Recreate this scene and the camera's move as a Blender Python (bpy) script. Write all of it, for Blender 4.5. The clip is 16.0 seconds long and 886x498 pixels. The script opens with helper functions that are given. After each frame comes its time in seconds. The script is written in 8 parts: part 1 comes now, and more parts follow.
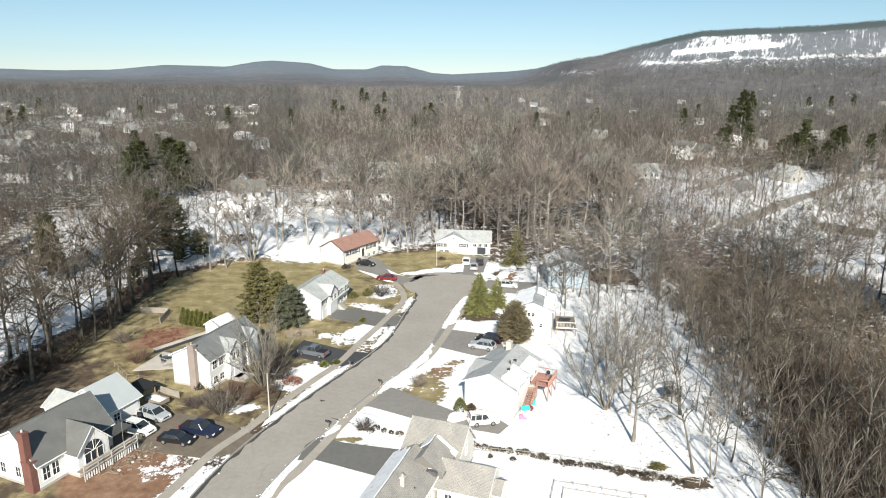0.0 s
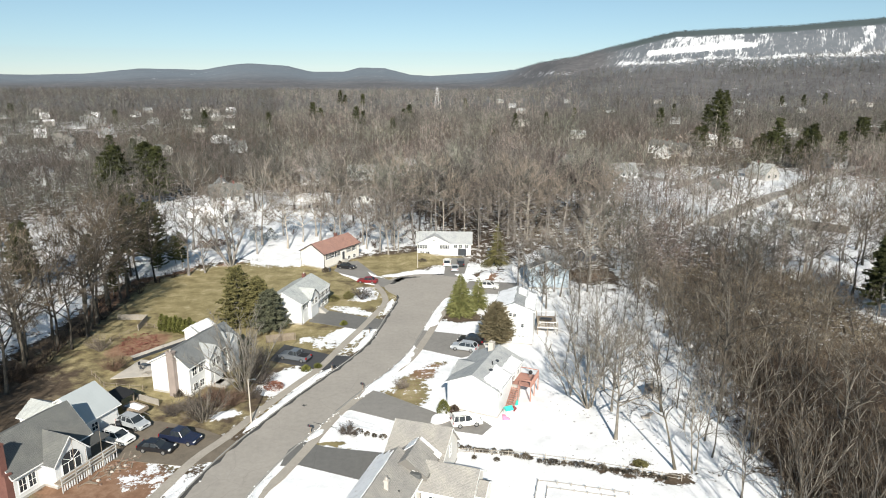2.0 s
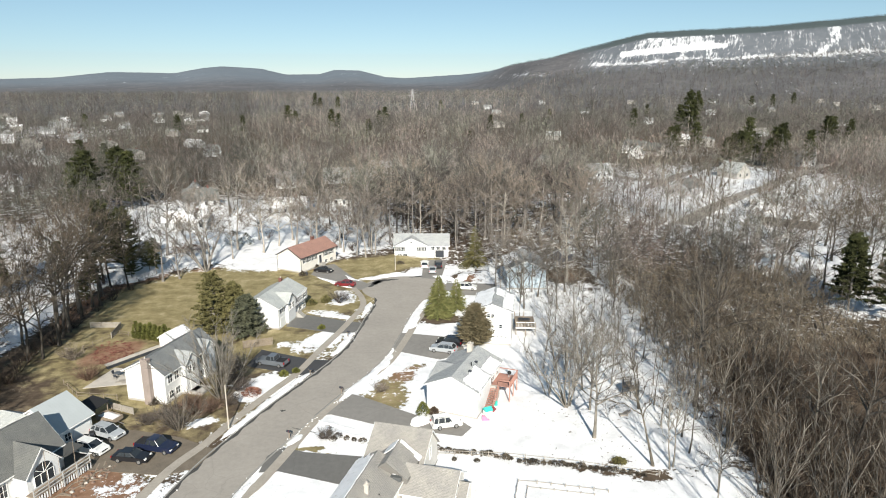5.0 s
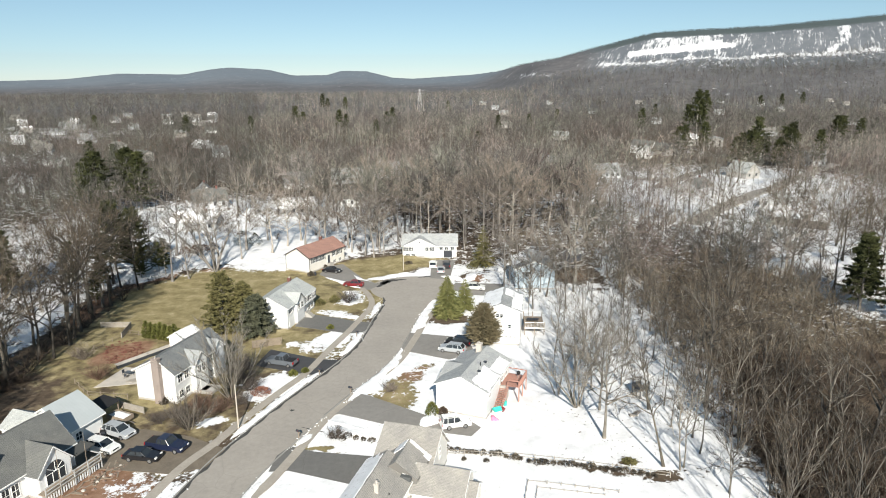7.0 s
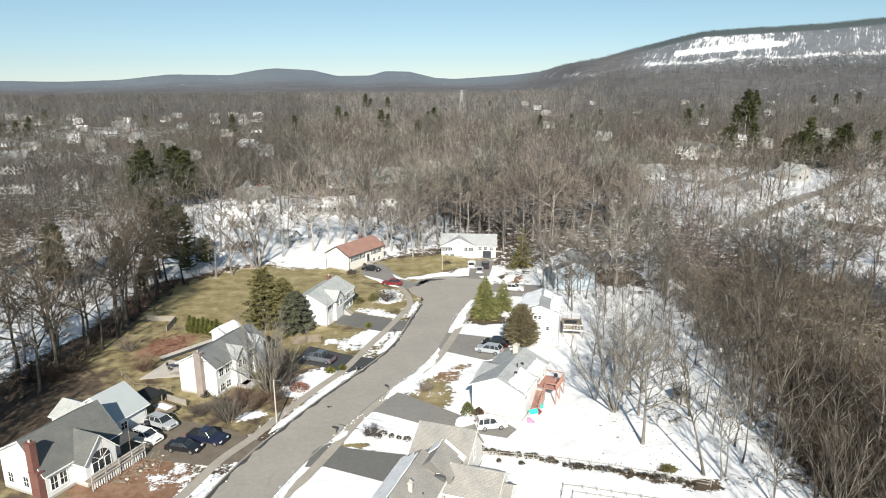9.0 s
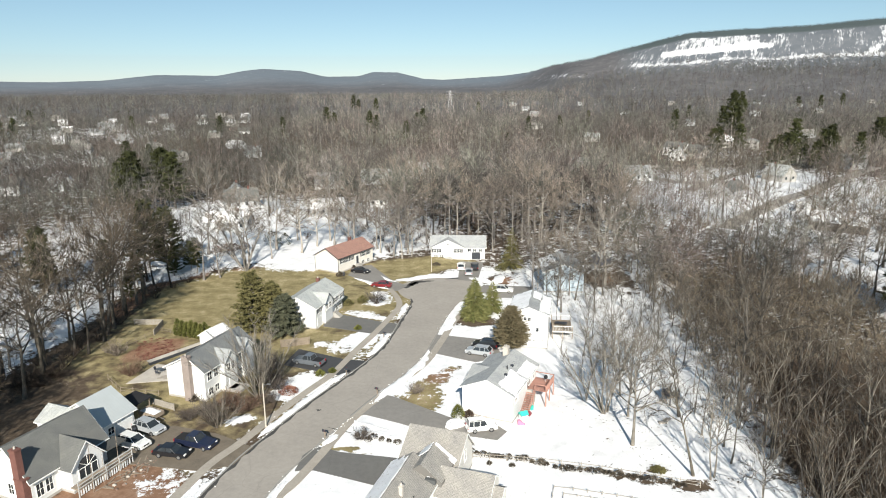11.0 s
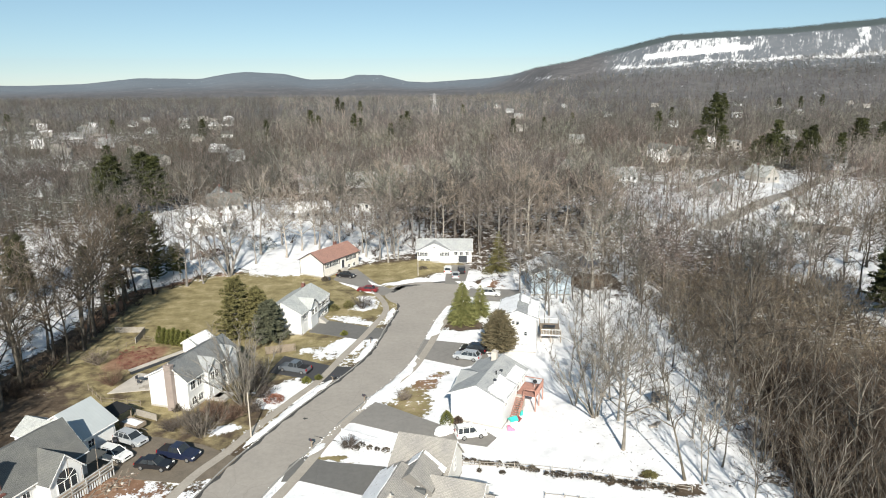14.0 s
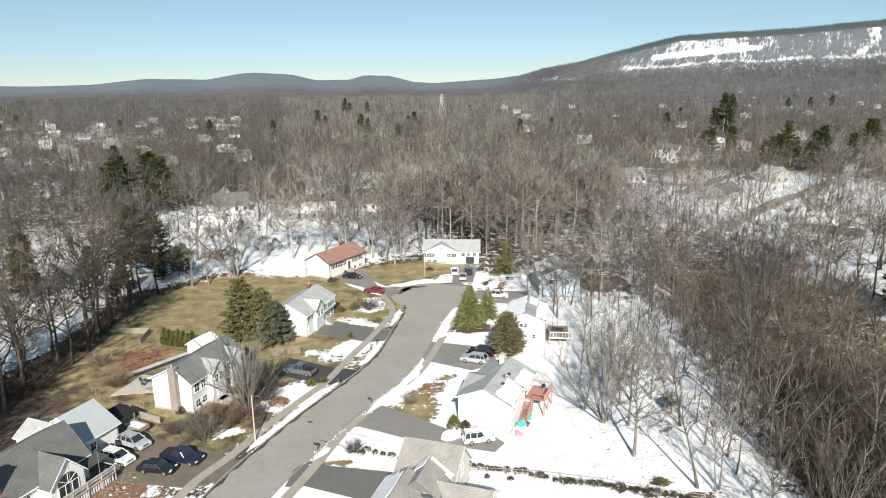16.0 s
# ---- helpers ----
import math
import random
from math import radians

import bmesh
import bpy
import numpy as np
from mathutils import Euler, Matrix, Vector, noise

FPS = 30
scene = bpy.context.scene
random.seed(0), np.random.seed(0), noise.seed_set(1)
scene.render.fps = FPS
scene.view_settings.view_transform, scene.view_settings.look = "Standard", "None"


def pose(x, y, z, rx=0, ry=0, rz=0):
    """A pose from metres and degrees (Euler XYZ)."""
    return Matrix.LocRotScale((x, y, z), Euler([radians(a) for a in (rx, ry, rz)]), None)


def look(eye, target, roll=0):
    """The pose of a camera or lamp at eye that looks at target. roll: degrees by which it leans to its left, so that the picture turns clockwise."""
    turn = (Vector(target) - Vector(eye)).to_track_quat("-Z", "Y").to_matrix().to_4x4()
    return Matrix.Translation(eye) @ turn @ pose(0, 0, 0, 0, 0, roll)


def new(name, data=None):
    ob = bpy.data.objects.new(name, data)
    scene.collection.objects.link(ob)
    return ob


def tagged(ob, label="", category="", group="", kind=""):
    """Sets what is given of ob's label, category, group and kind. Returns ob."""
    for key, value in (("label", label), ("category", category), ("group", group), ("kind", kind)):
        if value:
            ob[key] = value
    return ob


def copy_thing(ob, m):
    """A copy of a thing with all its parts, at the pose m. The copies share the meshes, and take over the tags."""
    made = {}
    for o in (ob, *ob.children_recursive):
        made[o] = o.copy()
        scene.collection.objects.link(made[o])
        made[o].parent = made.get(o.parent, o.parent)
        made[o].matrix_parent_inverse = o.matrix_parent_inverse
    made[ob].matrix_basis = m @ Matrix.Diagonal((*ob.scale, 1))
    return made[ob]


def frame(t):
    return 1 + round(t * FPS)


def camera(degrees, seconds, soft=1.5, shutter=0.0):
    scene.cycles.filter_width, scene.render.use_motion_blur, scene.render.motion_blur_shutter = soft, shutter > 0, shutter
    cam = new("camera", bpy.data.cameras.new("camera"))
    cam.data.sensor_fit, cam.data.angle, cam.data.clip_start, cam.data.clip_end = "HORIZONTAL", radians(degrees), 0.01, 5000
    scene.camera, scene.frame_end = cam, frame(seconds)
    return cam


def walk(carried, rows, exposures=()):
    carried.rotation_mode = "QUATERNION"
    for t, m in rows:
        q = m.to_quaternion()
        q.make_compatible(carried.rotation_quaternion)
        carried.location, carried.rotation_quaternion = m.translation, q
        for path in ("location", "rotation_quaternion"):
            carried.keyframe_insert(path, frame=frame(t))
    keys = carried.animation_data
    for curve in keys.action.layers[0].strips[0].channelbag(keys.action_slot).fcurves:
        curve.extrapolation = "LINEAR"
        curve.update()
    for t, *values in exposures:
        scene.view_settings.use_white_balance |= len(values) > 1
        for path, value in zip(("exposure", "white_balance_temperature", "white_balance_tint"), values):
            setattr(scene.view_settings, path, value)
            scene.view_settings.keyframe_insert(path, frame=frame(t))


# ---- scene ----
cam = camera(67.7, 16.0, soft=1.05)
PATH = [
    (0, (-0.717, -2.901, 47.298), (-0.686, -0.968, 46.784), 0.6),
    (0.5, (-0.704, -2.832, 47.284), (-0.658, -0.9, 46.772), 0.5),
    (1, (-0.719, -2.777, 47.286), (-0.658, -0.844, 46.775), 0.4),
    (1.5, (-0.731, -2.8, 47.295), (-0.657, -0.868, 46.785), 0.3),
    (2, (-0.705, -2.841, 47.31), (-0.616, -0.909, 46.801), 0.2),
    (2.5, (-0.669, -2.853, 47.328), (-0.568, -0.921, 46.821), 0.1),
    (3, (-0.68, -2.854, 47.318), (-0.567, -0.923, 46.813), 0.0),
    (3.5, (-0.723, -2.828, 47.323), (-0.597, -0.897, 46.818), -0.0),
    (4, (-0.698, -2.82, 47.316), (-0.562, -0.89, 46.812), -0.1),
    (4.5, (-0.675, -2.836, 47.32), (-0.528, -0.906, 46.816), -0.1),
    (6, (-0.613, -2.871, 47.33), (-0.442, -0.942, 46.827), -0.2),
    (6.5, (-0.699, -2.84, 47.287), (-0.524, -0.912, 46.784), -0.2),
    (6.8, (-0.836, -2.814, 47.239), (-0.665, -0.886, 46.738), -0.1),
    (7, (-0.928, -2.794, 47.208), (-0.793, -0.863, 46.706), -0.3),
    (7.1, (-0.953, -2.764, 47.2), (-0.836, -0.832, 46.698), -0.2),
    (7.2, (-0.96, -2.722, 47.195), (-0.88, -0.788, 46.693), -0.2),
    (7.3, (-0.958, -2.682, 47.19), (-0.905, -0.747, 46.688), -0.2),
    (7.4, (-0.947, -2.653, 47.186), (-0.918, -0.718, 46.683), -0.2),
    (7.5, (-0.925, -2.638, 47.182), (-0.927, -0.702, 46.679), -0.2),
    (8, (-0.734, -2.622, 47.156), (-0.737, -0.686, 46.653), -0.2),
    (8.5, (-0.648, -2.658, 47.13), (-0.643, -0.722, 46.629), -0.3),
    (9, (-0.624, -2.625, 47.117), (-0.61, -0.688, 46.616), -0.4),
    (11.5, (-0.76, -2.381, 47.307), (-0.704, -0.445, 46.809), -0.4),
    (12, (-0.802, -2.292, 47.294), (-0.738, -0.356, 46.797), -0.5),
    (12.5, (-0.871, -2.109, 47.298), (-0.8, -0.172, 46.803), -0.5),
    (13, (-0.946, -1.834, 47.314), (-0.867, 0.102, 46.819), -0.5),
    (13.5, (-0.974, -1.522, 47.312), (-0.887, 0.414, 46.818), -0.5),
    (14, (-0.961, -1.195, 47.273), (-0.869, 0.741, 46.781), -0.5),
    (14.5, (-0.938, -0.859, 47.2), (-0.839, 1.078, 46.708), -0.5),
    (15, (-0.993, -0.513, 47.108), (-0.897, 1.423, 46.617), -0.5),
    (15.5, (-1.034, -0.097, 47.031), (-0.959, 1.84, 46.54), -0.5),
    (16, (-0.995, 0.331, 46.985), (-0.923, 2.269, 46.495), -0.5),
]
EXPOSURES = ((0.0, 0.65), (0.5, 0.64), (1.0, 0.58), (2.0, 0.55), (7.0, 0.54), (9.0, 0.56), (12.5, 0.55), (16.0, 0.55))
walk(cam, [(t, look(eye, target, roll)) for t, eye, target, roll in PATH], EXPOSURES)

# ---- world, sun ----
SUN_ELEV, SUN_AZ = 31.0, -0.7          # shadows run away from the viewer
world = bpy.data.worlds.new("sky")
scene.world = world
world.use_nodes = True
_wn = world.node_tree.nodes
_wn.clear()
_sky = _wn.new("ShaderNodeTexSky")
_sky.sky_type, _sky.sun_disc = "NISHITA", False
_sky.sun_elevation, _sky.sun_rotation = radians(SUN_ELEV), radians(180 - SUN_AZ)
_sky.altitude, _sky.air_density, _sky.dust_density, _sky.ozone_density = 50, 0.75, 0.0, 3.0
_bg = _wn.new("ShaderNodeBackground")
_bg.inputs["Strength"].default_value = 0.088
_wo = _wn.new("ShaderNodeOutputWorld")
_soft = _wn.new("ShaderNodeHueSaturation")          # thin winter haze: a paler blue
_soft.inputs["Hue"].default_value, _soft.inputs["Saturation"].default_value = 0.482, 0.86
_even = _wn.new("ShaderNodeGamma")                   # the haze also evens out the brightness from horizon to zenith
_even.inputs["Gamma"].default_value = 0.8
world.node_tree.links.new(_sky.outputs[0], _even.inputs["Color"])
world.node_tree.links.new(_even.outputs[0], _soft.inputs["Color"])
_cool = _wn.new("ShaderNodeMix")
_cool.data_type, _cool.blend_type = "RGBA", "MULTIPLY"
_cool.inputs[0].default_value, _cool.inputs[7].default_value = 1.0, (0.895, 1.015, 1.085, 1)
world.node_tree.links.new(_soft.outputs[0], _cool.inputs[6])
world.node_tree.links.new(_cool.outputs[2], _bg.inputs[0])
world.node_tree.links.new(_bg.outputs[0], _wo.inputs[0])
sun = new("sun", bpy.data.lights.new("sun", "SUN"))
sun.data.energy, sun.data.angle, sun.data.color = 5.0, radians(0.53), (1.0, 0.952, 0.848)
_d = Vector((math.sin(radians(SUN_AZ)) * math.cos(radians(SUN_ELEV)), math.cos(radians(SUN_AZ)) * math.cos(radians(SUN_ELEV)), -math.sin(radians(SUN_ELEV))))
sun.matrix_world = look(tuple(-200 * _d), (0, 0, 0))

# ---- materials ----


def _nodes(name):
    m = bpy.data.materials.new(name)
    m.use_nodes = True
    nt = m.node_tree
    return m, nt, nt.nodes, nt.links, nt.nodes["Principled BSDF"]


def _noise(nt, vec, scale, detail=4.0, rough=0.6):
    n = nt.nodes.new("ShaderNodeTexNoise")
    n.inputs["Scale"].default_value, n.inputs["Detail"].default_value, n.inputs["Roughness"].default_value = scale, detail, rough
    nt.links.new(vec, n.inputs["Vector"])
    return n.outputs["Fac"]


def _ramp(nt, fac, stops):
    r = nt.nodes.new("ShaderNodeValToRGB")
    e = r.color_ramp.elements
    while len(e) < len(stops):
        e.new(0.5)
    for k, (p, c) in enumerate(stops):
        e[k].position, e[k].color = p, (*c, 1) if len(c) == 3 else c
    nt.links.new(fac, r.inputs[0])
    return r.outputs[0]


def _mix(nt, fac, a, b, mode="MIX"):
    n = nt.nodes.new("ShaderNodeMix")
    n.data_type, n.blend_type = "RGBA", mode
    for sock, v in ((n.inputs[0], fac), (n.inputs[6], a), (n.inputs[7], b)):
        if isinstance(v, (int, float)):
            sock.default_value = v
        elif isinstance(v, tuple):
            sock.default_value = (*v, 1)
        else:
            nt.links.new(v, sock)
    return n.outputs[2]


def _math(nt, op, a, b=0.0, clamp=False):
    n = nt.nodes.new("ShaderNodeMath")
    n.operation, n.use_clamp = op, clamp
    for sock, v in ((n.inputs[0], a), (n.inputs[1], b)):
        if isinstance(v, (int, float)):
            sock.default_value = v
        else:
            nt.links.new(v, sock)
    return n.outputs[0]


def _bump(nt, bsdf, height, strength, dist):
    b = nt.nodes.new("ShaderNodeBump")
    b.inputs["Strength"].default_value, b.inputs["Distance"].default_value = strength, dist
    nt.links.new(height, b.inputs["Height"])
    nt.links.new(b.outputs[0], bsdf.inputs["Normal"])


def _scaled(c, k):
    return tuple(min(1.0, v * k) for v in c)


def surface(name, base, rough=0.7, metal=0.0, var=0.18, big=0.7, small=9.0, bump=0.15, dist=0.01, per_object=0.0, spec=0.4, coords="Object"):
    """Plain material with stains at a large and a small scale."""
    m, nt, n, l, b = _nodes(name)
    vec = n.new("ShaderNodeTexCoord").outputs["Object"] if coords == "Object" else n.new("ShaderNodeNewGeometry").outputs["Position"]
    f1, f2 = _noise(nt, vec, big, 3), _noise(nt, vec, small, 4)
    col = _ramp(nt, f1, [(0.3, _scaled(base, 1 - var)), (0.7, _scaled(base, 1 + var))])
    col = _mix(nt, 0.5, col, _ramp(nt, f2, [(0.25, _scaled(base, 1 - 1.3 * var)), (0.75, _scaled(base, 1 + 1.3 * var))]))
    if per_object:
        o = n.new("ShaderNodeObjectInfo")
        col = _mix(nt, 1.0, col, _ramp(nt, o.outputs["Random"], [(0, (1 - per_object,) * 3), (1, (1.0,) * 3)]), "MULTIPLY")
    l.new(col, b.inputs["Base Color"])
    b.inputs["Roughness"].default_value, b.inputs["Metallic"].default_value = rough, metal
    b.inputs["Specular IOR Level"].default_value = spec
    if bump:
        _bump(nt, b, f2, bump, dist)
    return m


def stripes(name, base, pitch, axis, rough=0.6, var=0.08, depth=0.6, joint=0.12):
    """Siding or shingle courses: grooves every pitch metres along an axis, with stains."""
    m, nt, n, l, b = _nodes(name)
    vec = n.new("ShaderNodeTexCoord").outputs["Object"]
    s = n.new("ShaderNodeSeparateXYZ")
    l.new(vec, s.inputs[0])
    saw = _math(nt, "FRACT", _math(nt, "DIVIDE", s.outputs[axis], pitch))
    groove = _ramp(nt, saw, [(0.0, (0, 0, 0)), (joint, (1, 1, 1))])
    f1, f2 = _noise(nt, vec, 0.5, 3), _noise(nt, vec, 6.0, 4)
    col = _ramp(nt, f1, [(0.3, _scaled(base, 1 - var)), (0.7, _scaled(base, 1 + var))])
    col = _mix(nt, 0.5, col, _ramp(nt, f2, [(0.3, _scaled(base, 1 - var)), (0.7, _scaled(base, 1 + var))]))
    col = _mix(nt, 1.0, col, _mix(nt, depth, (1, 1, 1), groove), "MULTIPLY")
    l.new(col, b.inputs["Base Color"])
    b.inputs["Roughness"].default_value = rough
    _bump(nt, b, _mix(nt, 0.3, groove, f2), 0.5, 0.015)
    return m


def shingles(name, base, var=0.07):
    """Asphalt shingles: small tabs in courses, mottled."""
    m, nt, n, l, b = _nodes(name)
    vec = n.new("ShaderNodeTexCoord").outputs["UV"]
    br = n.new("ShaderNodeTexBrick")
    l.new(vec, br.inputs["Vector"])
    br.inputs["Scale"].default_value = 1.0
    br.inputs["Brick Width"].default_value, br.inputs["Row Height"].default_value = 0.33, 0.16
    br.inputs["Mortar Size"].default_value = 0.012
    br.inputs["Color1"].default_value = (*_scaled(base, 1 - var), 1)
    br.inputs["Color2"].default_value = (*_scaled(base, 1 + var), 1)
    br.inputs["Mortar"].default_value = (*_scaled(base, 0.5), 1)
    f1, f2 = _noise(nt, vec, 0.45, 4), _noise(nt, vec, 5, 4)
    col = _mix(nt, 1.0, br.outputs[0], _ramp(nt, f1, [(0.3, (0.8, 0.8, 0.82)), (0.7, (1.12, 1.1, 1.06))]), "MULTIPLY")
    col = _mix(nt, 1.0, col, _ramp(nt, f2, [(0.3, (0.85,) * 3), (0.7, (1.1,) * 3)]), "MULTIPLY")
    l.new(col, b.inputs["Base Color"])
    b.inputs["Roughness"].default_value = 0.9
    _bump(nt, b, br.outputs["Fac"], -0.4, 0.01)
    return m


def ground_material():
    """Dead grass, leaf litter, bare earth and patchy snow, by the cover weights of the ground sheet."""
    m, nt, n, l, b = _nodes("ground_cover")
    pos = n.new("ShaderNodeNewGeometry").outputs["Position"]
    at = n.new("ShaderNodeAttribute")
    at.attribute_name = "cover"
    rgb = n.new("ShaderNodeSeparateColor")
    l.new(at.outputs["Color"], rgb.inputs[0])
    at2 = n.new("ShaderNodeAttribute")
    at2.attribute_name = "wood"
    wood = at2.outputs["Fac"]
    fine, mid, wide = _noise(nt, pos, 1.15, 7, 0.68), _noise(nt, pos, 0.35, 5, 0.6), _noise(nt, pos, 0.05, 4)
    grain = _noise(nt, pos, 14.0, 3)
    litter = _ramp(nt, _math(nt, "ADD", _math(nt, "MULTIPLY", fine, 0.6), _math(nt, "MULTIPLY", mid, 0.4)), [(0.3, (0.05, 0.036, 0.026)), (0.5, (0.1, 0.074, 0.052)), (0.72, (0.21, 0.165, 0.122))])
    grass = _ramp(nt, _math(nt, "ADD", _math(nt, "MULTIPLY", grain, 0.4), _math(nt, "MULTIPLY", mid, 0.6)), [(0.3, (0.13, 0.096, 0.05)), (0.43, (0.21, 0.174, 0.085)), (0.55, (0.3, 0.25, 0.132)), (0.68, (0.48, 0.405, 0.265))])
    dirt = _ramp(nt, _math(nt, "ADD", _math(nt, "MULTIPLY", fine, 0.5), _math(nt, "MULTIPLY", mid, 0.5)), [(0.3, (0.14, 0.074, 0.045)), (0.48, (0.235, 0.135, 0.085)), (0.7, (0.37, 0.25, 0.175))])
    col = _mix(nt, _ramp(nt, _math(nt, "ADD", rgb.outputs[1], _math(nt, "MULTIPLY", _math(nt, "SUBTRACT", mid, 0.5), 1.2)), [(0.35, (0,) * 3), (0.65, (1,) * 3)]), litter, grass)
    col = _mix(nt, _ramp(nt, _math(nt, "ADD", rgb.outputs[2], _math(nt, "MULTIPLY", _math(nt, "SUBTRACT", fine, 0.5), 0.7)), [(0.4, (0,) * 3), (0.6, (1,) * 3)]), col, dirt)
    # winter woods on the hills: grey-brown hardwoods, bluish distance haze mixed into the colour
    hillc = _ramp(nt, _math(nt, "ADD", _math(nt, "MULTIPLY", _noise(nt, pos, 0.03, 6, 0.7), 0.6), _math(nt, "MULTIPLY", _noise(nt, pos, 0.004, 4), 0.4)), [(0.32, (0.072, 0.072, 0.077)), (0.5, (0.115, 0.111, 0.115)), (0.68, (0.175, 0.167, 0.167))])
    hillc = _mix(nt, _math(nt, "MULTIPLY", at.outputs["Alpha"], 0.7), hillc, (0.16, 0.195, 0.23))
    at3 = n.new("ShaderNodeAttribute")
    at3.attribute_name = "rim"
    hillc = _mix(nt, at3.outputs["Fac"], hillc, (0.07, 0.088, 0.088))
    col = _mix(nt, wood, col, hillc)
    streak = n.new("ShaderNodeVectorMath")               # gullies run down the slope
    streak.operation = "MULTIPLY"
    streak.inputs[1].default_value = (1.0, 0.12, 0.14)
    down = n.new("ShaderNodeVectorRotate")               # the slope falls towards the town
    down.rotation_type = "Z_AXIS"
    down.inputs["Angle"].default_value = radians(27)
    l.new(pos, down.inputs["Vector"])
    l.new(down.outputs[0], streak.inputs[0])
    near = _math(nt, "SUBTRACT", 1.0, _math(nt, "MULTIPLY", wood, 0.85))
    s = _math(nt, "MULTIPLY", _math(nt, "SUBTRACT", mid, 0.5), 0.95)
    s = _math(nt, "ADD", s, _math(nt, "MULTIPLY", _math(nt, "SUBTRACT", fine, 0.5), 1.15))
    s = _math(nt, "ADD", _math(nt, "MULTIPLY", s, near), rgb.outputs[0])
    s = _math(nt, "ADD", s, _math(nt, "MULTIPLY", _math(nt, "SUBTRACT", wide, 0.5), 0.35))
    s = _math(nt, "ADD", s, _math(nt, "MULTIPLY", _math(nt, "MULTIPLY", _math(nt, "SUBTRACT", _noise(nt, streak.outputs[0], 0.05, 6, 0.7), 0.5), 1.1), wood))
    s = _math(nt, "ADD", s, _math(nt, "MULTIPLY", _math(nt, "MULTIPLY", _math(nt, "SUBTRACT", _noise(nt, streak.outputs[0], 0.17, 4, 0.7), 0.5), 1.1), wood))
    thin = _math(nt, "SUBTRACT", 1.0, _math(nt, "MULTIPLY", wood, 0.7))      # snow shows only in part through the hill woods
    s = _math(nt, "ADD", _math(nt, "MULTIPLY", _math(nt, "SUBTRACT", s, 0.5), thin), 0.5)
    snowy = _ramp(nt, s, [(0.46, (0,) * 3), (0.54, (1,) * 3)])
    snow = _ramp(nt, mid, [(0.3, (0.7, 0.7, 0.71)), (0.55, (0.86, 0.86, 0.87))])
    # twigs, seeds and grit lying on the old snow
    grit = _noise(nt, pos, 3.2, 5, 0.75)
    snow = _mix(nt, _ramp(nt, grit, [(0.3, (0.75,) * 3), (0.4, (0,) * 3)]), snow, (0.42, 0.38, 0.33))
    col = _mix(nt, snowy, col, snow)
    l.new(col, b.inputs["Base Color"])
    l.new(_ramp(nt, snowy, [(0, (0.95,) * 3), (1, (0.6,) * 3)]), b.inputs["Roughness"])
    b.inputs["Specular IOR Level"].default_value = 0.25
    _bump(nt, b, _math(nt, "ADD", _math(nt, "MULTIPLY", fine, 0.5), _math(nt, "MULTIPLY", snowy, 0.6)), 0.6, 0.12)
    return m


def asphalt_material(name, base):
    m, nt, n, l, b = _nodes(name)
    pos = n.new("ShaderNodeNewGeometry").outputs["Position"]
    f1, f2, f3 = _noise(nt, pos, 0.16, 4), _noise(nt, pos, 1.3, 5, 0.7), _noise(nt, pos, 40, 2)
    col = _ramp(nt, f1, [(0.3, _scaled(base, 0.86)), (0.7, _scaled(base, 1.1))])
    col = _mix(nt, 0.45, col, _ramp(nt, f2, [(0.3, _scaled(base, 0.75)), (0.55, base), (0.75, _scaled(base, 1.2))]))
    # sealed cracks: thin dark lines
    v = n.new("ShaderNodeTexVoronoi")
    v.feature = "DISTANCE_TO_EDGE"
    v.inputs["Scale"].default_value = 0.11
    w = n.new("ShaderNodeVectorMath")
    w.operation = "ADD"
    l.new(pos, w.inputs[0])
    nz = n.new("ShaderNodeTexNoise")
    nz.inputs["Scale"].default_value = 0.5
    l.new(pos, nz.inputs["Vector"])
    l.new(nz.outputs["Color"], w.inputs[1])
    l.new(w.outputs[0], v.inputs["Vector"])
    col = _mix(nt, _ramp(nt, v.outputs["Distance"], [(0.001, (0.3,) * 3), (0.005, (0,) * 3)]), col, _scaled(base, 0.55))
    l.new(col, b.inputs["Base Color"])
    b.inputs["Roughness"].default_value = 0.88
    _bump(nt, b, f3, 0.3, 0.01)
    return m


def snow_material(name):
    """Old snow: white, duller in random patches, with grit and twigs on it."""
    m, nt, n, l, b = _nodes(name)
    pos = n.new("ShaderNodeNewGeometry").outputs["Position"]
    f1, f2 = _noise(nt, pos, 0.5, 4), _noise(nt, pos, 2.6, 6, 0.75)
    col = _ramp(nt, f1, [(0.3, (0.74, 0.74, 0.75)), (0.55, (0.87, 0.87, 0.88))])
    col = _mix(nt, _ramp(nt, f2, [(0.33, (0.8,) * 3), (0.43, (0,) * 3)]), col, (0.4, 0.36, 0.31))
    l.new(col, b.inputs["Base Color"])
    b.inputs["Roughness"].default_value, b.inputs["Specular IOR Level"].default_value = 0.6, 0.25
    _bump(nt, b, f2, 0.6, 0.08)
    return m


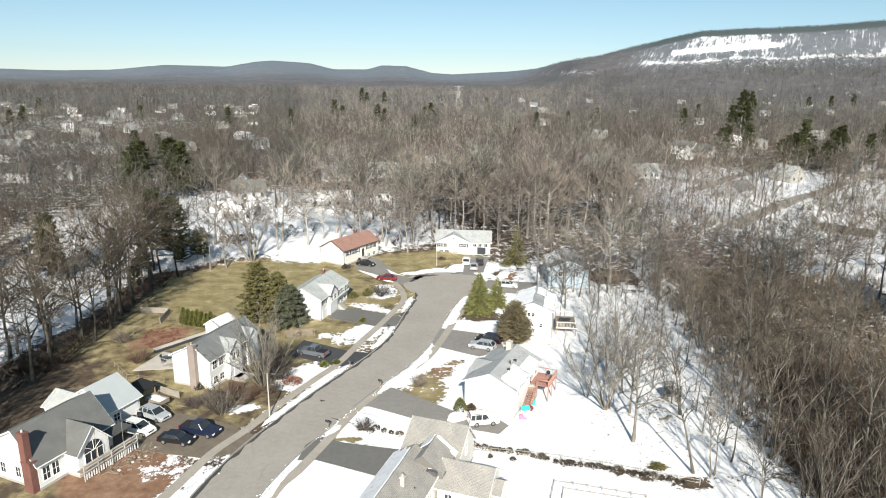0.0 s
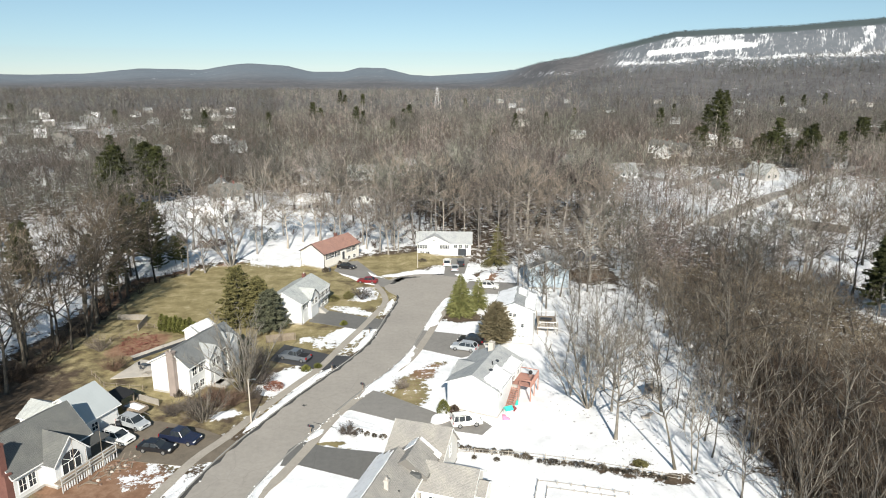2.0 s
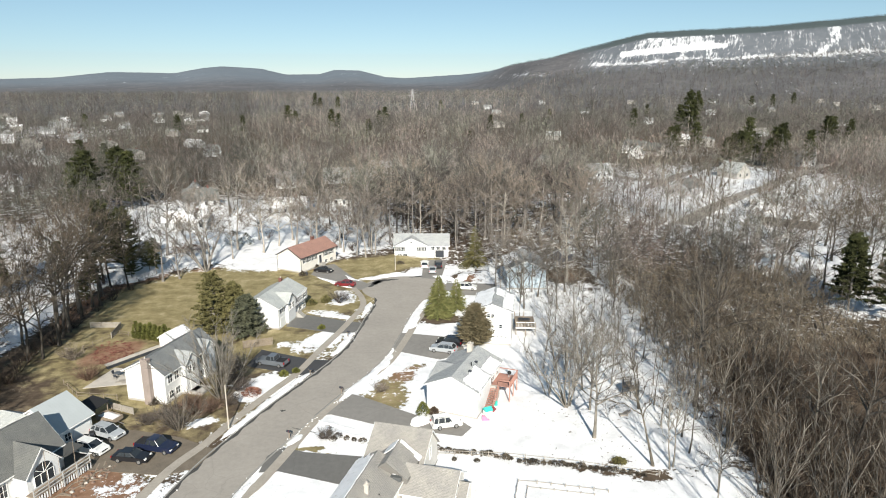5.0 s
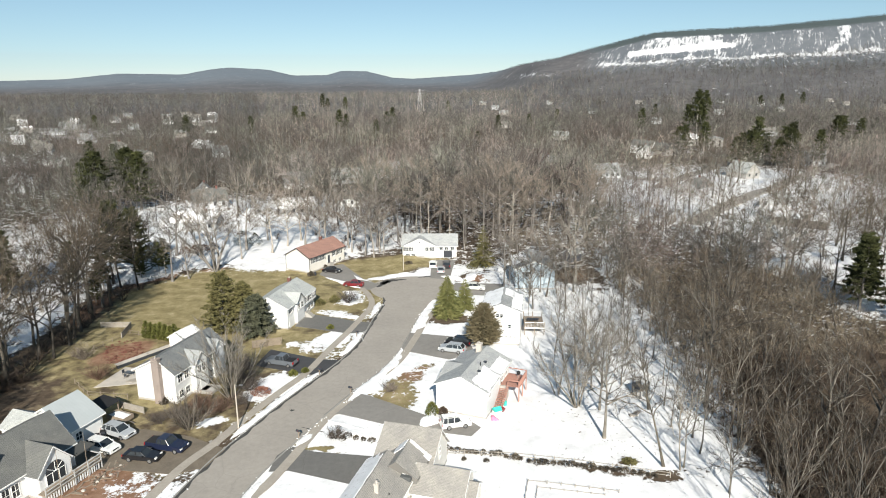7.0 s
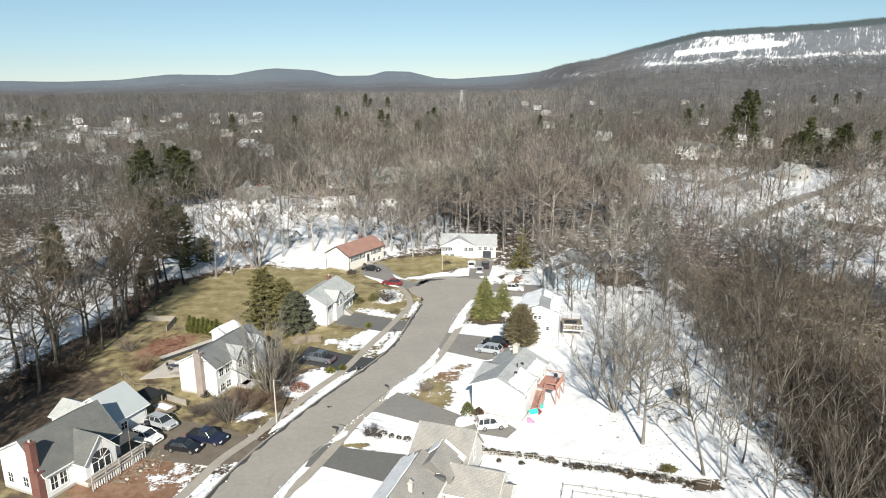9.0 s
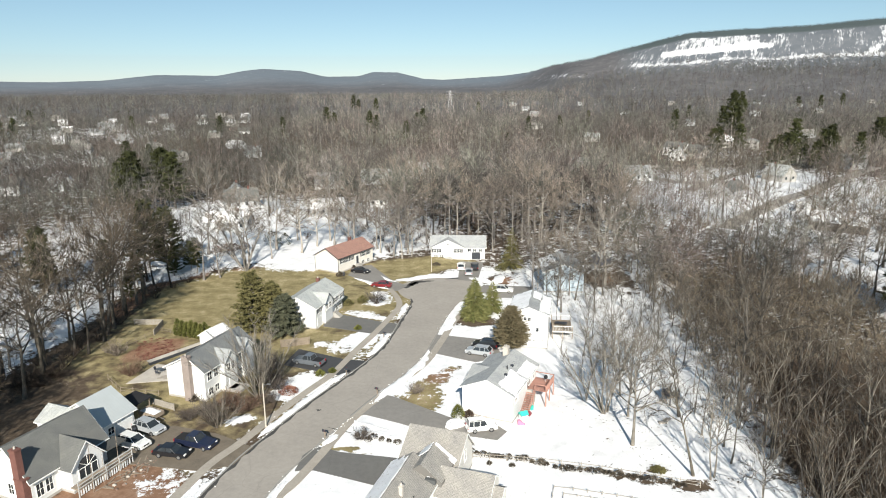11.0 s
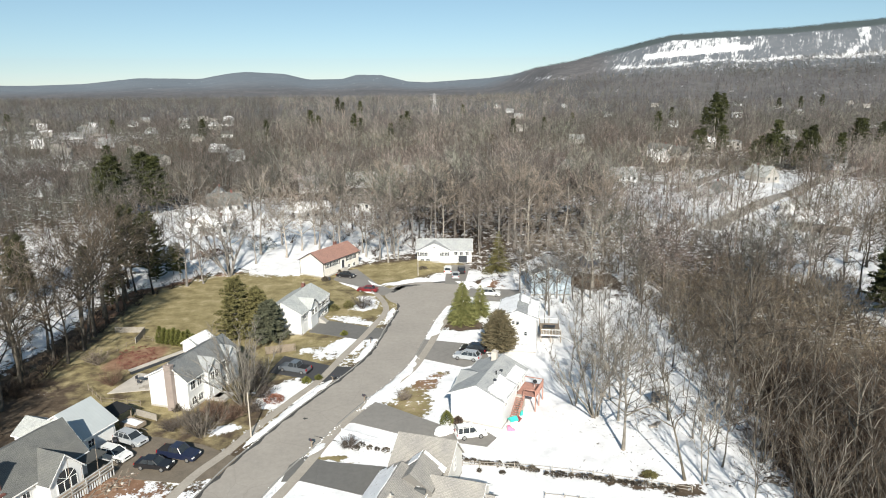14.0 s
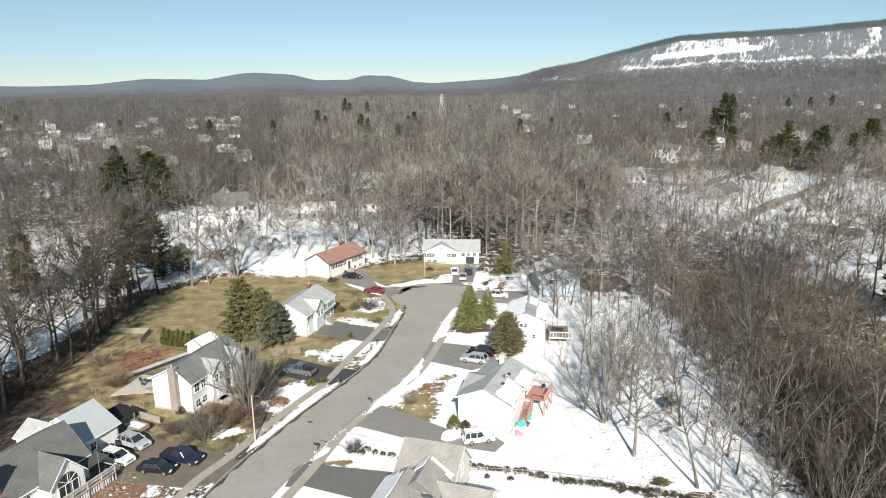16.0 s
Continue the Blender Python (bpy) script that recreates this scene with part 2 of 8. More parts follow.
def plant_material(name, dark, light, per=0.3, rough=0.8, scale=0.6, island=False, twiggy=False):
    m, nt, n, l, b = _nodes(name)
    vec = n.new("ShaderNodeNewGeometry").outputs["Position"] if island else n.new("ShaderNodeTexCoord").outputs["Object"]
    col = _ramp(nt, _noise(nt, vec, scale, 4), [(0.3, dark), (0.7, light)])
    r = n.new("ShaderNodeNewGeometry").outputs["Random Per Island"] if island else n.new("ShaderNodeObjectInfo").outputs["Random"]
    col = _mix(nt, 1.0, col, _ramp(nt, r, [(0, (1 - per, 1 - per, 1 - per * 0.9)), (1, (1 + per, 1 + per * 0.9, 1 + per * 0.8))]), "MULTIPLY")
    if twiggy:            # no two twigs are alike: each darkened or lightened at random
        one = n.new("ShaderNodeNewGeometry").outputs["Random Per Island"]
        col = _mix(nt, 1.0, col, _ramp(nt, one, [(0, (0.45,) * 3), (0.5, (0.85,) * 3), (1, (1.6,) * 3)]), "MULTIPLY")
    l.new(col, b.inputs["Base Color"])
    b.inputs["Roughness"].default_value = rough
    b.inputs["Specular IOR Level"].default_value = 0.2
    return m


def woods_material():
    """Far trees: each tree has its own tone, from dark twigs to pale grey ones, some reddish with buds."""
    m, nt, n, l, b = _nodes("woodland_twigs")
    at = n.new("ShaderNodeAttribute")
    at.attribute_name = "tone"
    pos = n.new("ShaderNodeNewGeometry").outputs["Position"]
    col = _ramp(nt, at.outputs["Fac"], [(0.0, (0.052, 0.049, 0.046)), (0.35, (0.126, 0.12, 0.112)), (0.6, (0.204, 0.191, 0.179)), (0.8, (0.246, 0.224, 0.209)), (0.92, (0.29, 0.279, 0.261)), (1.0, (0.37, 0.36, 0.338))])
    col = _mix(nt, 1.0, col, _ramp(nt, _noise(nt, pos, 0.014, 4, 0.7), [(0.3, (0.62, 0.62, 0.62)), (0.5, (0.98, 0.97, 0.96)), (0.7, (1.35, 1.32, 1.26))]), "MULTIPLY")
    # stands of reddish maples and greenish-grey poplars
    col = _mix(nt, 1.0, col, _ramp(nt, _noise(nt, pos, 0.035, 3), [(0.35, (0.92, 1.0, 0.86)), (0.5, (0.985, 0.985, 0.97)), (0.65, (1.11, 0.955, 0.935))]), "MULTIPLY")
    one = n.new("ShaderNodeNewGeometry").outputs["Random Per Island"]
    col = _mix(nt, 1.0, col, _ramp(nt, one, [(0, (0.4,) * 3), (0.5, (0.85,) * 3), (1, (1.7,) * 3)]), "MULTIPLY")
    l.new(col, b.inputs["Base Color"])
    b.inputs["Roughness"].default_value = 0.85
    b.inputs["Specular IOR Level"].default_value = 0.15
    return m


M_GROUND = ground_material()
M_ASPHALT = asphalt_material("road_asphalt", (0.342, 0.313, 0.278))
M_DRIVE = asphalt_material("driveway_asphalt", (0.235, 0.222, 0.205))
M_DRIVE_MID = asphalt_material("aged_dark_asphalt", (0.15, 0.146, 0.138))
M_DRIVE_DARK = asphalt_material("fresh_asphalt", (0.055, 0.056, 0.06))
M_WALK = surface("sidewalk_concrete", (0.36, 0.325, 0.28), 0.9, coords="Position", big=0.3, small=3)
M_KERB = surface("kerb_stone", (0.3, 0.29, 0.27), 0.9)
M_SNOW = snow_material("snow")
M_BARK = plant_material("bark", (0.15, 0.138, 0.12), (0.44, 0.412, 0.368), 0.4)
M_TWIG = plant_material("twigs", (0.115, 0.099, 0.083), (0.265, 0.227, 0.192), 0.35, twiggy=True)
M_TWIG_DARK = plant_material("dark_twigs", (0.05, 0.039, 0.028), (0.15, 0.12, 0.088), 0.35, twiggy=True)
M_BARK_DARK = plant_material("thicket_bark", (0.062, 0.056, 0.046), (0.195, 0.177, 0.15), 0.4, twiggy=True)
M_STEM = plant_material("grey_stems", (0.07, 0.064, 0.054), (0.215, 0.2, 0.174), 0.4, twiggy=True)
M_STEM_TWIG = plant_material("thicket_twigs", (0.046, 0.036, 0.026), (0.13, 0.105, 0.078), 0.4, twiggy=True)
M_TWIG_GREY = plant_material("grey_twigs", (0.11, 0.1, 0.086), (0.27, 0.247, 0.214), 0.2, twiggy=True)
M_WOODS = woods_material()
M_NEEDLE = plant_material("spruce_needles", (0.085, 0.097, 0.032), (0.25, 0.245, 0.098), 0.15, scale=0.9)
M_PINE = plant_material("pine_needles", (0.018, 0.024, 0.01), (0.075, 0.08, 0.03), 0.25, scale=0.5)
M_YEW = plant_material("bronze_evergreen", (0.075, 0.066, 0.038), (0.21, 0.176, 0.108), 0.15, scale=0.8)
M_HEDGE = plant_material("arborvitae", (0.07, 0.08, 0.02), (0.17, 0.17, 0.055), 0.2, scale=1.0)
# near-black brown: shade between the stems is put into this brush colour
M_BRUSH_WILD = plant_material("wild_brush", (0.026, 0.02, 0.016), (0.105, 0.08, 0.062), 0.5, scale=0.1, island=True)
# near-black bark: the shaded look of some trunks is put into the colour
M_BARK_BLACK = plant_material("near_black_bark", (0.038, 0.034, 0.028), (0.15, 0.135, 0.11), 0.4)
M_PINE_GREY = plant_material("grey_green_needles", (0.05, 0.056, 0.04), (0.14, 0.145, 0.09), 0.15, scale=0.7)
M_BARK_YARD = plant_material("grey_bark", (0.1, 0.091, 0.077), (0.27, 0.248, 0.214), 0.25)
M_BRUSH_GREY = plant_material("grey_brown_brush", (0.075, 0.062, 0.052), (0.2, 0.172, 0.148), 0.3, scale=0.8)
M_BRUSH_PALE = plant_material("pale_brush", (0.092, 0.077, 0.056), (0.27, 0.232, 0.178), 0.4, scale=0.1, island=True)
M_MULCH = plant_material("red_mulch", (0.13, 0.055, 0.042), (0.27, 0.13, 0.1), 0.4, scale=0.5, island=True)
M_RIM = plant_material("rim_evergreens", (0.045, 0.055, 0.055), (0.12, 0.135, 0.135), 0.4, scale=0.02, island=True)
M_HEDGE_DARK = plant_material("olive_needles", (0.075, 0.07, 0.027), (0.21, 0.19, 0.082), 0.15, scale=0.7)
M_BRUSH = plant_material("dry_brush", (0.1, 0.062, 0.045), (0.22, 0.15, 0.11), 0.3, scale=0.8)
M_SIDING = stripes("white_clapboard", (0.75, 0.752, 0.745), 0.13, 2, depth=0.25)
M_SIDING_CREAM = stripes("cream_clapboard", (0.76, 0.73, 0.675), 0.13, 2, depth=0.25)
M_TRIM = surface("white_trim", (0.82, 0.82, 0.8), 0.5, var=0.04, bump=0.0)
M_DARKTRIM = surface("dark_trim", (0.04, 0.045, 0.055), 0.5, var=0.1, bump=0.0)
M_ROOF_GREY = shingles("grey_shingles", (0.36, 0.374, 0.378))
M_ROOF_LIGHT = shingles("light_grey_shingles", (0.43, 0.445, 0.448))
M_ROOF_SLATE = shingles("slate_grey_shingles", (0.2, 0.21, 0.212))
M_ROOF_DARK = shingles("charcoal_shingles", (0.162, 0.165, 0.158))
M_ROOF_TAN = shingles("weathered_shingles", (0.36, 0.343, 0.316))
M_ROOF_PALE = shingles("pale_grey_shingles", (0.48, 0.5, 0.49))
M_ROOF_RED = shingles("red_brown_shingles", (0.36, 0.208, 0.168))
M_ROOF_METAL = stripes("pale_metal_roof", (0.43, 0.46, 0.465), 0.45, 0, rough=0.4, depth=0.15)
M_BRICK = surface("chimney_brick", (0.17, 0.078, 0.064), 0.9, small=14, var=0.3)
M_STONE = surface("pale_masonry", (0.5, 0.46, 0.41), 0.9, small=10)
M_GLASS = surface("window_glass", (0.03, 0.036, 0.042), 0.08, var=0.3, bump=0.0, spec=0.6)
M_DOOR_RED = surface("red_door_paint", (0.24, 0.03, 0.04), 0.5)
M_DECK = surface("red_stained_wood", (0.4, 0.215, 0.17), 0.8, var=0.25)
M_WOOD = surface("weathered_wood", (0.27, 0.22, 0.17), 0.85, var=0.3)
M_FENCE = surface("grey_fence_wood", (0.34, 0.31, 0.27), 0.85, var=0.25)
M_METAL = surface("galvanised_metal", (0.45, 0.45, 0.45), 0.4, metal=0.9)
M_BLACK = surface("black_rubber", (0.02, 0.02, 0.022), 0.8, bump=0.05)
M_FOUND = surface("concrete_foundation", (0.4, 0.38, 0.35), 0.9)

# ---- mesh helpers ----


def thing(name, label, category, m=None, group=""):
    ob = tagged(new(name), label, category, group)
    ob.matrix_basis = m or Matrix()
    return ob


def link_mesh(name, me, material, parent=None, label=""):
    me.materials.append(material)
    ob = new(name, me)
    if parent is not None:
        ob.parent = parent
    if label:
        ob["label"] = label
    return ob


def part(name, bm, material, parent, label=""):
    bmesh.ops.recalc_face_normals(bm, faces=bm.faces)
    me = bpy.data.meshes.new(name)
    bm.to_mesh(me)
    bm.free()
    return link_mesh(name, me, material, parent, label)


def raw(name, verts, faces, material, parent=None, label="", smooth=False):
    me = bpy.data.meshes.new(name)
    me.from_pydata(verts, [], faces)
    me.update()
    if smooth:
        me.shade_smooth()
    return link_mesh(name, me, material, parent, label)


def box(bm, x0, x1, y0, y1, z0, z1, m=None):
    vs = [bm.verts.new((x, y, z)) for x in (x0, x1) for y in (y0, y1) for z in (z0, z1)]
    for f in ((0, 1, 3, 2), (4, 6, 7, 5), (0, 4, 5, 1), (2, 3, 7, 6), (0, 2, 6, 4), (1, 5, 7, 3)):
        bm.faces.new([vs[i] for i in f])
    if m is not None:
        bmesh.ops.transform(bm, matrix=m, verts=vs)
    return vs


def extrude(bm, poly, v):
    """A prism: a flat polygon of 3D points pushed along v."""
    v = Vector(v)
    a = [bm.verts.new(p) for p in poly]
    b = [bm.verts.new(Vector(p) + v) for p in poly]
    bm.faces.new(a)
    bm.faces.new(b[::-1])
    for i in range(len(a)):
        j = (i + 1) % len(a)
        bm.faces.new((a[i], b[i], b[j], a[j]))
    return a + b


def rod(bm, p, q, r0, r1=None, n=8):
    p, q = Vector(p), Vector(q)
    r1 = r0 if r1 is None else r1
    d = (q - p).normalized()
    s = d.orthogonal().normalized()
    t = d.cross(s)
    rings = [[bm.verts.new(c + r * (math.cos(2 * math.pi * i / n) * s + math.sin(2 * math.pi * i / n) * t)) for i in range(n)] for c, r in ((p, r0), (q, r1))]
    for i in range(n):
        j = (i + 1) % n
        bm.faces.new((rings[0][i], rings[0][j], rings[1][j], rings[1][i]))
    bm.faces.new(rings[0][::-1])
    bm.faces.new(rings[1])


def box_part(name, b, material, parent, label="", bevel=0.0, m=None):
    bm = bmesh.new()
    box(bm, *b, m=m)
    if bevel:
        bmesh.ops.bevel(bm, geom=bm.edges[:], offset=bevel, segments=2, affect="EDGES", profile=0.6)
    return part(name, bm, material, parent, label)

# ---- lie of the land ----
ROAD = [(-26.5, 50, 3.7), (-24.5, 63, 3.7), (-22.3, 71, 3.8), (-19.8, 77.2, 3.9), (-15.1, 87.4, 4.0), (-11.5, 94.4, 4.0), (-7.5, 102.2, 4.1), (-4.4, 111.1, 4.1), (-2.3, 121.4, 4.3), (-0.5, 129.0, 4.5), (0.6, 134, 5.2), (1.6, 140, 6.5)]
RX, RY = np.array([p[0] for p in ROAD]), np.array([p[1] for p in ROAD])
EDGE_Y = np.array([40, 90, 100, 115, 127, 145, 151, 154, 163, 170, 200])
EDGE_X = np.array([-67, -66, -64.8, -63, -63.4, -63.6, -61, -56, -50.5, -42, -30])
WILD_Y, WILD_X = np.array([30, 50, 63, 73, 84, 124, 170]), np.array([36, 40, 42.2, 43, 43.5, 48.5, 50])     # where the thicket begins
SKY_AZ = np.array([-60, -32, -28.7, -25, -21.4, -16.8, -14.6, -13.3, -10.2, -8.3, -5.6, -4.4, -2.3, -0.1, 1.5, 6.2, 8.6, 10.8, 13.5, 17, 21.1, 24.7, 28.8, 33.2, 36.8, 60])
SKY_EL = np.array([-0.1, 0.0, -0.1, 0.02, 0.42, 0.34, 0.76, 0.86, 0.68, 0.23, 0.25, 0.58, 0.55, 0.0, -0.08, 0.2, 0.45, 1.05, 1.47, 2.4, 3.33, 3.45, 3.55, 3.8, 4.05, 4.3])


def step(a, b, x):
    t = np.clip((x - a) / (b - a), 0, 1)
    return t * t * (3 - 2 * t)


def waves(x, y, s, k=0):
    """Cheap smooth unevenness, about -1 to 1."""
    return (np.sin(x / s + 1.3 * k) * np.cos(y / (s * 1.13) + 0.7 * k) + 0.6 * np.sin(x / (s * 0.43) - y / (s * 0.51) + k) + 0.35 * np.cos(x / (s * 0.19) + y / (s * 0.23) + 2 * k)) / 1.6


def land(x, y):
    """Height of the ground: level round the street, hills far off."""
    r, az = np.hypot(x, y), np.degrees(np.arctan2(x, y))
    ridge = np.interp(az, [6, 12], [4300, 2700])
    top = np.maximum(47 + ridge * np.tan(np.radians(np.interp(az, SKY_AZ, SKY_EL))), 8)
    top = np.where(np.abs(az) > 70, 20, top)
    f = step(0.52, 1.0, r / ridge)
    bluff = step(10, 16, az)
    g = r / ridge
    z = top * ((0.35 * f + 0.65 * f ** 2.2) * (1 - bluff) + bluff * (0.5 * step(0.5, 0.9, g) + 0.36 * step(0.84, 0.93, g) + 0.14 * step(0.9, 1.0, g)))
    z = z + f * (5 * waves(x, y, 90, 1) + 3 * waves(x, y, 37, 2)) * (1 - 0.7 * step(0.9, 1, r / ridge))
    z = z + 0.9 * np.exp(-((x - 0.5) / 6.5) ** 2 - ((y - 168) / 6.5) ** 2) * (1 - step(5.6, 7.6, x))       # grassy mound before the end house
    return z + 0.35 * waves(x, y, 60) * step(190, 260, r)


def oval(x, y, cx, cy, rx, ry, turn=0.0, soft=0.55):
    a = radians(turn)
    u, v = (x - cx) * math.cos(a) + (y - cy) * math.sin(a), -(x - cx) * math.sin(a) + (y - cy) * math.cos(a)
    return 1 - step(1 - soft, 1 + soft, np.hypot(u / rx, v / ry))


SNOW_PATCHES_A = ((-24, 208, 24, 30, 0, 0.82), (-38, 188, 30, 15, 10, 1.0), (-33, 167, 8, 6, 20, 0.95), (-65, 210, 50, 45, 0, 0.92), (-21.5, 95, 5.5, 3.4, 62, 0.95), (-14, 113.5, 6.5, 3.0, 60, 0.9), (-13.5, 127.0, 5.5, 2.0, -28, 0.72), (-12, 135, 3.2, 2.2, 0, 0.72), (-11, 140, 4.5, 2.0, -60, 0.6), (-18, 110.8, 5, 2.2, -28, 0.62), (-33, 69.5, 4, 3.2, 20, 0.5), (-28.5, 66, 2.5, 4, -20, 0.66), (-28, 84, 2.2, 1.6, 30, 0.75))
SNOW_PATCHES_B = ((146, 266, 64, 86, -30, 0.72), (195, 420, 40, 50, 0, 0.4), (126, 178, 30, 42, 0, 0.74), (60, 190, 22, 25, 0, 0.5), (12, 152, 9, 8, 0, 0.85), (20, 150, 7, 5, 0, 0.15), (9, 122.5, 4.5, 3.2, 0, 0.1), (-1.8, 90.5, 4.8, 7.0, -25, 0.6), (-2.4, 88.4, 3.0, 4.0, -35, 0.26), (-1.6, 93.0, 2.0, 2.6, 0, 0.3), (0.9, 96.8, 2.8, 2.0, 40, 0.34), (3.0, 100, 2.6, 1.2, 30, 0.4))
SNOW_PATCHES_C = ((-8, 161, 9.5, 8.5, 0, 0.05), (4.5, 166, 7, 5, 0, 0.1), (-3, 152.5, 6, 1.6, 15, 0.95), (-12, 75.8, 4, 0.9, -22, 0.2), (25, 67.6, 5.5, 0.9, -17, 0.3), (31, 66.2, 3.2, 1.6, 0, 0.3), (27.5, 69.6, 1.5, 0.7, 0, 0.3), (30, 150, 12, 14, 0, 0.74), (-59, 97, 3.5, 1.6, 20, 0.3), (41.5, 150, 6, 6, 0, 0.25), (-350, 620, 150, 110, 0, 0.45), (-262, 405, 80, 60, 0, 0.5))
def cover(x, y):
    """Weights of snow, dead grass and bare earth."""
    r, az = np.hypot(x, y), np.degrees(np.arctan2(x, y))
    side = x - np.interp(y, RY, RX)
    edge = x - np.interp(y, EDGE_Y, EDGE_X)
    snow = 0.42 - 0.24 * step(220, 420, r)
    grass, dirt = np.full_like(x, 0.15), np.zeros_like(x)

    def lay(field, w, v):
        return field * (1 - w) + v * w
    near = 1 - step(185, 205, y)
    snow = lay(snow, (1 - step(-3, 3, edge)) * near, 0.18)
    snow = lay(snow, (1 - step(-9, -3, edge)) * near, 0.64 + 0.1 * step(106, 122, y))
    wild = x - np.interp(y, WILD_Y, WILD_X)
    snow = lay(snow, step(-1.5, 3, wild) * near, 0.72 - 0.55 * step(4 - 5 * (1 - step(70, 82, y)), 9 - 5 * (1 - step(70, 82, y)), wild) + 0.17 * step(95, 112, y) + 0.06 * step(64, 72, x) + 0.26 * step(86, 94, x) * step(112, 122, y))
    lawn = step(-2, 3, edge) * (1 - step(-6, -3, side)) * (1 - step(160, 168, y))
    snow, grass = lay(snow, lawn, 0.06), lay(grass, lawn, 0.46 + 0.16 * step(98, 112, y))
    snow = lay(snow, (1 - step(-95, -80, x + 0.25 * (y - 160))) * step(150, 175, y) * (1 - step(330, 380, y)), 0.4)
    yard = step(3, 5, side) * (1 - step(-2, 3, wild)) * (1 - step(128, 150, y))
    snow = lay(snow, yard, 1.0 - 0.16 * step(-12, -3, wild) - 0.1 * step(20, 26, x))
    verge = step(3.2, 4.2, -side) * (1 - step(8, 9, -side)) * (1 - step(128, 140, y))
    snow = lay(snow, verge, 0.45)
    for cx, cy, rx, ry, turn, v in SNOW_PATCHES_A + SNOW_PATCHES_B + SNOW_PATCHES_C:
        snow = lay(snow, oval(x, y, cx, cy, rx, ry, turn), v)
    # oval at (-63, 84): brown litter that also stands in for tree shade
    for cx, cy, rx, ry, turn, v in ((-8, 161, 10, 9, 0, 0.95), (4.5, 166, 8, 6, 0, 0.8), (-42, 142, 17, 21, 25, 0.95), (-14, 134, 7, 5, 0, 0.9), (-46, 90, 10, 5, 20, 0.85), (-22, 112, 5, 4, 0, 0.95), (-12, 75.8, 4, 1, -22, 1.0), (-52, 100, 12, 18, 20, 0.6), (-63, 84, 9, 15, -8, 0.05), (1.5, 97.5, 5, 4, 40, 0.9), (-2, 89.5, 5, 5, -35, 0.95)):
        grass = lay(grass, oval(x, y, cx, cy, rx, ry, turn), v)
    for cx, cy, rx, ry, turn, v in ((-38.6, 67.4, 6.2, 6.4, 30, 1.0), (-33.5, 67, 4.5, 5, 30, 0.7), (-50.4, 110.5, 4.0, 6.6, -35, 0.8), (-66, 151.5, 4, 4.5, 20, 0.85), (-66, 135, 2.6, 12, 0, 0.8), (-59, 156.5, 4.5, 2.4, 30, 0.8), (-60.5, 161, 6, 3.5, 30, 0.8), (-48, 164, 5, 2.5, 40, 0.6), (20, 150, 6, 4, 0, 0.7), (-65, 108, 3, 14, -10, 0.35), (1.5, 97.5, 5, 4, 40, 0.6), (-2, 89.5, 5, 5, -35, 0.42), (-20.5, 83.5, 1.5, 1, 0, 0.8), (41.5, 150, 7, 7, 0, 0.45)):
        dirt = lay(dirt, oval(x, y, cx, cy, rx, ry, turn), v)
    # the mountain: pale scree under a streaked cliff, a bare dark knob, snowy ledges and a slide
    el = np.degrees(np.arctan2(land(x, y) - 47, r))
    mt = step(15, 18, az) * step(1900, 2150, r) * (1 - step(60, 70, az))

    def seam(azs, els, thick):
        return np.exp(-((el - np.interp(az, azs, els)) / thick) ** 2)
    band = seam((19.4, 21.7, 24.2, 27), (1.78, 1.97, 2.2, 2.33), 0.15) * step(18.9, 19.6, az) * (1 - step(25.8, 27.6, az))
    ledge = seam((17.5, 20.8, 23.2, 25.3, 27.2, 29.2, 33.3, 35.6), (0.96, 1.05, 1.37, 1.43, 1.3, 1.53, 1.5, 1.75), 0.11) * step(14, 16, az) * (1 - step(37, 41, az))
    cliff = step(2.0, 2.3, el - (az - 21.5) * 0.07) * step(20.2, 21.6, az) * (1 - step(26, 28.5, az))
    knob = np.exp(-((az - 26.3) / 0.75) ** 2 - ((el - 2.86) / 0.2) ** 2)
    woods = step(1.5, 1.9, el) * step(27, 29, az)
    slide = np.exp(-((az - np.interp(el, (1.5, 2.0, 2.62, 3.4), (33.3, 33.7, 34.3, 34.1))) / 0.3) ** 2) * step(1.3, 1.6, el)
    far = step(1500, 2000, r)
    snow = lay(snow, far, 0.13 + 0.15 * mt)
    snow = snow + mt * (0.95 * band + 0.27 * ledge + 0.2 * cliff - 0.03 * woods + 0.36 * slide - 0.35 * knob + 0.04)
    low = np.exp(-((az - 11.5) / 2.2) ** 2) * np.exp(-((el - 0.15) / 0.12) ** 2) * far
    rim = mt * step(-0.42, -0.3, el - np.interp(az, SKY_AZ, SKY_EL))          # dark evergreens along the rim
    snow = snow * (1 - rim)
    # fifth weight: distance haze painted on the far hills and the mountain
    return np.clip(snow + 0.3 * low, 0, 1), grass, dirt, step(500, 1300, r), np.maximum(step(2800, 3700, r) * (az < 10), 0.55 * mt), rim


def axis(lo, hi, fine0, fine1, fine, far):
    """Grid lines: even and close in the middle, wider outwards."""
    a = list(np.arange(fine0, fine1 + 0.01, fine))
    for sign, stop in ((1, hi), (-1, lo)):
        p, d = (fine1, fine) if sign > 0 else (fine0, fine)
        out = []
        while sign * (stop - p) > 0:
            d = min(d * 1.11, far)
            p += sign * d
            out.append(p)
        a = a + out if sign > 0 else out[::-1] + a
    return np.array(a)


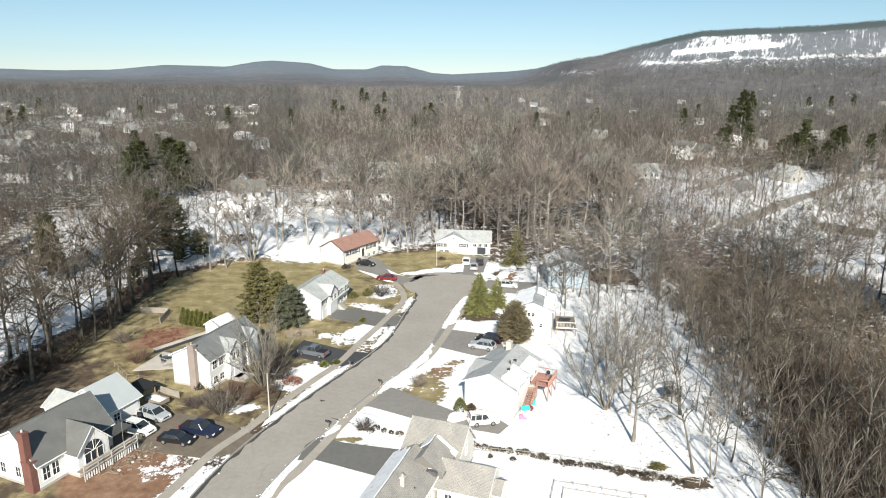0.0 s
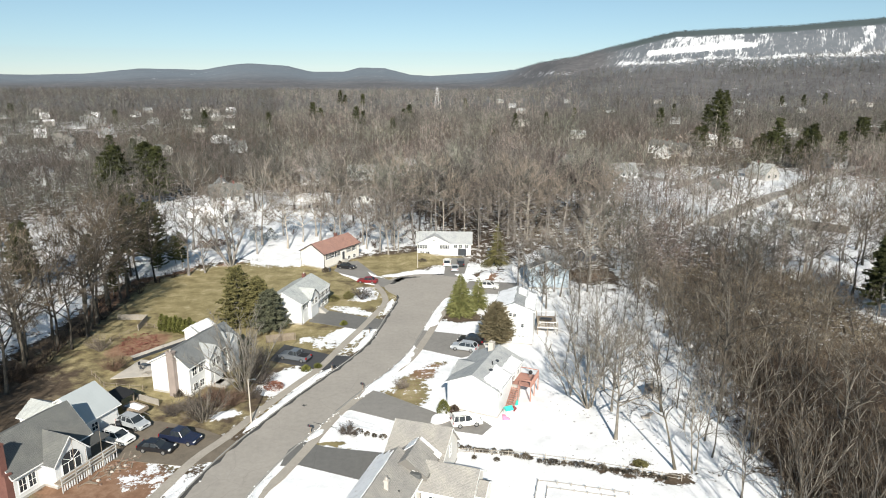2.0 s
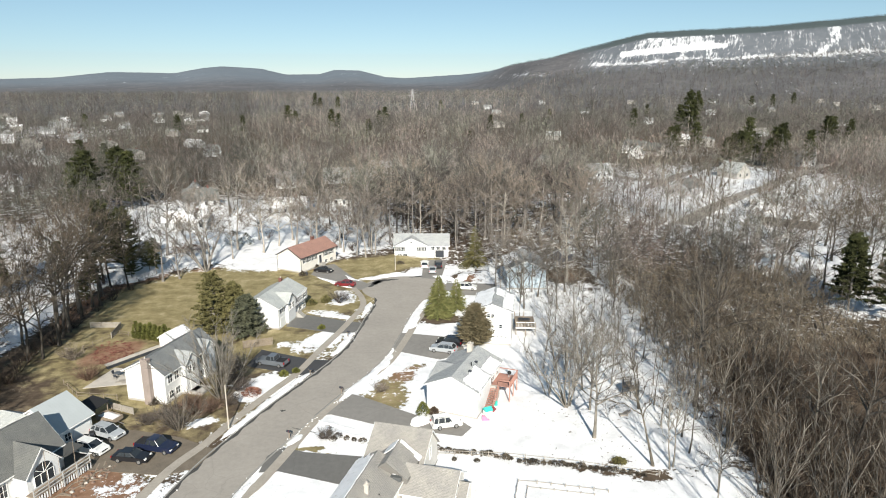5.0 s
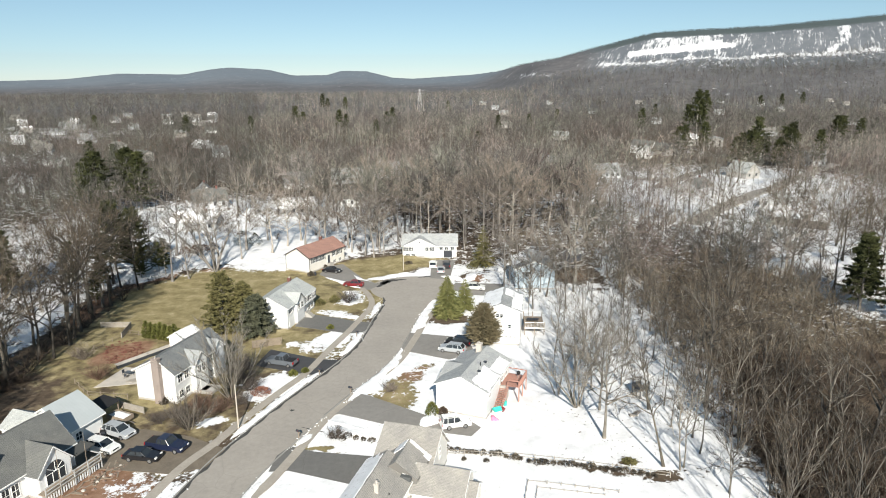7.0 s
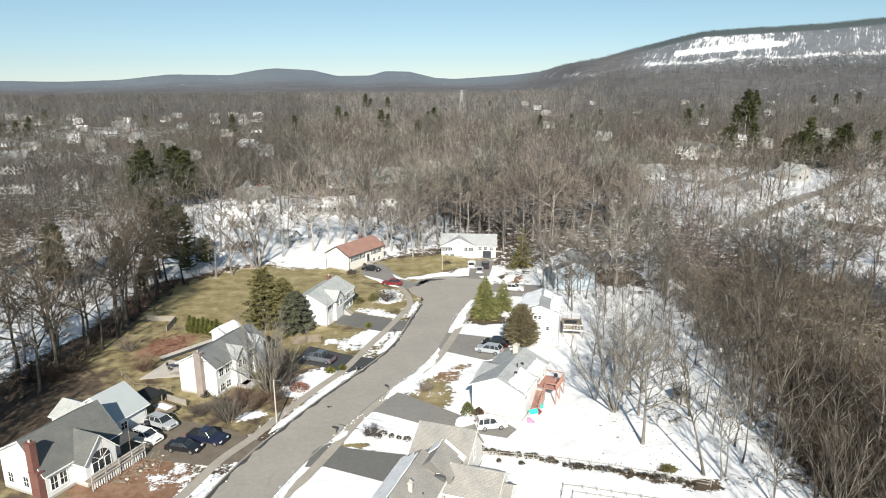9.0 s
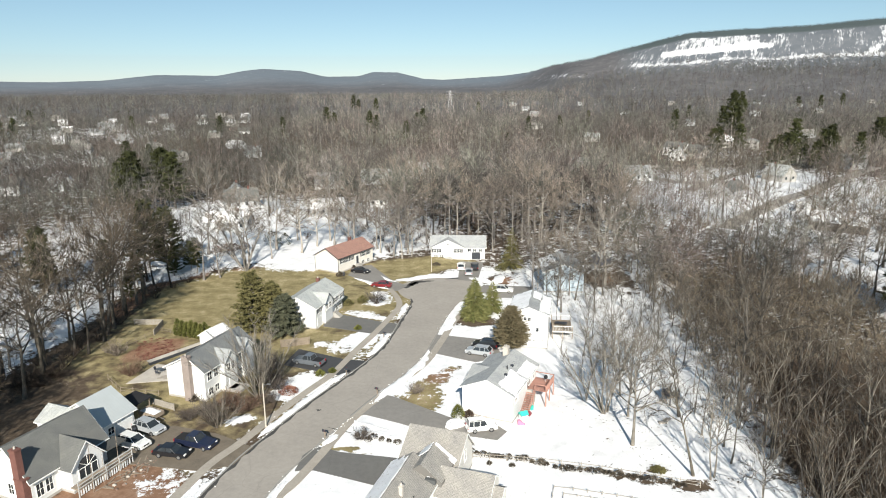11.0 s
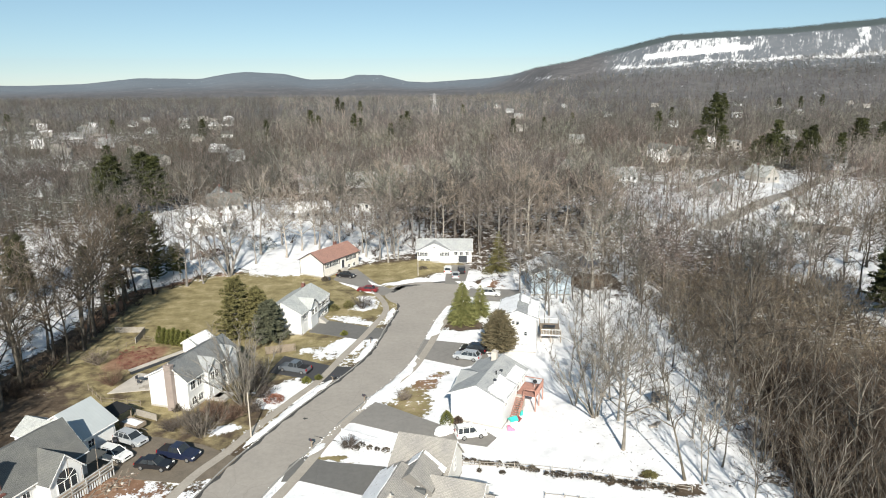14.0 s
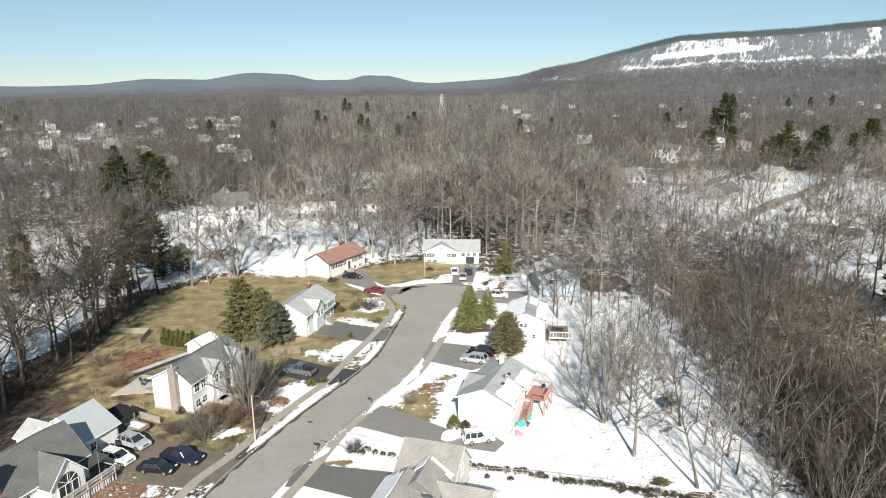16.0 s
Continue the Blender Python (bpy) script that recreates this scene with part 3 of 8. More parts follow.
def ground_sheet():
    gx, gy = axis(-4200, 4200, -70, 62, 1.25, 26), axis(-900, 4700, 52, 178, 1.25, 34)
    gx = np.unique(np.concatenate([gx[(gx < 600) | (gx > 1650)], np.arange(600, 1650.1, 12)]))
    gy = np.unique(np.concatenate([gy[(gy < 1750) | (gy > 2560)], np.arange(1750, 2560.1, 14)]))
    x, y = [a.ravel() for a in np.meshgrid(gx, gy)]
    snow, grass, dirt, wood, haze_tint, rim = cover(x, y)
    side = np.abs(x - np.interp(y, RY, RX))
    z = land(x, y) + np.where((y < 190) & (side > 6), 0.035 * snow + 0.02 * waves(x, y, 3.1, 3), 0.0)
    nx, ny = len(gx), len(gy)
    i = (np.arange(ny - 1)[:, None] * nx + np.arange(nx - 1)[None, :]).ravel()
    faces = np.stack([i, i + 1, i + nx + 1, i + nx], 1)
    me = bpy.data.meshes.new("ground")
    me.from_pydata(np.stack([x, y, z], 1).tolist(), [], faces.tolist())
    c = me.color_attributes.new("cover", "FLOAT_COLOR", "POINT")
    c.data.foreach_set("color", np.stack([snow, grass, dirt, haze_tint], 1).astype(np.float32).ravel())
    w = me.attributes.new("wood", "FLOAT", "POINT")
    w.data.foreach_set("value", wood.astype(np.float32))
    me.attributes.new("rim", "FLOAT", "POINT").data.foreach_set("value", rim.astype(np.float32))
    me.shade_smooth()
    tagged(link_mesh("ground", me, M_GROUND), "winter ground of dead grass, leaf litter and patchy melting snow", "ground", kind="structure")


ground_sheet()


def spline(pts, n):
    """Points on a smooth curve through pts (tuples of any length)."""
    p = np.array([pts[0], *pts, pts[-1]], float)
    out = []
    for k in range(1, len(p) - 2):
        a, b, c, d = p[k - 1], p[k], p[k + 1], p[k + 2]
        for t in np.linspace(0, 1, n, endpoint=False):
            out.append(0.5 * (2 * b + (c - a) * t + (2 * a - 5 * b + 4 * c - d) * t * t + (3 * b - a - 3 * c + d) * t ** 3))
    return out + [p[-2]]


def normals2(line):
    q = np.array([p[:2] for p in line])
    d = np.gradient(q, axis=0)
    d /= np.linalg.norm(d, axis=1)[:, None]
    return np.stack([d[:, 1], -d[:, 0]], 1)     # to the right of travel


def strip(name, line, left, right, z, thick, material, label, category):
    """A paved band along a line, between two offsets to its right."""
    nr = normals2(line)
    V, F = [], []
    for k, p in enumerate(line):
        a, b = (left(p) if callable(left) else left), (right(p) if callable(right) else right)
        for o, h in ((a, z - thick), (a, z), (b, z), (b, z - thick)):
            V.append((p[0] + nr[k][0] * o, p[1] + nr[k][1] * o, h))
        if k:
            i = 4 * (k - 1)
            F += [(i + j, i + j + 1, i + j + 5, i + j + 4) for j in range(3)]
    F += [(0, 1, 2, 3), tuple(len(V) - 1 - j for j in range(4))]
    return tagged(raw(name, V, F, material), label, category, kind="structure")


ROADLINE = spline(ROAD, 6)
strip("road", ROADLINE, lambda p: -p[2], lambda p: p[2], 0.06, 0.3, M_ASPHALT, "worn grey asphalt residential street with sealed cracks", "road")
bm = bmesh.new()
bulb = []
for k in range(48):
    a = 2 * math.pi * k / 48
    rr = 9.6 + 0.25 * math.sin(3 * a)
    bulb.append((2.2 + rr * 1.02 * math.cos(a), 143.2 + rr * math.sin(a), -0.2))
extrude(bm, bulb, (0, 0, 0.256))
tagged(part("road", bm, M_ASPHALT, None), "grey asphalt turning circle at the end of the street", "road", kind="structure")
WALK_L = spline([(-36.5, 48), (-31.4, 63.2), (-28.8, 72.4), (-26.0, 78.1), (-23.0, 85.6), (-19.3, 93.6), (-16.5, 99.4), (-13.6, 109), (-10.8, 117.4), (-8.5, 125.4), (-6.9, 132), (-7.6, 138.2), (-9.6, 144.4)], 4)
WALK_R = spline([(-21.5, 52), (-18.9, 64.5), (-17.1, 68.5), (-14.9, 74.5), (-12.0, 83.1), (-8.9, 89.3), (-4.8, 96.2), (-1.2, 102.9), (2.0, 113.3), (4.4, 122.3), (7.5, 130)], 4)
strip("pavement", WALK_L, -0.65, 0.65, 0.09, 0.2, M_WALK, "pale concrete footpath beside the street", "sidewalk")
strip("pavement", WALK_R, -0.65, 0.65, 0.09, 0.2, M_WALK, "pale concrete footpath beside the street", "sidewalk")
strip("kerb", ROADLINE[:-9], lambda p: -p[2] - 0.18, lambda p: -p[2] + 0.0, 0.16, 0.35, M_KERB, "grey stone kerb along the street", "kerb")
strip("road_gutter", ROADLINE[:-4], lambda p: -p[2], lambda p: -p[2] + 0.4 + 0.18 * math.sin(p[1] * 1.7) + 0.12 * math.sin(p[1] * 4.1), 0.064, 0.1, asphalt_material("darkened_asphalt", (0.06, 0.058, 0.056)), "dark wet meltwater channel along the kerb", "gutter")
strip("kerb", ROADLINE[:-9], lambda p: p[2], lambda p: p[2] + 0.18, 0.16, 0.35, M_KERB, "grey stone kerb along the street", "kerb")


def drive(poly, material, label, z=0.075):
    bm = bmesh.new()
    extrude(bm, [(x, y, z - 0.25) for x, y in poly], (0, 0, 0.25))
    return tagged(part("driveway", bm, material, None), label, "driveway", kind="structure")


drive([(-44.5, 74.0), (-36, 72.6), (-29.2, 71.2), (-25.6, 72.6), (-24.2, 76.6), (-29.8, 80.2), (-36.5, 82.6), (-44.5, 83.6)], surface("gravel_drive", (0.165, 0.138, 0.107), 0.95, coords="Position", small=6, var=0.25), "brown gravel driveway with parked cars")
drive([(-25.6, 102.8), (-15.6, 98.4), (-12.8, 100.2), (-11.3, 103.8), (-15.1, 104.6), (-24.2, 109.6)], M_DRIVE_DARK, "dark fresh asphalt driveway")
drive([(-21.6, 121.0), (-10.9, 116.2), (-7.3, 116.6), (-6.3, 121.6), (-9.6, 122.6), (-20.6, 128.4)], M_DRIVE_MID, "grey asphalt driveway")
drive([(-20.6, 156.0), (-7.8, 142.6), (-5.4, 146.5), (-9.4, 151.2), (-15.5, 165.2), (-19.5, 163.5)], M_DRIVE, "grey asphalt driveway")
drive([(6.6, 150.5), (11.2, 149.4), (14.2, 166.6), (8.0, 167.4)], M_DRIVE, "grey asphalt driveway")
drive([(10.6, 142.0), (14.5, 137.2), (24.5, 135.2), (23.5, 144.5), (12.5, 146.6)], M_DRIVE, "grey asphalt driveway")
drive([(-0.9, 108.6), (-0.2, 107.0), (7.4, 102.6), (12.2, 104.8), (11.6, 112.0), (1.9, 115.3), (0.8, 115.6)], M_DRIVE, "grey asphalt driveway cleared of snow")
drive([(-12.3, 84.6), (-9.9, 84.8), (-1.6, 80.4), (8.4, 77.2), (10.0, 79.4), (9.0, 80.9), (4.8, 81.6), (-5.6, 90.0), (-8.6, 91.8), (-10.3, 88.6)], M_DRIVE, "grey asphalt driveway cleared of snow")
drive([(-17.2, 74.4), (-17.6, 70.9), (-15.2, 70.9), (-5.3, 66.6), (-3.4, 73.0), (-12.4, 75.0), (-15.8, 76.6)], M_DRIVE_MID, "dark grey asphalt driveway")


def snowbank(line, label, width=0.8, height=0.32, seed=0, lift=0.05):
    """A ploughed bank: a lumpy ridge with ragged sides."""
    total = sum(math.dist(line[k][:2], line[k + 1][:2]) for k in range(len(line) - 1))
    line = spline(line, max(4, int(total / (len(line) - 1) / 0.35)))
    nr = normals2(line)
    rng = random.Random(seed)
    V, F, n = [], [], 9

    def drift(k, s, lo, hi):
        t = math.sin(k * 0.21 + s) * 0.5 + math.sin(k * 0.083 + 2.1 * s) * 0.35 + math.sin(k * 0.57 + 3.3 * s) * 0.3
        return lo + (hi - lo) * min(1, max(0, 0.5 + 0.5 * t + rng.uniform(-0.08, 0.08)))
    for k, p in enumerate(line):
        s = 0.06 + 0.94 * min(1, k / 11, (len(line) - 1 - k) / 11)
        wl, wr, h = s * width * drift(k, seed, 0.45, 1.35), s * width * drift(k, seed + 5, 0.45, 1.35), s * height * drift(k, seed + 9, 0.35, 1.4)
        for j in range(n):
            a = math.pi * j / (n - 1)
            o = -math.cos(a) * (wl if j < n / 2 else wr) * (1 + rng.uniform(-0.05, 0.05))
            V.append((p[0] + nr[k][0] * o, p[1] + nr[k][1] * o, lift - 0.06 + h * math.sin(a) * rng.uniform(0.85, 1.12)))
        if k:
            i = n * (k - 1)
            F += [(i + j, i + j + 1, i + j + 1 + n, i + j + n) for j in range(n - 1)]
    return tagged(raw("snowbank", V, F, M_SNOW, smooth=True), label, "snow", kind="stuff")


def along(y0, y1, off, d=3.0):
    """Points beside the street between two values of y, off metres past its edge."""
    out = []
    nr = normals2(ROADLINE)
    last = None
    for k, p in enumerate(ROADLINE):
        if y0 <= p[1] <= y1:
            o = off + math.copysign(p[2], off)
            q = (p[0] + nr[k][0] * o, p[1] + nr[k][1] * o)
            if last is None or math.dist(q, last) > d:
                out.append(q)
                last = q
    return out


BANK = "ploughed snowbank with a ragged edge along the street"
for k, (y0, y1, off, w) in enumerate(((50, 69, -0.9, 0.75), (77, 99, -0.9, 0.7), (103.5, 116.5, -1.0, 1.1), (122, 136, -0.9, 0.8), (50, 72, 0.9, 0.8), (76.5, 86, 0.9, 0.9), (89.5, 109.5, 0.95, 0.95), (115, 131, 1.1, 1.2))):
    snowbank(along(y0, y1, off), BANK, w, 0.3, k)
snowbank([(-6.4, 150.5), (-3, 153.4), (1, 154.6), (4.6, 153.9)], BANK, 1.3, 0.45, 20)
snowbank([(9, 152.5), (12.5, 149.5), (15, 147)], BANK, 1.5, 0.8, 21)
snowbank([(8.5, 135), (11, 137), (12.4, 140)], BANK, 1.0, 0.4, 22)
snowbank([(-19, 154), (-13.5, 148.2), (-9.5, 143.9)], BANK, 0.8, 0.3, 23)
snowbank([(-12.5, 156), (-10.5, 151.6), (-7.5, 149.5)], BANK, 0.6, 0.25, 24)
heap = thing("snow_heap", "shovelled white snow heap on a driveway's edge", "snow", pose(2.9, 81.3, 0.02, 0, 0, 25))
bm = bmesh.new()
bmesh.ops.create_icosphere(bm, subdivisions=3, radius=1.0)
for v in bm.verts:
    d = 1 + 0.1 * math.sin(5.1 * v.co.x + 1.3) * math.cos(4.3 * v.co.y) + 0.07 * math.sin(9 * v.co.y + 4 * v.co.z)
    v.co = Vector((v.co.x * 1.45 * d, v.co.y * 0.95 * d, max(v.co.z, -0.15) * 1.0 * d))
part("mound", bm, M_SNOW, heap)
snowbank([(-12, 81.6), (-6.5, 78.8), (-3.8, 77.4)], BANK, 0.5, 0.3, 26)
snowbank([(-12.5, 84), (-9.5, 81.8), (-5, 79.6)], "low snow ridge on a snowy lawn", 0.5, 0.25, 27)
snowbank([(13.5, 146), (16.5, 150.5), (17.5, 155)], BANK, 1.6, 0.7, 28)
for line in ([(113, 278), (130, 297), (143, 312), (159, 328), (183, 355), (222, 398)], [(128, 297), (117, 300), (111, 311), (109, 325), (113, 343), (123, 357), (133, 352)], [(96, 204), (115, 226), (129, 240), (148, 259), (163, 271), (183, 292), (198, 306), (240, 345)]):
    strip("road", spline(line, 5), -2.7, 2.7, 0.35, 0.6, M_ASPHALT, "wet grey street between snowy gardens", "road")


# a flat near-black patch of ragged outline, just above the asphalt
def puddle(cx, cy, rx, ry, turn, seed):
    rng = random.Random(seed)
    a = radians(turn)
    bm = bmesh.new()
    pts = []
    for k in range(40):
        t = 2 * math.pi * k / 40
        r = 1 + 0.22 * math.sin(3 * t + seed) + 0.16 * math.sin(7 * t + 2 * seed) + rng.uniform(-0.1, 0.1)
        u, v = rx * r * math.cos(t), ry * r * math.sin(t)
        pts.append((cx + u * math.cos(a) - v * math.sin(a), cy + u * math.sin(a) + v * math.cos(a), 0.03))
    extrude(bm, pts, (0, 0, 0.036))
    tagged(part("puddle", bm, M_DARK_PATCH, None), "dark irregular patch on the asphalt", "puddle", kind="structure")


M_DARK_PATCH = bpy.data.materials["darkened_asphalt"]
puddle(-5.6, 146.6, 2.6, 1.2, 35, 1)
puddle(-2.4, 149.6, 2.6, 0.8, 15, 2)
puddle(-4.3, 148.2, 1.6, 0.8, 60, 3)
puddle(5.6, 152.0, 1.6, 0.5, 10, 4)
puddle(-14.3, 72.8, 0.5, 0.35, 0, 5)
puddle(-13.2, 80.6, 1.6, 0.12, -25, 6)
puddle(-17.0, 86.5, 0.35, 0.25, 0, 7)

# ---- trees ----


def tube(V, F, pts, radii, n):
    """A tapered limb through pts; ends in a point where the last radius is 0."""
    base = len(V)
    for k, p in enumerate(pts):
        d = (pts[min(k + 1, len(pts) - 1)] - pts[max(k - 1, 0)]).normalized()
        s = d.orthogonal().normalized()
        t = d.cross(s)
        if radii[k] <= 0:
            V.append(tuple(p))
            i = base + (k - 1) * n
            F += [(i + j, i + (j + 1) % n, len(V) - 1) for j in range(n)]
            return
        V += [tuple(p + radii[k] * (math.cos(6.2832 * j / n) * s + math.sin(6.2832 * j / n) * t)) for j in range(n)]
        if k:
            i = base + (k - 1) * n
            F += [(i + j, i + (j + 1) % n, i + n + (j + 1) % n, i + n + j) for j in range(n)]


def sliver(V, F, p, q, w, rng):
    """One thin twig."""
    s = (q - p).orthogonal()
    s.rotate(Matrix.Rotation(rng.uniform(0, 6.28), 3, (q - p).normalized()))
    s = s.normalized() * w * 0.5
    i = len(V)
    V += [tuple(p - s), tuple(p + s), tuple(q)]
    F.append((i, i + 1, i + 2))


def aim(rng, base, spread, up=0.0):
    """A direction that strays from base."""
    v = Vector((rng.gauss(0, 1), rng.gauss(0, 1), rng.gauss(0, 1))).normalized()
    d = (base + v * spread).normalized()
    d.z += up
    return d.normalized()


def dome_tree_mesh(seed, h, limbs, branches, twigs, wide=0.3, trunk=0.014, clear=0.3, tw=0.06, sides=6, cone=True, reach=1.0):
    """A rounded crown: limbs leave the trunk steeply, bow outwards to a dome and end in a haze of twigs."""
    rng = random.Random(seed)
    TV, TF, CV, CF = [], [], [], []
    n, r0 = 6, trunk * h
    pts, p = [], Vector((0, 0, -0.3))
    lean = Vector((rng.uniform(-0.06, 0.06), rng.uniform(-0.06, 0.06), 1))
    for k in range(n + 1):
        pts.append(p.copy())
        p = p + (lean + Vector((rng.uniform(-0.1, 0.1), rng.uniform(-0.1, 0.1), 0))) * h * 0.8 / n
    tube(TV, TF, pts, [r0 * (1 - 0.85 * (k / n) ** 0.8) * (1.35 if k == 0 else 1) for k in range(n)] + [0], sides)
    zc = h * (0.42 + 0.45 * clear)
    c, rz, rx = Vector((lean.x * zc, lean.y * zc, zc)), h - zc, wide * h
    for i in range(limbs):
        u = (i + rng.random()) / limbs
        az, s = i * 2.4 + rng.uniform(-0.4, 0.4), -0.35 + 1.3 * u
        s = min(s, 0.97)
        q = math.sqrt(1 - s * s)
        k1 = rng.uniform(0.75, 1.08)
        goal = c + Vector((math.cos(az) * q * rx, math.sin(az) * q * rx, s * rz)) * k1
        f = min(clear + (0.72 - clear) * u * rng.uniform(0.5, 1.0), 0.78)
        j = min(int(f / 0.8 * n), n - 1)
        p0 = pts[j].lerp(pts[j + 1], f / 0.8 * n - j)
        bow = p0.lerp(goal, 0.5) + Vector((math.cos(az), math.sin(az), 1.2)) * h * 0.035
        lp = []
        for a in (0.0, 0.28, 0.55, 0.8, 1.0):
            v = p0 * (1 - a) ** 2 + bow * 2 * a * (1 - a) + goal * a * a
            lp.append(v + Vector((rng.gauss(0, 1), rng.gauss(0, 1), rng.gauss(0, 0.6))) * 0.012 * h * (a > 0))
        lr = max(0.5 * r0 * (1.1 - u), 0.05)
        tube(TV, TF, lp, [lr, lr * 0.75, lr * 0.5, lr * 0.3, 0], 4 if cone else 3)
        for b in range(branches):
            g = 0.3 + 0.68 * (b + rng.random()) / branches
            j = min(int(g * 4), 3)
            b0 = lp[j].lerp(lp[j + 1], g * 4 - j)
            bd = aim(rng, ((lp[j + 1] - lp[j]).normalized() + (b0 - c).normalized() * 0.5).normalized(), 0.75, 0.15)
            bl = h * rng.uniform(0.1, 0.19) * reach * (1.2 - 0.45 * g)
            b1 = b0 + aim(rng, bd, 0.25) * bl * 0.5
            b2 = b1 + aim(rng, bd, 0.35, 0.1) * bl * 0.5
            if cone:
                tube(TV, TF, [b0, b1, b2], [tw * 0.9, tw * 0.6, 0], 3)
            else:
                sliver(CV, CF, b0, b2, tw * 1.4, rng)
            for t in range(twigs):
                w = 0.15 + 0.85 * (t + rng.random()) / twigs
                t0 = b0.lerp(b1, w * 2) if w < 0.5 else b1.lerp(b2, w * 2 - 1)
                sliver(CV, CF, t0, t0 + aim(rng, bd, 0.8, 0.2) * bl * rng.uniform(0.3, 0.65), tw, rng)
    return (TV, TF), (CV, CF)


def clump_mesh(seed, h, stems, branches, twigs, splay=0.5, r=0.085, tw=0.04, low=0.2):
    """Several straight stems that fan out of one foot, with upswept side branches and a few twigs."""
    rng = random.Random(seed)
    TV, TF, CV, CF = [], [], [], []
    for i in range(stems):
        az = i * 2.4 + rng.uniform(-0.6, 0.6)
        tilt = splay * (rng.uniform(0.25, 1.0) if i else 0.1)
        d = Vector((math.cos(az) * tilt, math.sin(az) * tilt, 1)).normalized()
        length = h * rng.uniform(0.7, 1.05)
        p = Vector((math.cos(az) * 0.35, math.sin(az) * 0.35, -0.2)) * (1 if i else 0.3)
        lp = [p.copy()]
        for k in range(5):
            d = aim(rng, d, 0.19, 0.05)
            p = p + d * length / 5
            lp.append(p.copy())
        sr = r * rng.uniform(0.7, 1.25)
        tube(TV, TF, lp, [sr, sr * 0.85, sr * 0.68, sr * 0.5, sr * 0.3, 0], 4)
        for b in range(branches):
            g = low + (0.96 - low) * (b + rng.random()) / branches
            j = min(int(g * 5), 4)
            b0 = lp[j].lerp(lp[j + 1], g * 5 - j)
            bd = aim(rng, (lp[j + 1] - lp[j]).normalized(), 0.62, 0.15)
            bl = length * rng.uniform(0.14, 0.3) * (1.25 - 0.7 * g)
            b1 = b0 + bd * bl * 0.5
            b2 = b1 + aim(rng, bd, 0.3, 0.2) * bl * 0.5
            tube(TV, TF, [b0, b1, b2], [max(sr * 0.42, 0.03), max(sr * 0.3, 0.024), 0], 3)
            for t in range(twigs):
                w = 0.2 + 0.8 * (t + rng.random()) / twigs
                t0 = b0.lerp(b1, w * 2) if w < 0.5 else b1.lerp(b2, w * 2 - 1)
                sliver(CV, CF, t0, t0 + aim(rng, bd, 0.7, 0.25) * bl * rng.uniform(0.3, 0.6), tw, rng)
    return (TV, TF), (CV, CF)


def bare_tree(seed, label, group, twig=None, bark=None, shape=dome_tree_mesh, **kw):
    t, c = shape(seed, **kw)
    ob = thing("bare_tree", label, "tree", group=group)
    raw("trunk", *t, bark or M_BARK, ob, smooth=True)
    raw("crown", *c, twig or M_TWIG, ob)
    return ob


def conifer_mesh(seed, h, r, levels, per, expo=0.75, droop=0.25, bare=0.06, wild=0.15, strands=5):
    """Whorls of drooping boughs, each a spray of narrow needle blades."""
    rng = random.Random(seed)
    TV, TF, CV, CF = [], [], [], []
    tube(TV, TF, [Vector((0, 0, -0.3)), Vector((0, 0, h * 0.5)), Vector((0, 0, h * 0.97))], [h * 0.018, h * 0.011, 0], 6)
    for i in range(levels):
        f = bare + (1 - bare) * (i + rng.random() * 0.8) / levels
        for b in range(max(4, int(per * (1.1 - 0.6 * f)))):
            az = rng.uniform(0, 6.2832)
            length = r * (1 - f) ** expo * rng.uniform(1 - wild * 2.2, 1 + wild) + 0.12
            p0 = Vector((0, 0, h * f))
            d = Vector((math.cos(az), math.sin(az), 0))
            tip = p0 + d * length + Vector((0, 0, -length * droop * rng.uniform(0.5, 1.4) + 0.15 * length * f))
            side = Vector((-d.y, d.x, 0))
            for s in range(strands):
                u = 0.3 + 0.7 * (s + rng.random()) / strands
                q = p0.lerp(tip, u)
                w = length * 0.30 * (1.15 - 0.6 * u) + 0.1
                sg = 1 if s % 2 else -1
                e = q + d * w * 0.8 + side * sg * w * rng.uniform(0.4, 1.0) + Vector((0, 0, rng.uniform(-0.16, 0.1)))
                k = len(CV)
                o = (d * 0.35 + Vector((0, 0, rng.uniform(-0.5, 0.5)))) * w * 0.6
                CV += [tuple(q - o * 0.6), tuple(q + o * 0.6), tuple(e)]
                CF.append((k, k + 1, k + 2))
            sliver(CV, CF, p0.lerp(tip, 0.25), tip + d * 0.12, length * 0.14 + 0.06, rng)
    return (TV, TF), (CV, CF)


def conifer(name, seed, label, material, group="", **kw):
    t, c = conifer_mesh(seed, **kw)
    ob = thing(name, label, "tree", group=group)
    raw("trunk", *t, M_BARK, ob)
    raw("crown", *c, material, ob)
    return ob


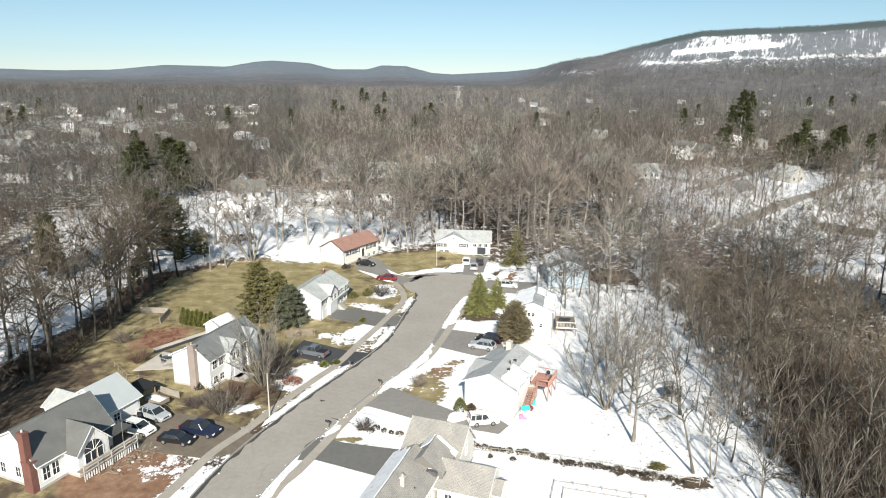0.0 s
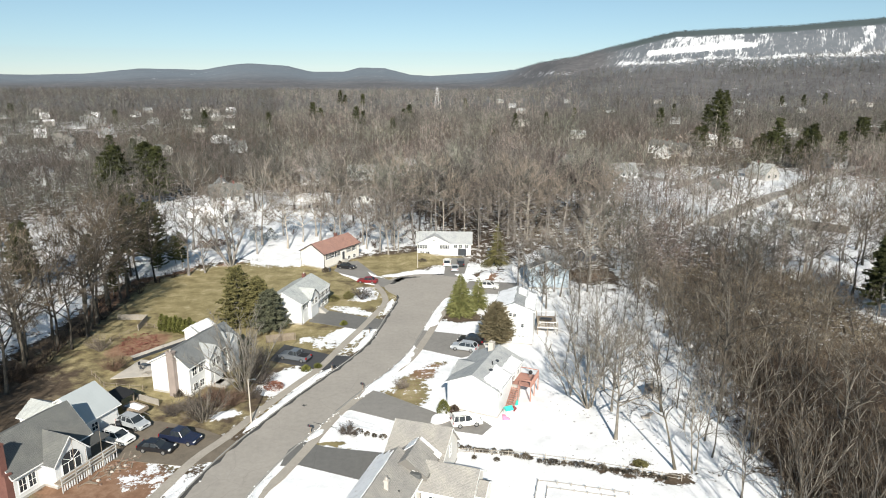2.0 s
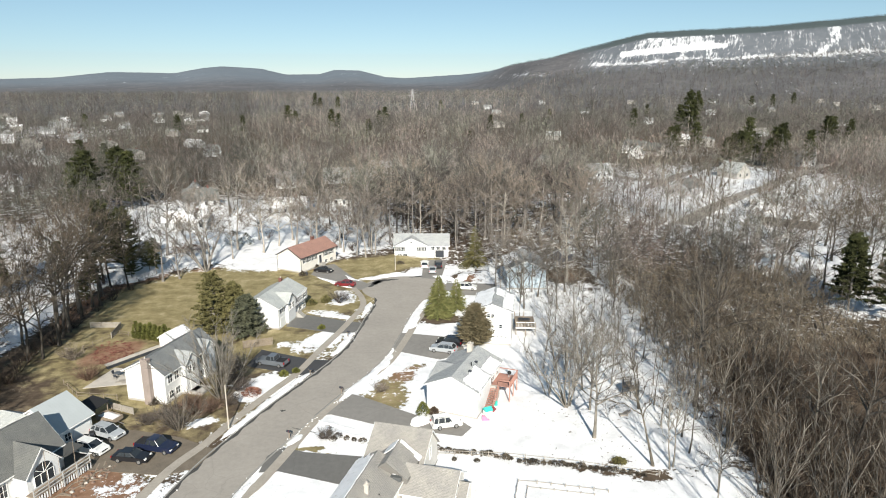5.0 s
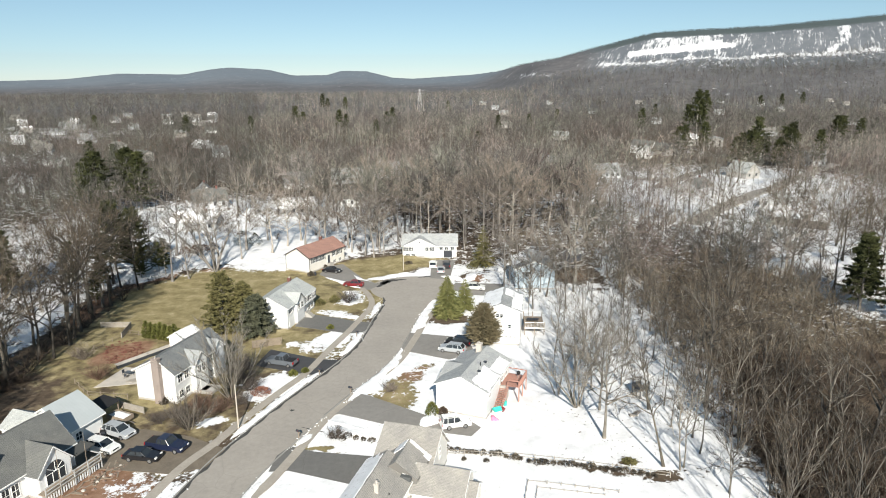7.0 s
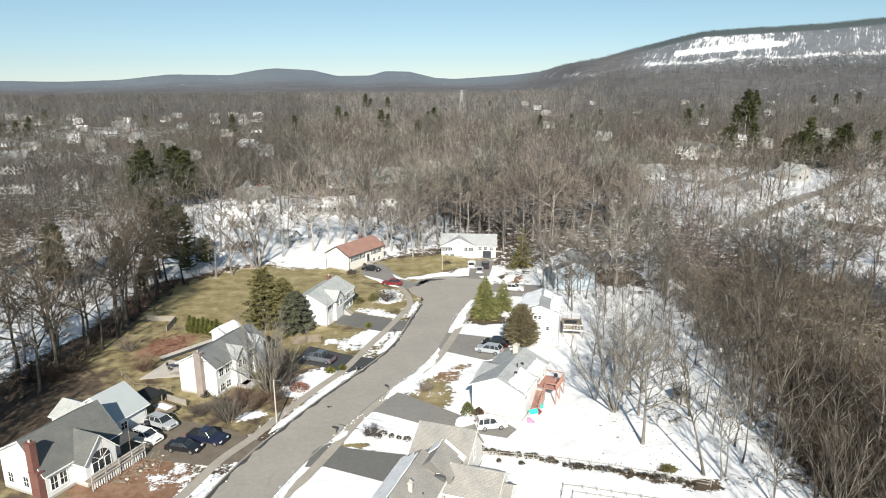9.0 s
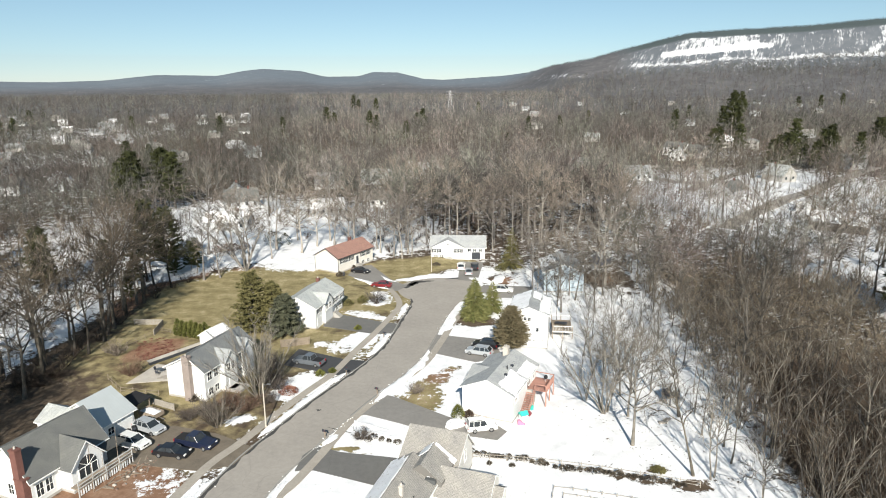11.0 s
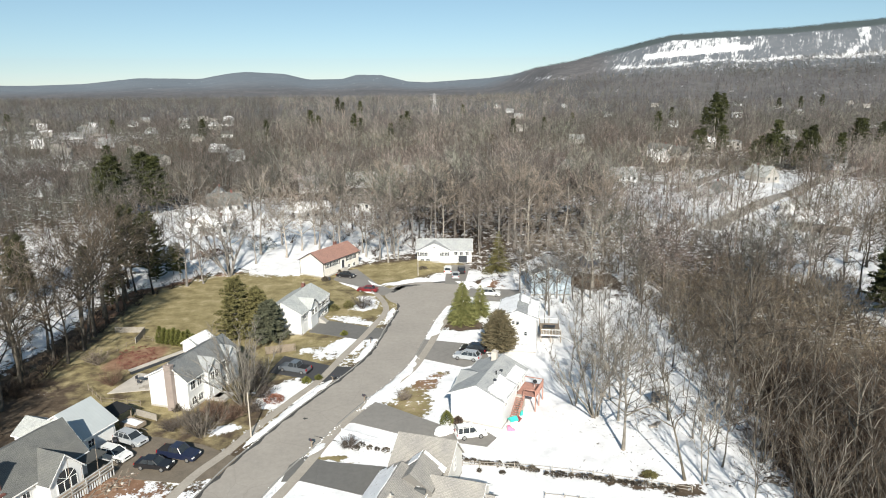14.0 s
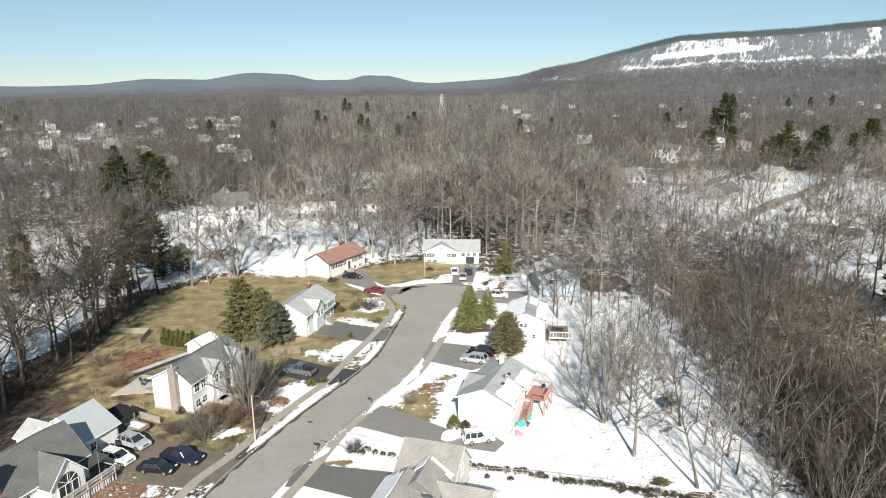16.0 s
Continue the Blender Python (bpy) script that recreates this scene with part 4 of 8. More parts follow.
def pine_mesh(seed, h, r, limbs=34, clumps=5, blades=14, low=0.3, size=0.9):
    """White pine: tiers of upswept limbs with loose needle clumps and gaps."""
    rng = random.Random(seed)
    TV, TF, CV, CF = [], [], [], []
    tube(TV, TF, [Vector((0, 0, -0.3)), Vector((0.1, 0, h * 0.45)), Vector((0, 0.1, h * 0.97))], [h * 0.016, h * 0.011, 0], 6)
    for i in range(limbs):
        f = low + (0.98 - low) * (i + rng.random()) / limbs
        az = i * 2.4 + rng.uniform(-0.4, 0.4)
        length = r * (max(0.0, 1.02 - f) / (1.02 - low)) ** 0.55 * rng.uniform(0.6, 1.15) + 0.3
        p0 = Vector((0, 0, h * f))
        tip = p0 + Vector((math.cos(az), math.sin(az), rng.uniform(0.0, 0.35))) * length
        sliver(TV, TF, p0, tip, 0.14, rng)
        for c in range(clumps):
            q = p0.lerp(tip, 0.3 + 0.7 * (c + rng.random()) / clumps)
            for b in range(blades):
                v = Vector((rng.gauss(0, 1), rng.gauss(0, 1), rng.gauss(0, 0.5))).normalized() * size * rng.uniform(0.5, 1.1)
                sliver(CV, CF, q - v * 0.25 + Vector((rng.uniform(-.3, .3), rng.uniform(-.3, .3), rng.uniform(-.2, .2))), q + v, size * 0.28, rng)
    return (TV, TF), (CV, CF)


def pine(seed, label, group="", **kw):
    t, c = pine_mesh(seed, **kw)
    ob = thing("pine_tree", label, "tree", group=group)
    raw("trunk", *t, M_BARK, ob)
    raw("crown", *c, M_PINE, ob)
    return ob


def leafy_mesh(seed, h, rx, ry, count, size, round_=0.62, low=0.03):
    """A dense evergreen bush: blades over lumpy shells inside an egg-shaped outline."""
    rng = random.Random(seed)
    V, F = [], []
    lumps = [(rng.uniform(0, 6.28), rng.uniform(-0.6, 1.2), rng.uniform(0.05, 0.2)) for _ in range(16)]
    for _ in range(count):
        az, u = rng.uniform(0, 6.2832), rng.random()
        f = math.sin(math.pi * (low + (1 - low) * u) ** round_) ** 0.8
        k = 1 + sum(s * math.exp(-((math.cos(az - a) - 1) ** 2 * 6 + (u - b) ** 2 * 25)) for a, b, s in lumps) - 0.1
        d = rng.random() ** 0.35
        p = Vector((math.cos(az) * rx * f * k * d, math.sin(az) * ry * f * k * d, h * (low + (1 - low) * u)))
        out = Vector((math.cos(az), math.sin(az), 0.55))
        sliver(V, F, p, p + aim(rng, out.normalized(), 0.7) * size * rng.uniform(0.6, 1.3), size * 0.55, rng)
    return V, F


def shrub_mesh(seed, h, r, stems, twigs, w=0.03):
    rng = random.Random(seed)
    V, F = [], []
    for s in range(stems):
        d = aim(rng, Vector((0, 0, 1)), 0.75)
        d = Vector((d.x * r / h * 1.6, d.y * r / h * 1.6, abs(d.z))).normalized()
        p, q = Vector((rng.uniform(-.15, .15) * r, rng.uniform(-.15, .15) * r, -0.05)), Vector()
        q = p + d * h * rng.uniform(0.6, 1.1)
        sliver(V, F, p, q, w * 1.7, rng)
        for t in range(twigs):
            a = p.lerp(q, rng.uniform(0.25, 0.95))
            sliver(V, F, a, a + aim(rng, d, 0.7, 0.1) * h * rng.uniform(0.2, 0.45), w, rng)
    return V, F


def turn_at(x, y, rng, lo=0.85, hi=1.15, z=None):
    s = rng.uniform(lo, hi)
    z = float(land(np.float64(x), np.float64(y))) if z is None else z
    return Matrix.Translation((x, y, z)) @ Matrix.Rotation(rng.uniform(0, 6.2832), 4, "Z"), s


def put_copy(src, x, y, rng, lo=0.85, hi=1.15):
    m, s = turn_at(x, y, rng, lo, hi)
    ob = copy_thing(src, m)
    ob.scale = (s, s, s * rng.uniform(0.95, 1.08))
    return ob


def clear_of_trees(x, y):
    """True where no wild tree stands: the street's gardens, clearings, roads."""
    ex = np.interp(y, EDGE_Y, EDGE_X)
    if y < 176 and ex + 1.5 < x < np.interp(y, WILD_Y, WILD_X) - 1:
        return True
    for cx, cy, rx, ry, t in ((-37, 183, 20, 8, 10), (-58, 200, 12, 18, 20), (6, 178, 12, 5, 0), (122, 225, 7, 50, -38), (150, 300, 30, 20, -40), (135, 255, 16, 34, -30), (190, 330, 40, 16, 20), (105, 300, 30, 22, 0), (185, 405, 30, 26, 0), (-78, 235, 20, 14, 0), (-52, 203, 36, 26, 0), (156, 288, 58, 80, -38), (120, 180, 20, 34, 0), (-112, 168, 22, 26, 0), (-262, 400, 36, 22, 0)):
        a = radians(t)
        u, v = (x - cx) * math.cos(a) + (y - cy) * math.sin(a), -(x - cx) * math.sin(a) + (y - cy) * math.cos(a)
        if (u / rx) ** 2 + (v / ry) ** 2 < 1:
            return not (rx * ry > 500 and math.sin(x * 12.9898 + y * 78.233) * 43758.5 % 1 < (0.06 if x > 0 else 0.1))
    return False


def scatter(rng, y0, y1, k0, k1, gap, keep):
    """Even random places in a wedge of land ahead, at least gap apart."""
    cells, out = {}, []
    area = 0.5 * (k1 - k0) * (y1 * y1 - y0 * y0)
    for _ in range(int(area / gap ** 2 * 2.2)):
        y = math.sqrt(rng.uniform(y0 * y0, y1 * y1))
        x = y * rng.uniform(k0, k1)
        if not keep(x, y):
            continue
        i, j = int(x // gap), int(y // gap)
        if any(math.dist((x, y), q) < gap for a in (-1, 0, 1) for b in (-1, 0, 1) for q in cells.get((i + a, j + b), ())):
            continue
        cells.setdefault((i, j), []).append((x, y))
        out.append((x, y))
    return out


_rng = random.Random(5)
TALL = "tall leafless tree with grey trunk and fine bare twigs"
BIG = [bare_tree(40 + k, TALL, "bare trees of the woods", shape=dome_tree_mesh, h=h, limbs=l, branches=9, twigs=11, wide=w, clear=c, tw=0.055)
       for k, (h, l, w, c) in enumerate(((21, 13, 0.27, 0.3), (18, 13, 0.34, 0.24), (23, 14, 0.26, 0.36), (17, 12, 0.32, 0.2), (20, 13, 0.3, 0.32)))]
MID = [bare_tree(60 + k, TALL, "bare trees of the woods", shape=dome_tree_mesh, h=h, limbs=11, branches=8, twigs=11, wide=w, clear=c, tw=0.075, sides=5, cone=False)
       for k, (h, w, c) in enumerate(((20, 0.28, 0.36), (23, 0.25, 0.42), (18, 0.32, 0.3), (21, 0.27, 0.4)))]
BIG_DARK = [bare_tree(50 + k, "tall leafless tree with dark twigs at a lawn's edge", "bare trees of the woods", shape=dome_tree_mesh, h=h, limbs=12, branches=8, twigs=9, wide=w, clear=c, tw=0.05, trunk=0.014, twig=M_TWIG_DARK, bark=M_BARK_BLACK if k < 2 else M_BARK_DARK)
            for k, (h, w, c) in enumerate(((21, 0.3, 0.34), (18, 0.32, 0.28), (23, 0.27, 0.4), (20, 0.3, 0.3)))]
YARD = [bare_tree(90 + k, "slim grey leafless tree in a snowy yard", "trees of the snowy yard", shape=dome_tree_mesh, h=20, limbs=l, branches=6, twigs=6 - 2 * (k % 2), wide=w, clear=c, trunk=tr, tw=0.042, twig=M_TWIG_DARK if k % 2 else M_TWIG_GREY, bark=M_BARK_DARK if k % 2 else M_BARK_YARD)
        for k, (w, l, c, tr) in enumerate(((0.3, 15, 0.2, 0.0105), (0.16, 12, 0.3, 0.007), (0.34, 14, 0.16, 0.011), (0.14, 11, 0.36, 0.0065)))]
THICKET = [bare_tree(80 + k, "slender many-stemmed leafless tree in a dense thicket", "bare trees of the thicket", shape=clump_mesh, h=h, stems=n, branches=12, twigs=7, splay=sp, r=r, tw=0.036, low=0.18, twig=M_STEM_TWIG, bark=M_STEM if k % 3 else M_BARK_DARK)
           for k, (h, n, sp, r) in enumerate(((12, 4, 0.55, 0.09), (10, 5, 0.7, 0.075), (14, 3, 0.4, 0.11), (11, 4, 0.62, 0.08), (13, 4, 0.5, 0.095), (9, 5, 0.8, 0.065)))]
THICKET += [bare_tree(86 + k, "leafless grey-barked tree in a dense thicket", "bare trees of the thicket", shape=dome_tree_mesh, h=h, limbs=12, branches=8, twigs=7, wide=w, clear=c, trunk=0.0135, tw=0.045, twig=M_STEM_TWIG, bark=M_STEM, reach=1.1)
            for k, (h, w, c) in enumerate(((14, 0.34, 0.22), (12, 0.38, 0.18), (15, 0.3, 0.26)))]
used = set()


def plant(pool, x, y, lo=0.85, hi=1.15):
    k = _rng.randrange(len(pool))
    src = pool[k]
    if src.name not in used:
        used.add(src.name)
        m, s = turn_at(x, y, _rng, lo, hi)
        src.matrix_basis = m
        src.scale = (s, s, s)
        return src
    return put_copy(src, x, y, _rng, lo, hi)


# woods beside the gardens, tree by tree
near_right = scatter(_rng, 34, 172, 0.2, 1.35, 3.3, lambda x, y: x > np.interp(y, WILD_Y, WILD_X) and not clear_of_trees(x, y) and x < 69 + 7 * math.sin(y / 17) + 15 * step(88, 112, y) and (y > 50 or x < 1.05 * y))
FRINGE = scatter(_rng, 48, 135, 0.2, 0.8, 3.9, lambda x, y: -8 < x - np.interp(y, WILD_Y, WILD_X) < 0.5 and (y > 70 or _rng.random() < 0.35))
LOTS = scatter(_rng, 60, 178, 0.4, 0.95, 8.0, lambda x, y: x > 90 + 6 * math.sin(y / 17))
near_left = scatter(_rng, 50, 172, -1.4, -0.2, 9.6, lambda x, y: not clear_of_trees(x, y) and (y > 84 or x > -98))
RIGHT_FAR = [p for p in near_right if p[1] > 128]
for x, y in near_right:
    if y > 128 or y > 104 and _rng.random() < 0.35:
        continue
    plant(THICKET if _rng.random() < 0.93 else BIG_DARK, x, y, 0.75, 1.1)
for x, y in scatter(_rng, 42, 74, 0.55, 0.95, 3.4, lambda x, y: x > np.interp(y, WILD_Y, WILD_X) + 2.5):
    plant(THICKET[:6], x, y, 0.55, 0.85)
for x, y in FRINGE:
    plant(YARD[1::2] if _rng.random() < 0.6 else THICKET[2::2], x, y, 0.55, 0.85)
LOTS += scatter(_rng, 172, 330, 0.36, 0.66, 11.5, lambda x, y: clear_of_trees(x, y) and abs(x - 0.62 * y + 12) > 6)
for x, y in LOTS:
    plant(BIG_DARK, x, y, 0.75, 1.05)
LEFT_FAR = [p for p in near_left if p[1] > 140]
for x, y in near_left:
    if y <= 140 and (y < 118 or x > -78 or _rng.random() < 0.5):
        plant(BIG_DARK if _rng.random() < 0.7 else BIG, x, y, 0.9, 1.2)
BACK = scatter(_rng, 172, 232, -0.32, 0.3, 5.2, lambda x, y: not clear_of_trees(x, y) and (x > -4 or _rng.random() < 0.4))
for x, y in BACK:
    if y < 195:
        plant(MID, x, y, 0.85, 1.2)
GARDEN_TREES_A = ((-52, 178, 1.0), (-44, 183, 1.05), (-33, 186, 1.0), (-22, 184, 0.95), (-15, 182, 0.95), (-58, 187, 1.0), (-62, 178, 1.05), (-30, 193, 1.0), (-40, 194, 1.0), (-36, 178.5, 0.9), (30.0, 112, 0.72), (35, 118, 0.8), (27, 127, 0.85), (24.5, 120, 0.6), (22.5, 131.5, 0.75), )
GARDEN_TREES_B = ((25.2, 134.5, 0.55), (28.4, 136.2, 0.6), (31.6, 134.6, 0.6), (34.4, 136.6, 0.62), (27, 131, 0.5), (28, 97, 0.66), (30.4, 101, 0.62), (26.5, 104.5, 0.58), (32.4, 108, 0.68), (28.8, 112.5, 0.62), (34.5, 99, 0.6), (38.5, 137.5, 0.85), (31, 138, 0.8), (34, 127, 0.8), (23.5, 143, 0.8), (41, 145, 0.9), (30, 160, 0.9), (22, 168, 0.9), (-7.5, 170.5, 0.75), (-5, 172.5, 0.75), (-10, 173, 0.8), (33.0, 95, 0.6), (31.5, 104, 0.6), (30.5, 90, 0.65), (37, 139, 0.7), (42, 154, 0.75), (39, 157, 0.8), (26, 157, 0.7), (37, 168, 0.8), (-62.3, 118.2, 1.0), (90, 141, 1.0), (97, 151, 1.05), (99, 141, 1.0), (113, 161, 1.0), (97, 166, 0.9), (100, 151, 0.95), (93, 234, 0.9), (92, 208, 0.9), (88, 176, 0.85))
# many of these stand unseen left of the view, added to shade the lawn
GARDEN_TREES_C = ((-62.6, 121.6, 1.05), (-65.2, 110.8, 1.1), (-69.6, 109.0, 1.15), (-66.6, 103.8, 1.1), (-71.0, 99.6, 1.15), (-70, 80, 1.0), (-73, 88, 1.1), (-64.5, 75, 1.0), (-66, 68, 1.05), (-61, 64, 1.0), (-58, 58, 1.0), (-75, 95, 1.1), (-48.5, 169.4, 1.05), (-52, 155.5, 1.0), (-63, 118.3, 1.1), (-64.6, 100, 1.2), (-63, 92, 1.1), (-66, 85, 1.2), (-61.5, 109, 1.05), (-63.6, 129, 1.0), (-64.4, 136, 1.1), (-24, 185, 1.1), (-28, 187, 1.05), (-64, 66, 1.1), (-66, 73, 1.15), (-63.5, 79, 1.0), (-69, 66, 1.1), (-70, 76, 1.15), (-61.5, 57, 1.1), (-67, 58, 1.1), (-72, 84, 1.1), (-66.7, 104.4, 1.05), (-63.5, 123, 1.1), (-61.5, 115, 1.0), (-65.5, 132.5, 1.15), (-65, 143, 1.1), (-65.8, 149.5, 1.05))
for x, y, s in GARDEN_TREES_A + GARDEN_TREES_B + GARDEN_TREES_C:
    plant(YARD if x > 20 and y < 132 else BIG_DARK if 133 < y < 138 and x > 20 else BIG if x > 20 and y < 150 else BIG_DARK if x < -45 and y < 150 else BIG, x, y, s, s)


# trees that stand singly in the snowy yard
def yard_tree(x, y, lean, seed, shape, twig, bark, label, **kw):
    ob = bare_tree(seed, label, "trees of the snowy yard", twig=twig, bark=bark, shape=shape, **kw)
    ob.matrix_basis = pose(x, y, 0, 0, lean, 0)


yard_tree(-47.2, 161.4, -5, 612, clump_mesh, M_TWIG_GREY, M_BARK, "broad forked leafless tree at a lawn's snowy corner", h=18, stems=5, branches=13, twigs=10, splay=0.75, r=0.34, tw=0.06, low=0.25)
yard_tree(-55.4, 153.6, 1, 613, dome_tree_mesh, M_TWIG_GREY, M_BARK, "tall pale-trunked leafless tree at a lawn's edge", h=19, limbs=12, branches=8, twigs=9, wide=0.26, clear=0.4, trunk=0.016, tw=0.06)
yard_tree(26.2, 75.4, -1, 601, dome_tree_mesh, M_TWIG_GREY, M_BARK_YARD, "pale-trunked leafless tree standing alone in snow", h=17, limbs=16, branches=9, twigs=10, wide=0.33, clear=0.3, trunk=0.0135, tw=0.04)
yard_tree(24.9, 84.3, -4, 602, clump_mesh, M_TWIG_GREY, M_BARK_YARD, "grey tree of many stems fanning out of the snow", h=17, stems=9, branches=13, twigs=8, splay=0.55, r=0.14, tw=0.04, low=0.3)
yard_tree(27.9, 83.0, 3, 603, dome_tree_mesh, M_TWIG_GREY, M_BARK_YARD, "grey leafless tree in a snowy yard", h=15, limbs=14, branches=9, twigs=9, wide=0.34, clear=0.26, trunk=0.011, tw=0.04)
yard_tree(31.5, 68.2, -13, 604, dome_tree_mesh, M_TWIG_DARK, M_BARK_BLACK, "leaning leafless tree at the end of a border, bark coloured as in shade", h=17, limbs=11, branches=6, twigs=5, wide=0.16, clear=0.4, trunk=0.0105, tw=0.04)
yard_tree(33.3, 67.3, -2, 605, dome_tree_mesh, M_TWIG_GREY, M_BARK_YARD, "slim pale leafless tree beside another", h=13, limbs=9, branches=6, twigs=4, wide=0.12, clear=0.3, trunk=0.0085, tw=0.036)
yard_tree(33.9, 67.8, -1, 606, dome_tree_mesh, M_TWIG_GREY, M_BARK_YARD, "slim pale leafless tree beside another", h=14, limbs=9, branches=6, twigs=4, wide=0.12, clear=0.34, trunk=0.008, tw=0.036)
yard_tree(33.8, 90.7, 0, 607, dome_tree_mesh, M_TWIG_GREY, M_BARK_YARD, "slim grey leafless tree in a snowy yard", h=14, limbs=10, branches=6, twigs=4, wide=0.14, clear=0.4, trunk=0.009, tw=0.036)
yard_tree(35.1, 82.6, -9, 608, dome_tree_mesh, M_TWIG_DARK, M_BARK_BLACK, "leaning dark leafless tree beside a play tower", h=15, limbs=10, branches=6, twigs=4, wide=0.14, clear=0.38, trunk=0.011, tw=0.036)
yard_tree(22.9, 88.2, -6, 610, clump_mesh, M_TWIG_GREY, M_BARK_YARD, "low grey tree of several stems behind another", h=11, stems=5, branches=11, twigs=7, splay=0.7, r=0.08, tw=0.04, low=0.3)
yard_tree(28.6, 89.5, -3, 611, dome_tree_mesh, M_TWIG_GREY, M_BARK_YARD, "grey leafless tree in a snowy yard", h=14, limbs=14, branches=9, twigs=9, wide=0.34, clear=0.22, trunk=0.011, tw=0.04)
yard_tree(36.4, 77.5, 2, 609, dome_tree_mesh, M_TWIG_GREY, M_BARK_YARD, "slim grey leafless tree in a snowy yard", h=12, limbs=10, branches=6, twigs=4, wide=0.14, clear=0.3, trunk=0.009, tw=0.036)


def joined(name, places, templates, lo, hi, rng, material, label):
    """Many wild trees too far off to tell apart, as one mesh."""
    VV, FF, TT, base = [], [], [], 0
    T = [(np.array(v, np.float32), np.array(f, np.int64)) for v, f in templates]
    for x, y in places:
        v, f = T[rng.randrange(len(T))]
        s, a = rng.uniform(lo, hi), rng.uniform(0, 6.2832)
        c, d = math.cos(a) * s, math.sin(a) * s
        w = np.empty_like(v)
        w[:, 0], w[:, 1], w[:, 2] = v[:, 0] * c - v[:, 1] * d + x, v[:, 0] * d + v[:, 1] * c + y, v[:, 2] * s + float(land(np.float64(x), np.float64(y)))
        VV.append(w)
        FF.append(f + base)
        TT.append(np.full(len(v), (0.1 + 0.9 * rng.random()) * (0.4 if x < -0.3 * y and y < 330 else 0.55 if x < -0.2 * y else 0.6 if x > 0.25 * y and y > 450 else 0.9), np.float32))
        base += len(v)
    V, F = np.concatenate(VV), np.concatenate(FF)
    me = bpy.data.meshes.new(name)
    me.vertices.add(len(V))
    me.vertices.foreach_set("co", V.ravel())
    me.loops.add(len(F) * 3)
    me.loops.foreach_set("vertex_index", F.ravel().astype(np.int32))
    me.polygons.add(len(F))
    me.polygons.foreach_set("loop_start", np.arange(0, 3 * len(F), 3, dtype=np.int32))
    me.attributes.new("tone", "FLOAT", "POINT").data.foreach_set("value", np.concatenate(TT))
    me.update(calc_edges=True)
    return tagged(link_mesh(name, me, material), label, "woods", kind="stuff")


def tri_faces(f):
    out = []
    for q in f:
        out += [q] if len(q) == 3 else [(q[0], q[1], q[2]), (q[0], q[2], q[3])]
    return out


def sketch_tree(seed, h, limbs, twigs, w, wide=0.32, clear=0.28, tw=0.6):
    """A tree for the middle distance: a thin trunk, bowed limbs under a dome, and a haze of twigs as slivers."""
    rng = random.Random(seed)
    V, F = [], []
    top = Vector((rng.uniform(-.8, .8), rng.uniform(-.8, .8), h * 0.8))
    tube(V, F, [Vector((0, 0, -0.5)), top * 0.5, top], [w * 0.9, w * 0.6, 0], 3)
    zc = h * (0.42 + 0.45 * clear)
    c, rz, rx = Vector((0, 0, zc)), h - zc, wide * h
    for i in range(limbs):
        u = (i + rng.random()) / limbs
        az, s = i * 2.4 + rng.uniform(-.5, .5), min(-0.3 + 1.25 * u, 0.96)
        o = Vector((math.cos(az) * math.sqrt(1 - s * s) * rx, math.sin(az) * math.sqrt(1 - s * s) * rx, s * rz)) * rng.uniform(0.7, 1.0)
        p, q = top * (clear + 0.6 * u * (1 - clear)), c + o
        sliver(V, F, p, q, w * 0.75, rng)
        out = o.normalized()
        for t in range(twigs):
            a = p.lerp(q, rng.uniform(0.45, 1)) + aim(rng, out, 1.0) * rx * rng.uniform(0, 0.3)
            sliver(V, F, a, a + aim(rng, out, 0.8, 0.45) * h * rng.uniform(0.07, 0.15), w * tw, rng)
    return V, tri_faces(F)


LABEL_WOODS = "leafless winter woodland, grey-brown twigs over snow patches"
mid_keep = lambda x, y: not clear_of_trees(x, y) and not (y < 232 and -0.32 * y < x < 0.3 * y) and (x > -0.3 * y or y > 290 or _rng.random() < (0.33 if y < 235 and x > -0.46 * y else 0.85))
joined("woodland", scatter(_rng, 175, 330, -0.86, 0.86, 5.2, mid_keep), [sketch_tree(100 + k, 17 + 2 * (k % 3), 11, 18, 0.16, 0.33) for k in range(6)], 0.75, 1.15, _rng, M_WOODS, LABEL_WOODS)


def sparse(x, y):
    """Town gardens on one side have fewer trees."""
    t = waves(np.float64(x), np.float64(y), 34, 4) + (-0.1 if x < -0.3 * y and y < 800 else -0.75)
    return not clear_of_trees(x, y) and t < 0.35


joined("woodland", scatter(_rng, 330, 720, -0.86, 0.9, 7.4, sparse), [sketch_tree(120 + k, 16 + 2 * (k % 3), 8, 13, 0.22, 0.37, 0.2, 0.75) for k in range(6)], 0.7, 1.15, _rng, M_WOODS, LABEL_WOODS)
joined("woodland", scatter(_rng, 720, 1900, -0.86, 0.95, 12.5, lambda x, y: True), [sketch_tree(140 + k, 15 + 2 * (k % 3), 6, 6, 0.4, 0.45, 0.12, 1.0) for k in range(6)], 0.7, 1.15, _rng, M_WOODS, LABEL_WOODS)

def skyline(rng, a0, a1, n, lo, hi):
    """Places near the crest of the hills."""
    out = []
    for _ in range(n):
        az = rng.uniform(a0, a1)
        r = float(np.interp(az, [6, 12], [4300, 2700])) * rng.uniform(lo, hi)
        out.append((r * math.sin(radians(az)), r * math.cos(radians(az))))
    return out


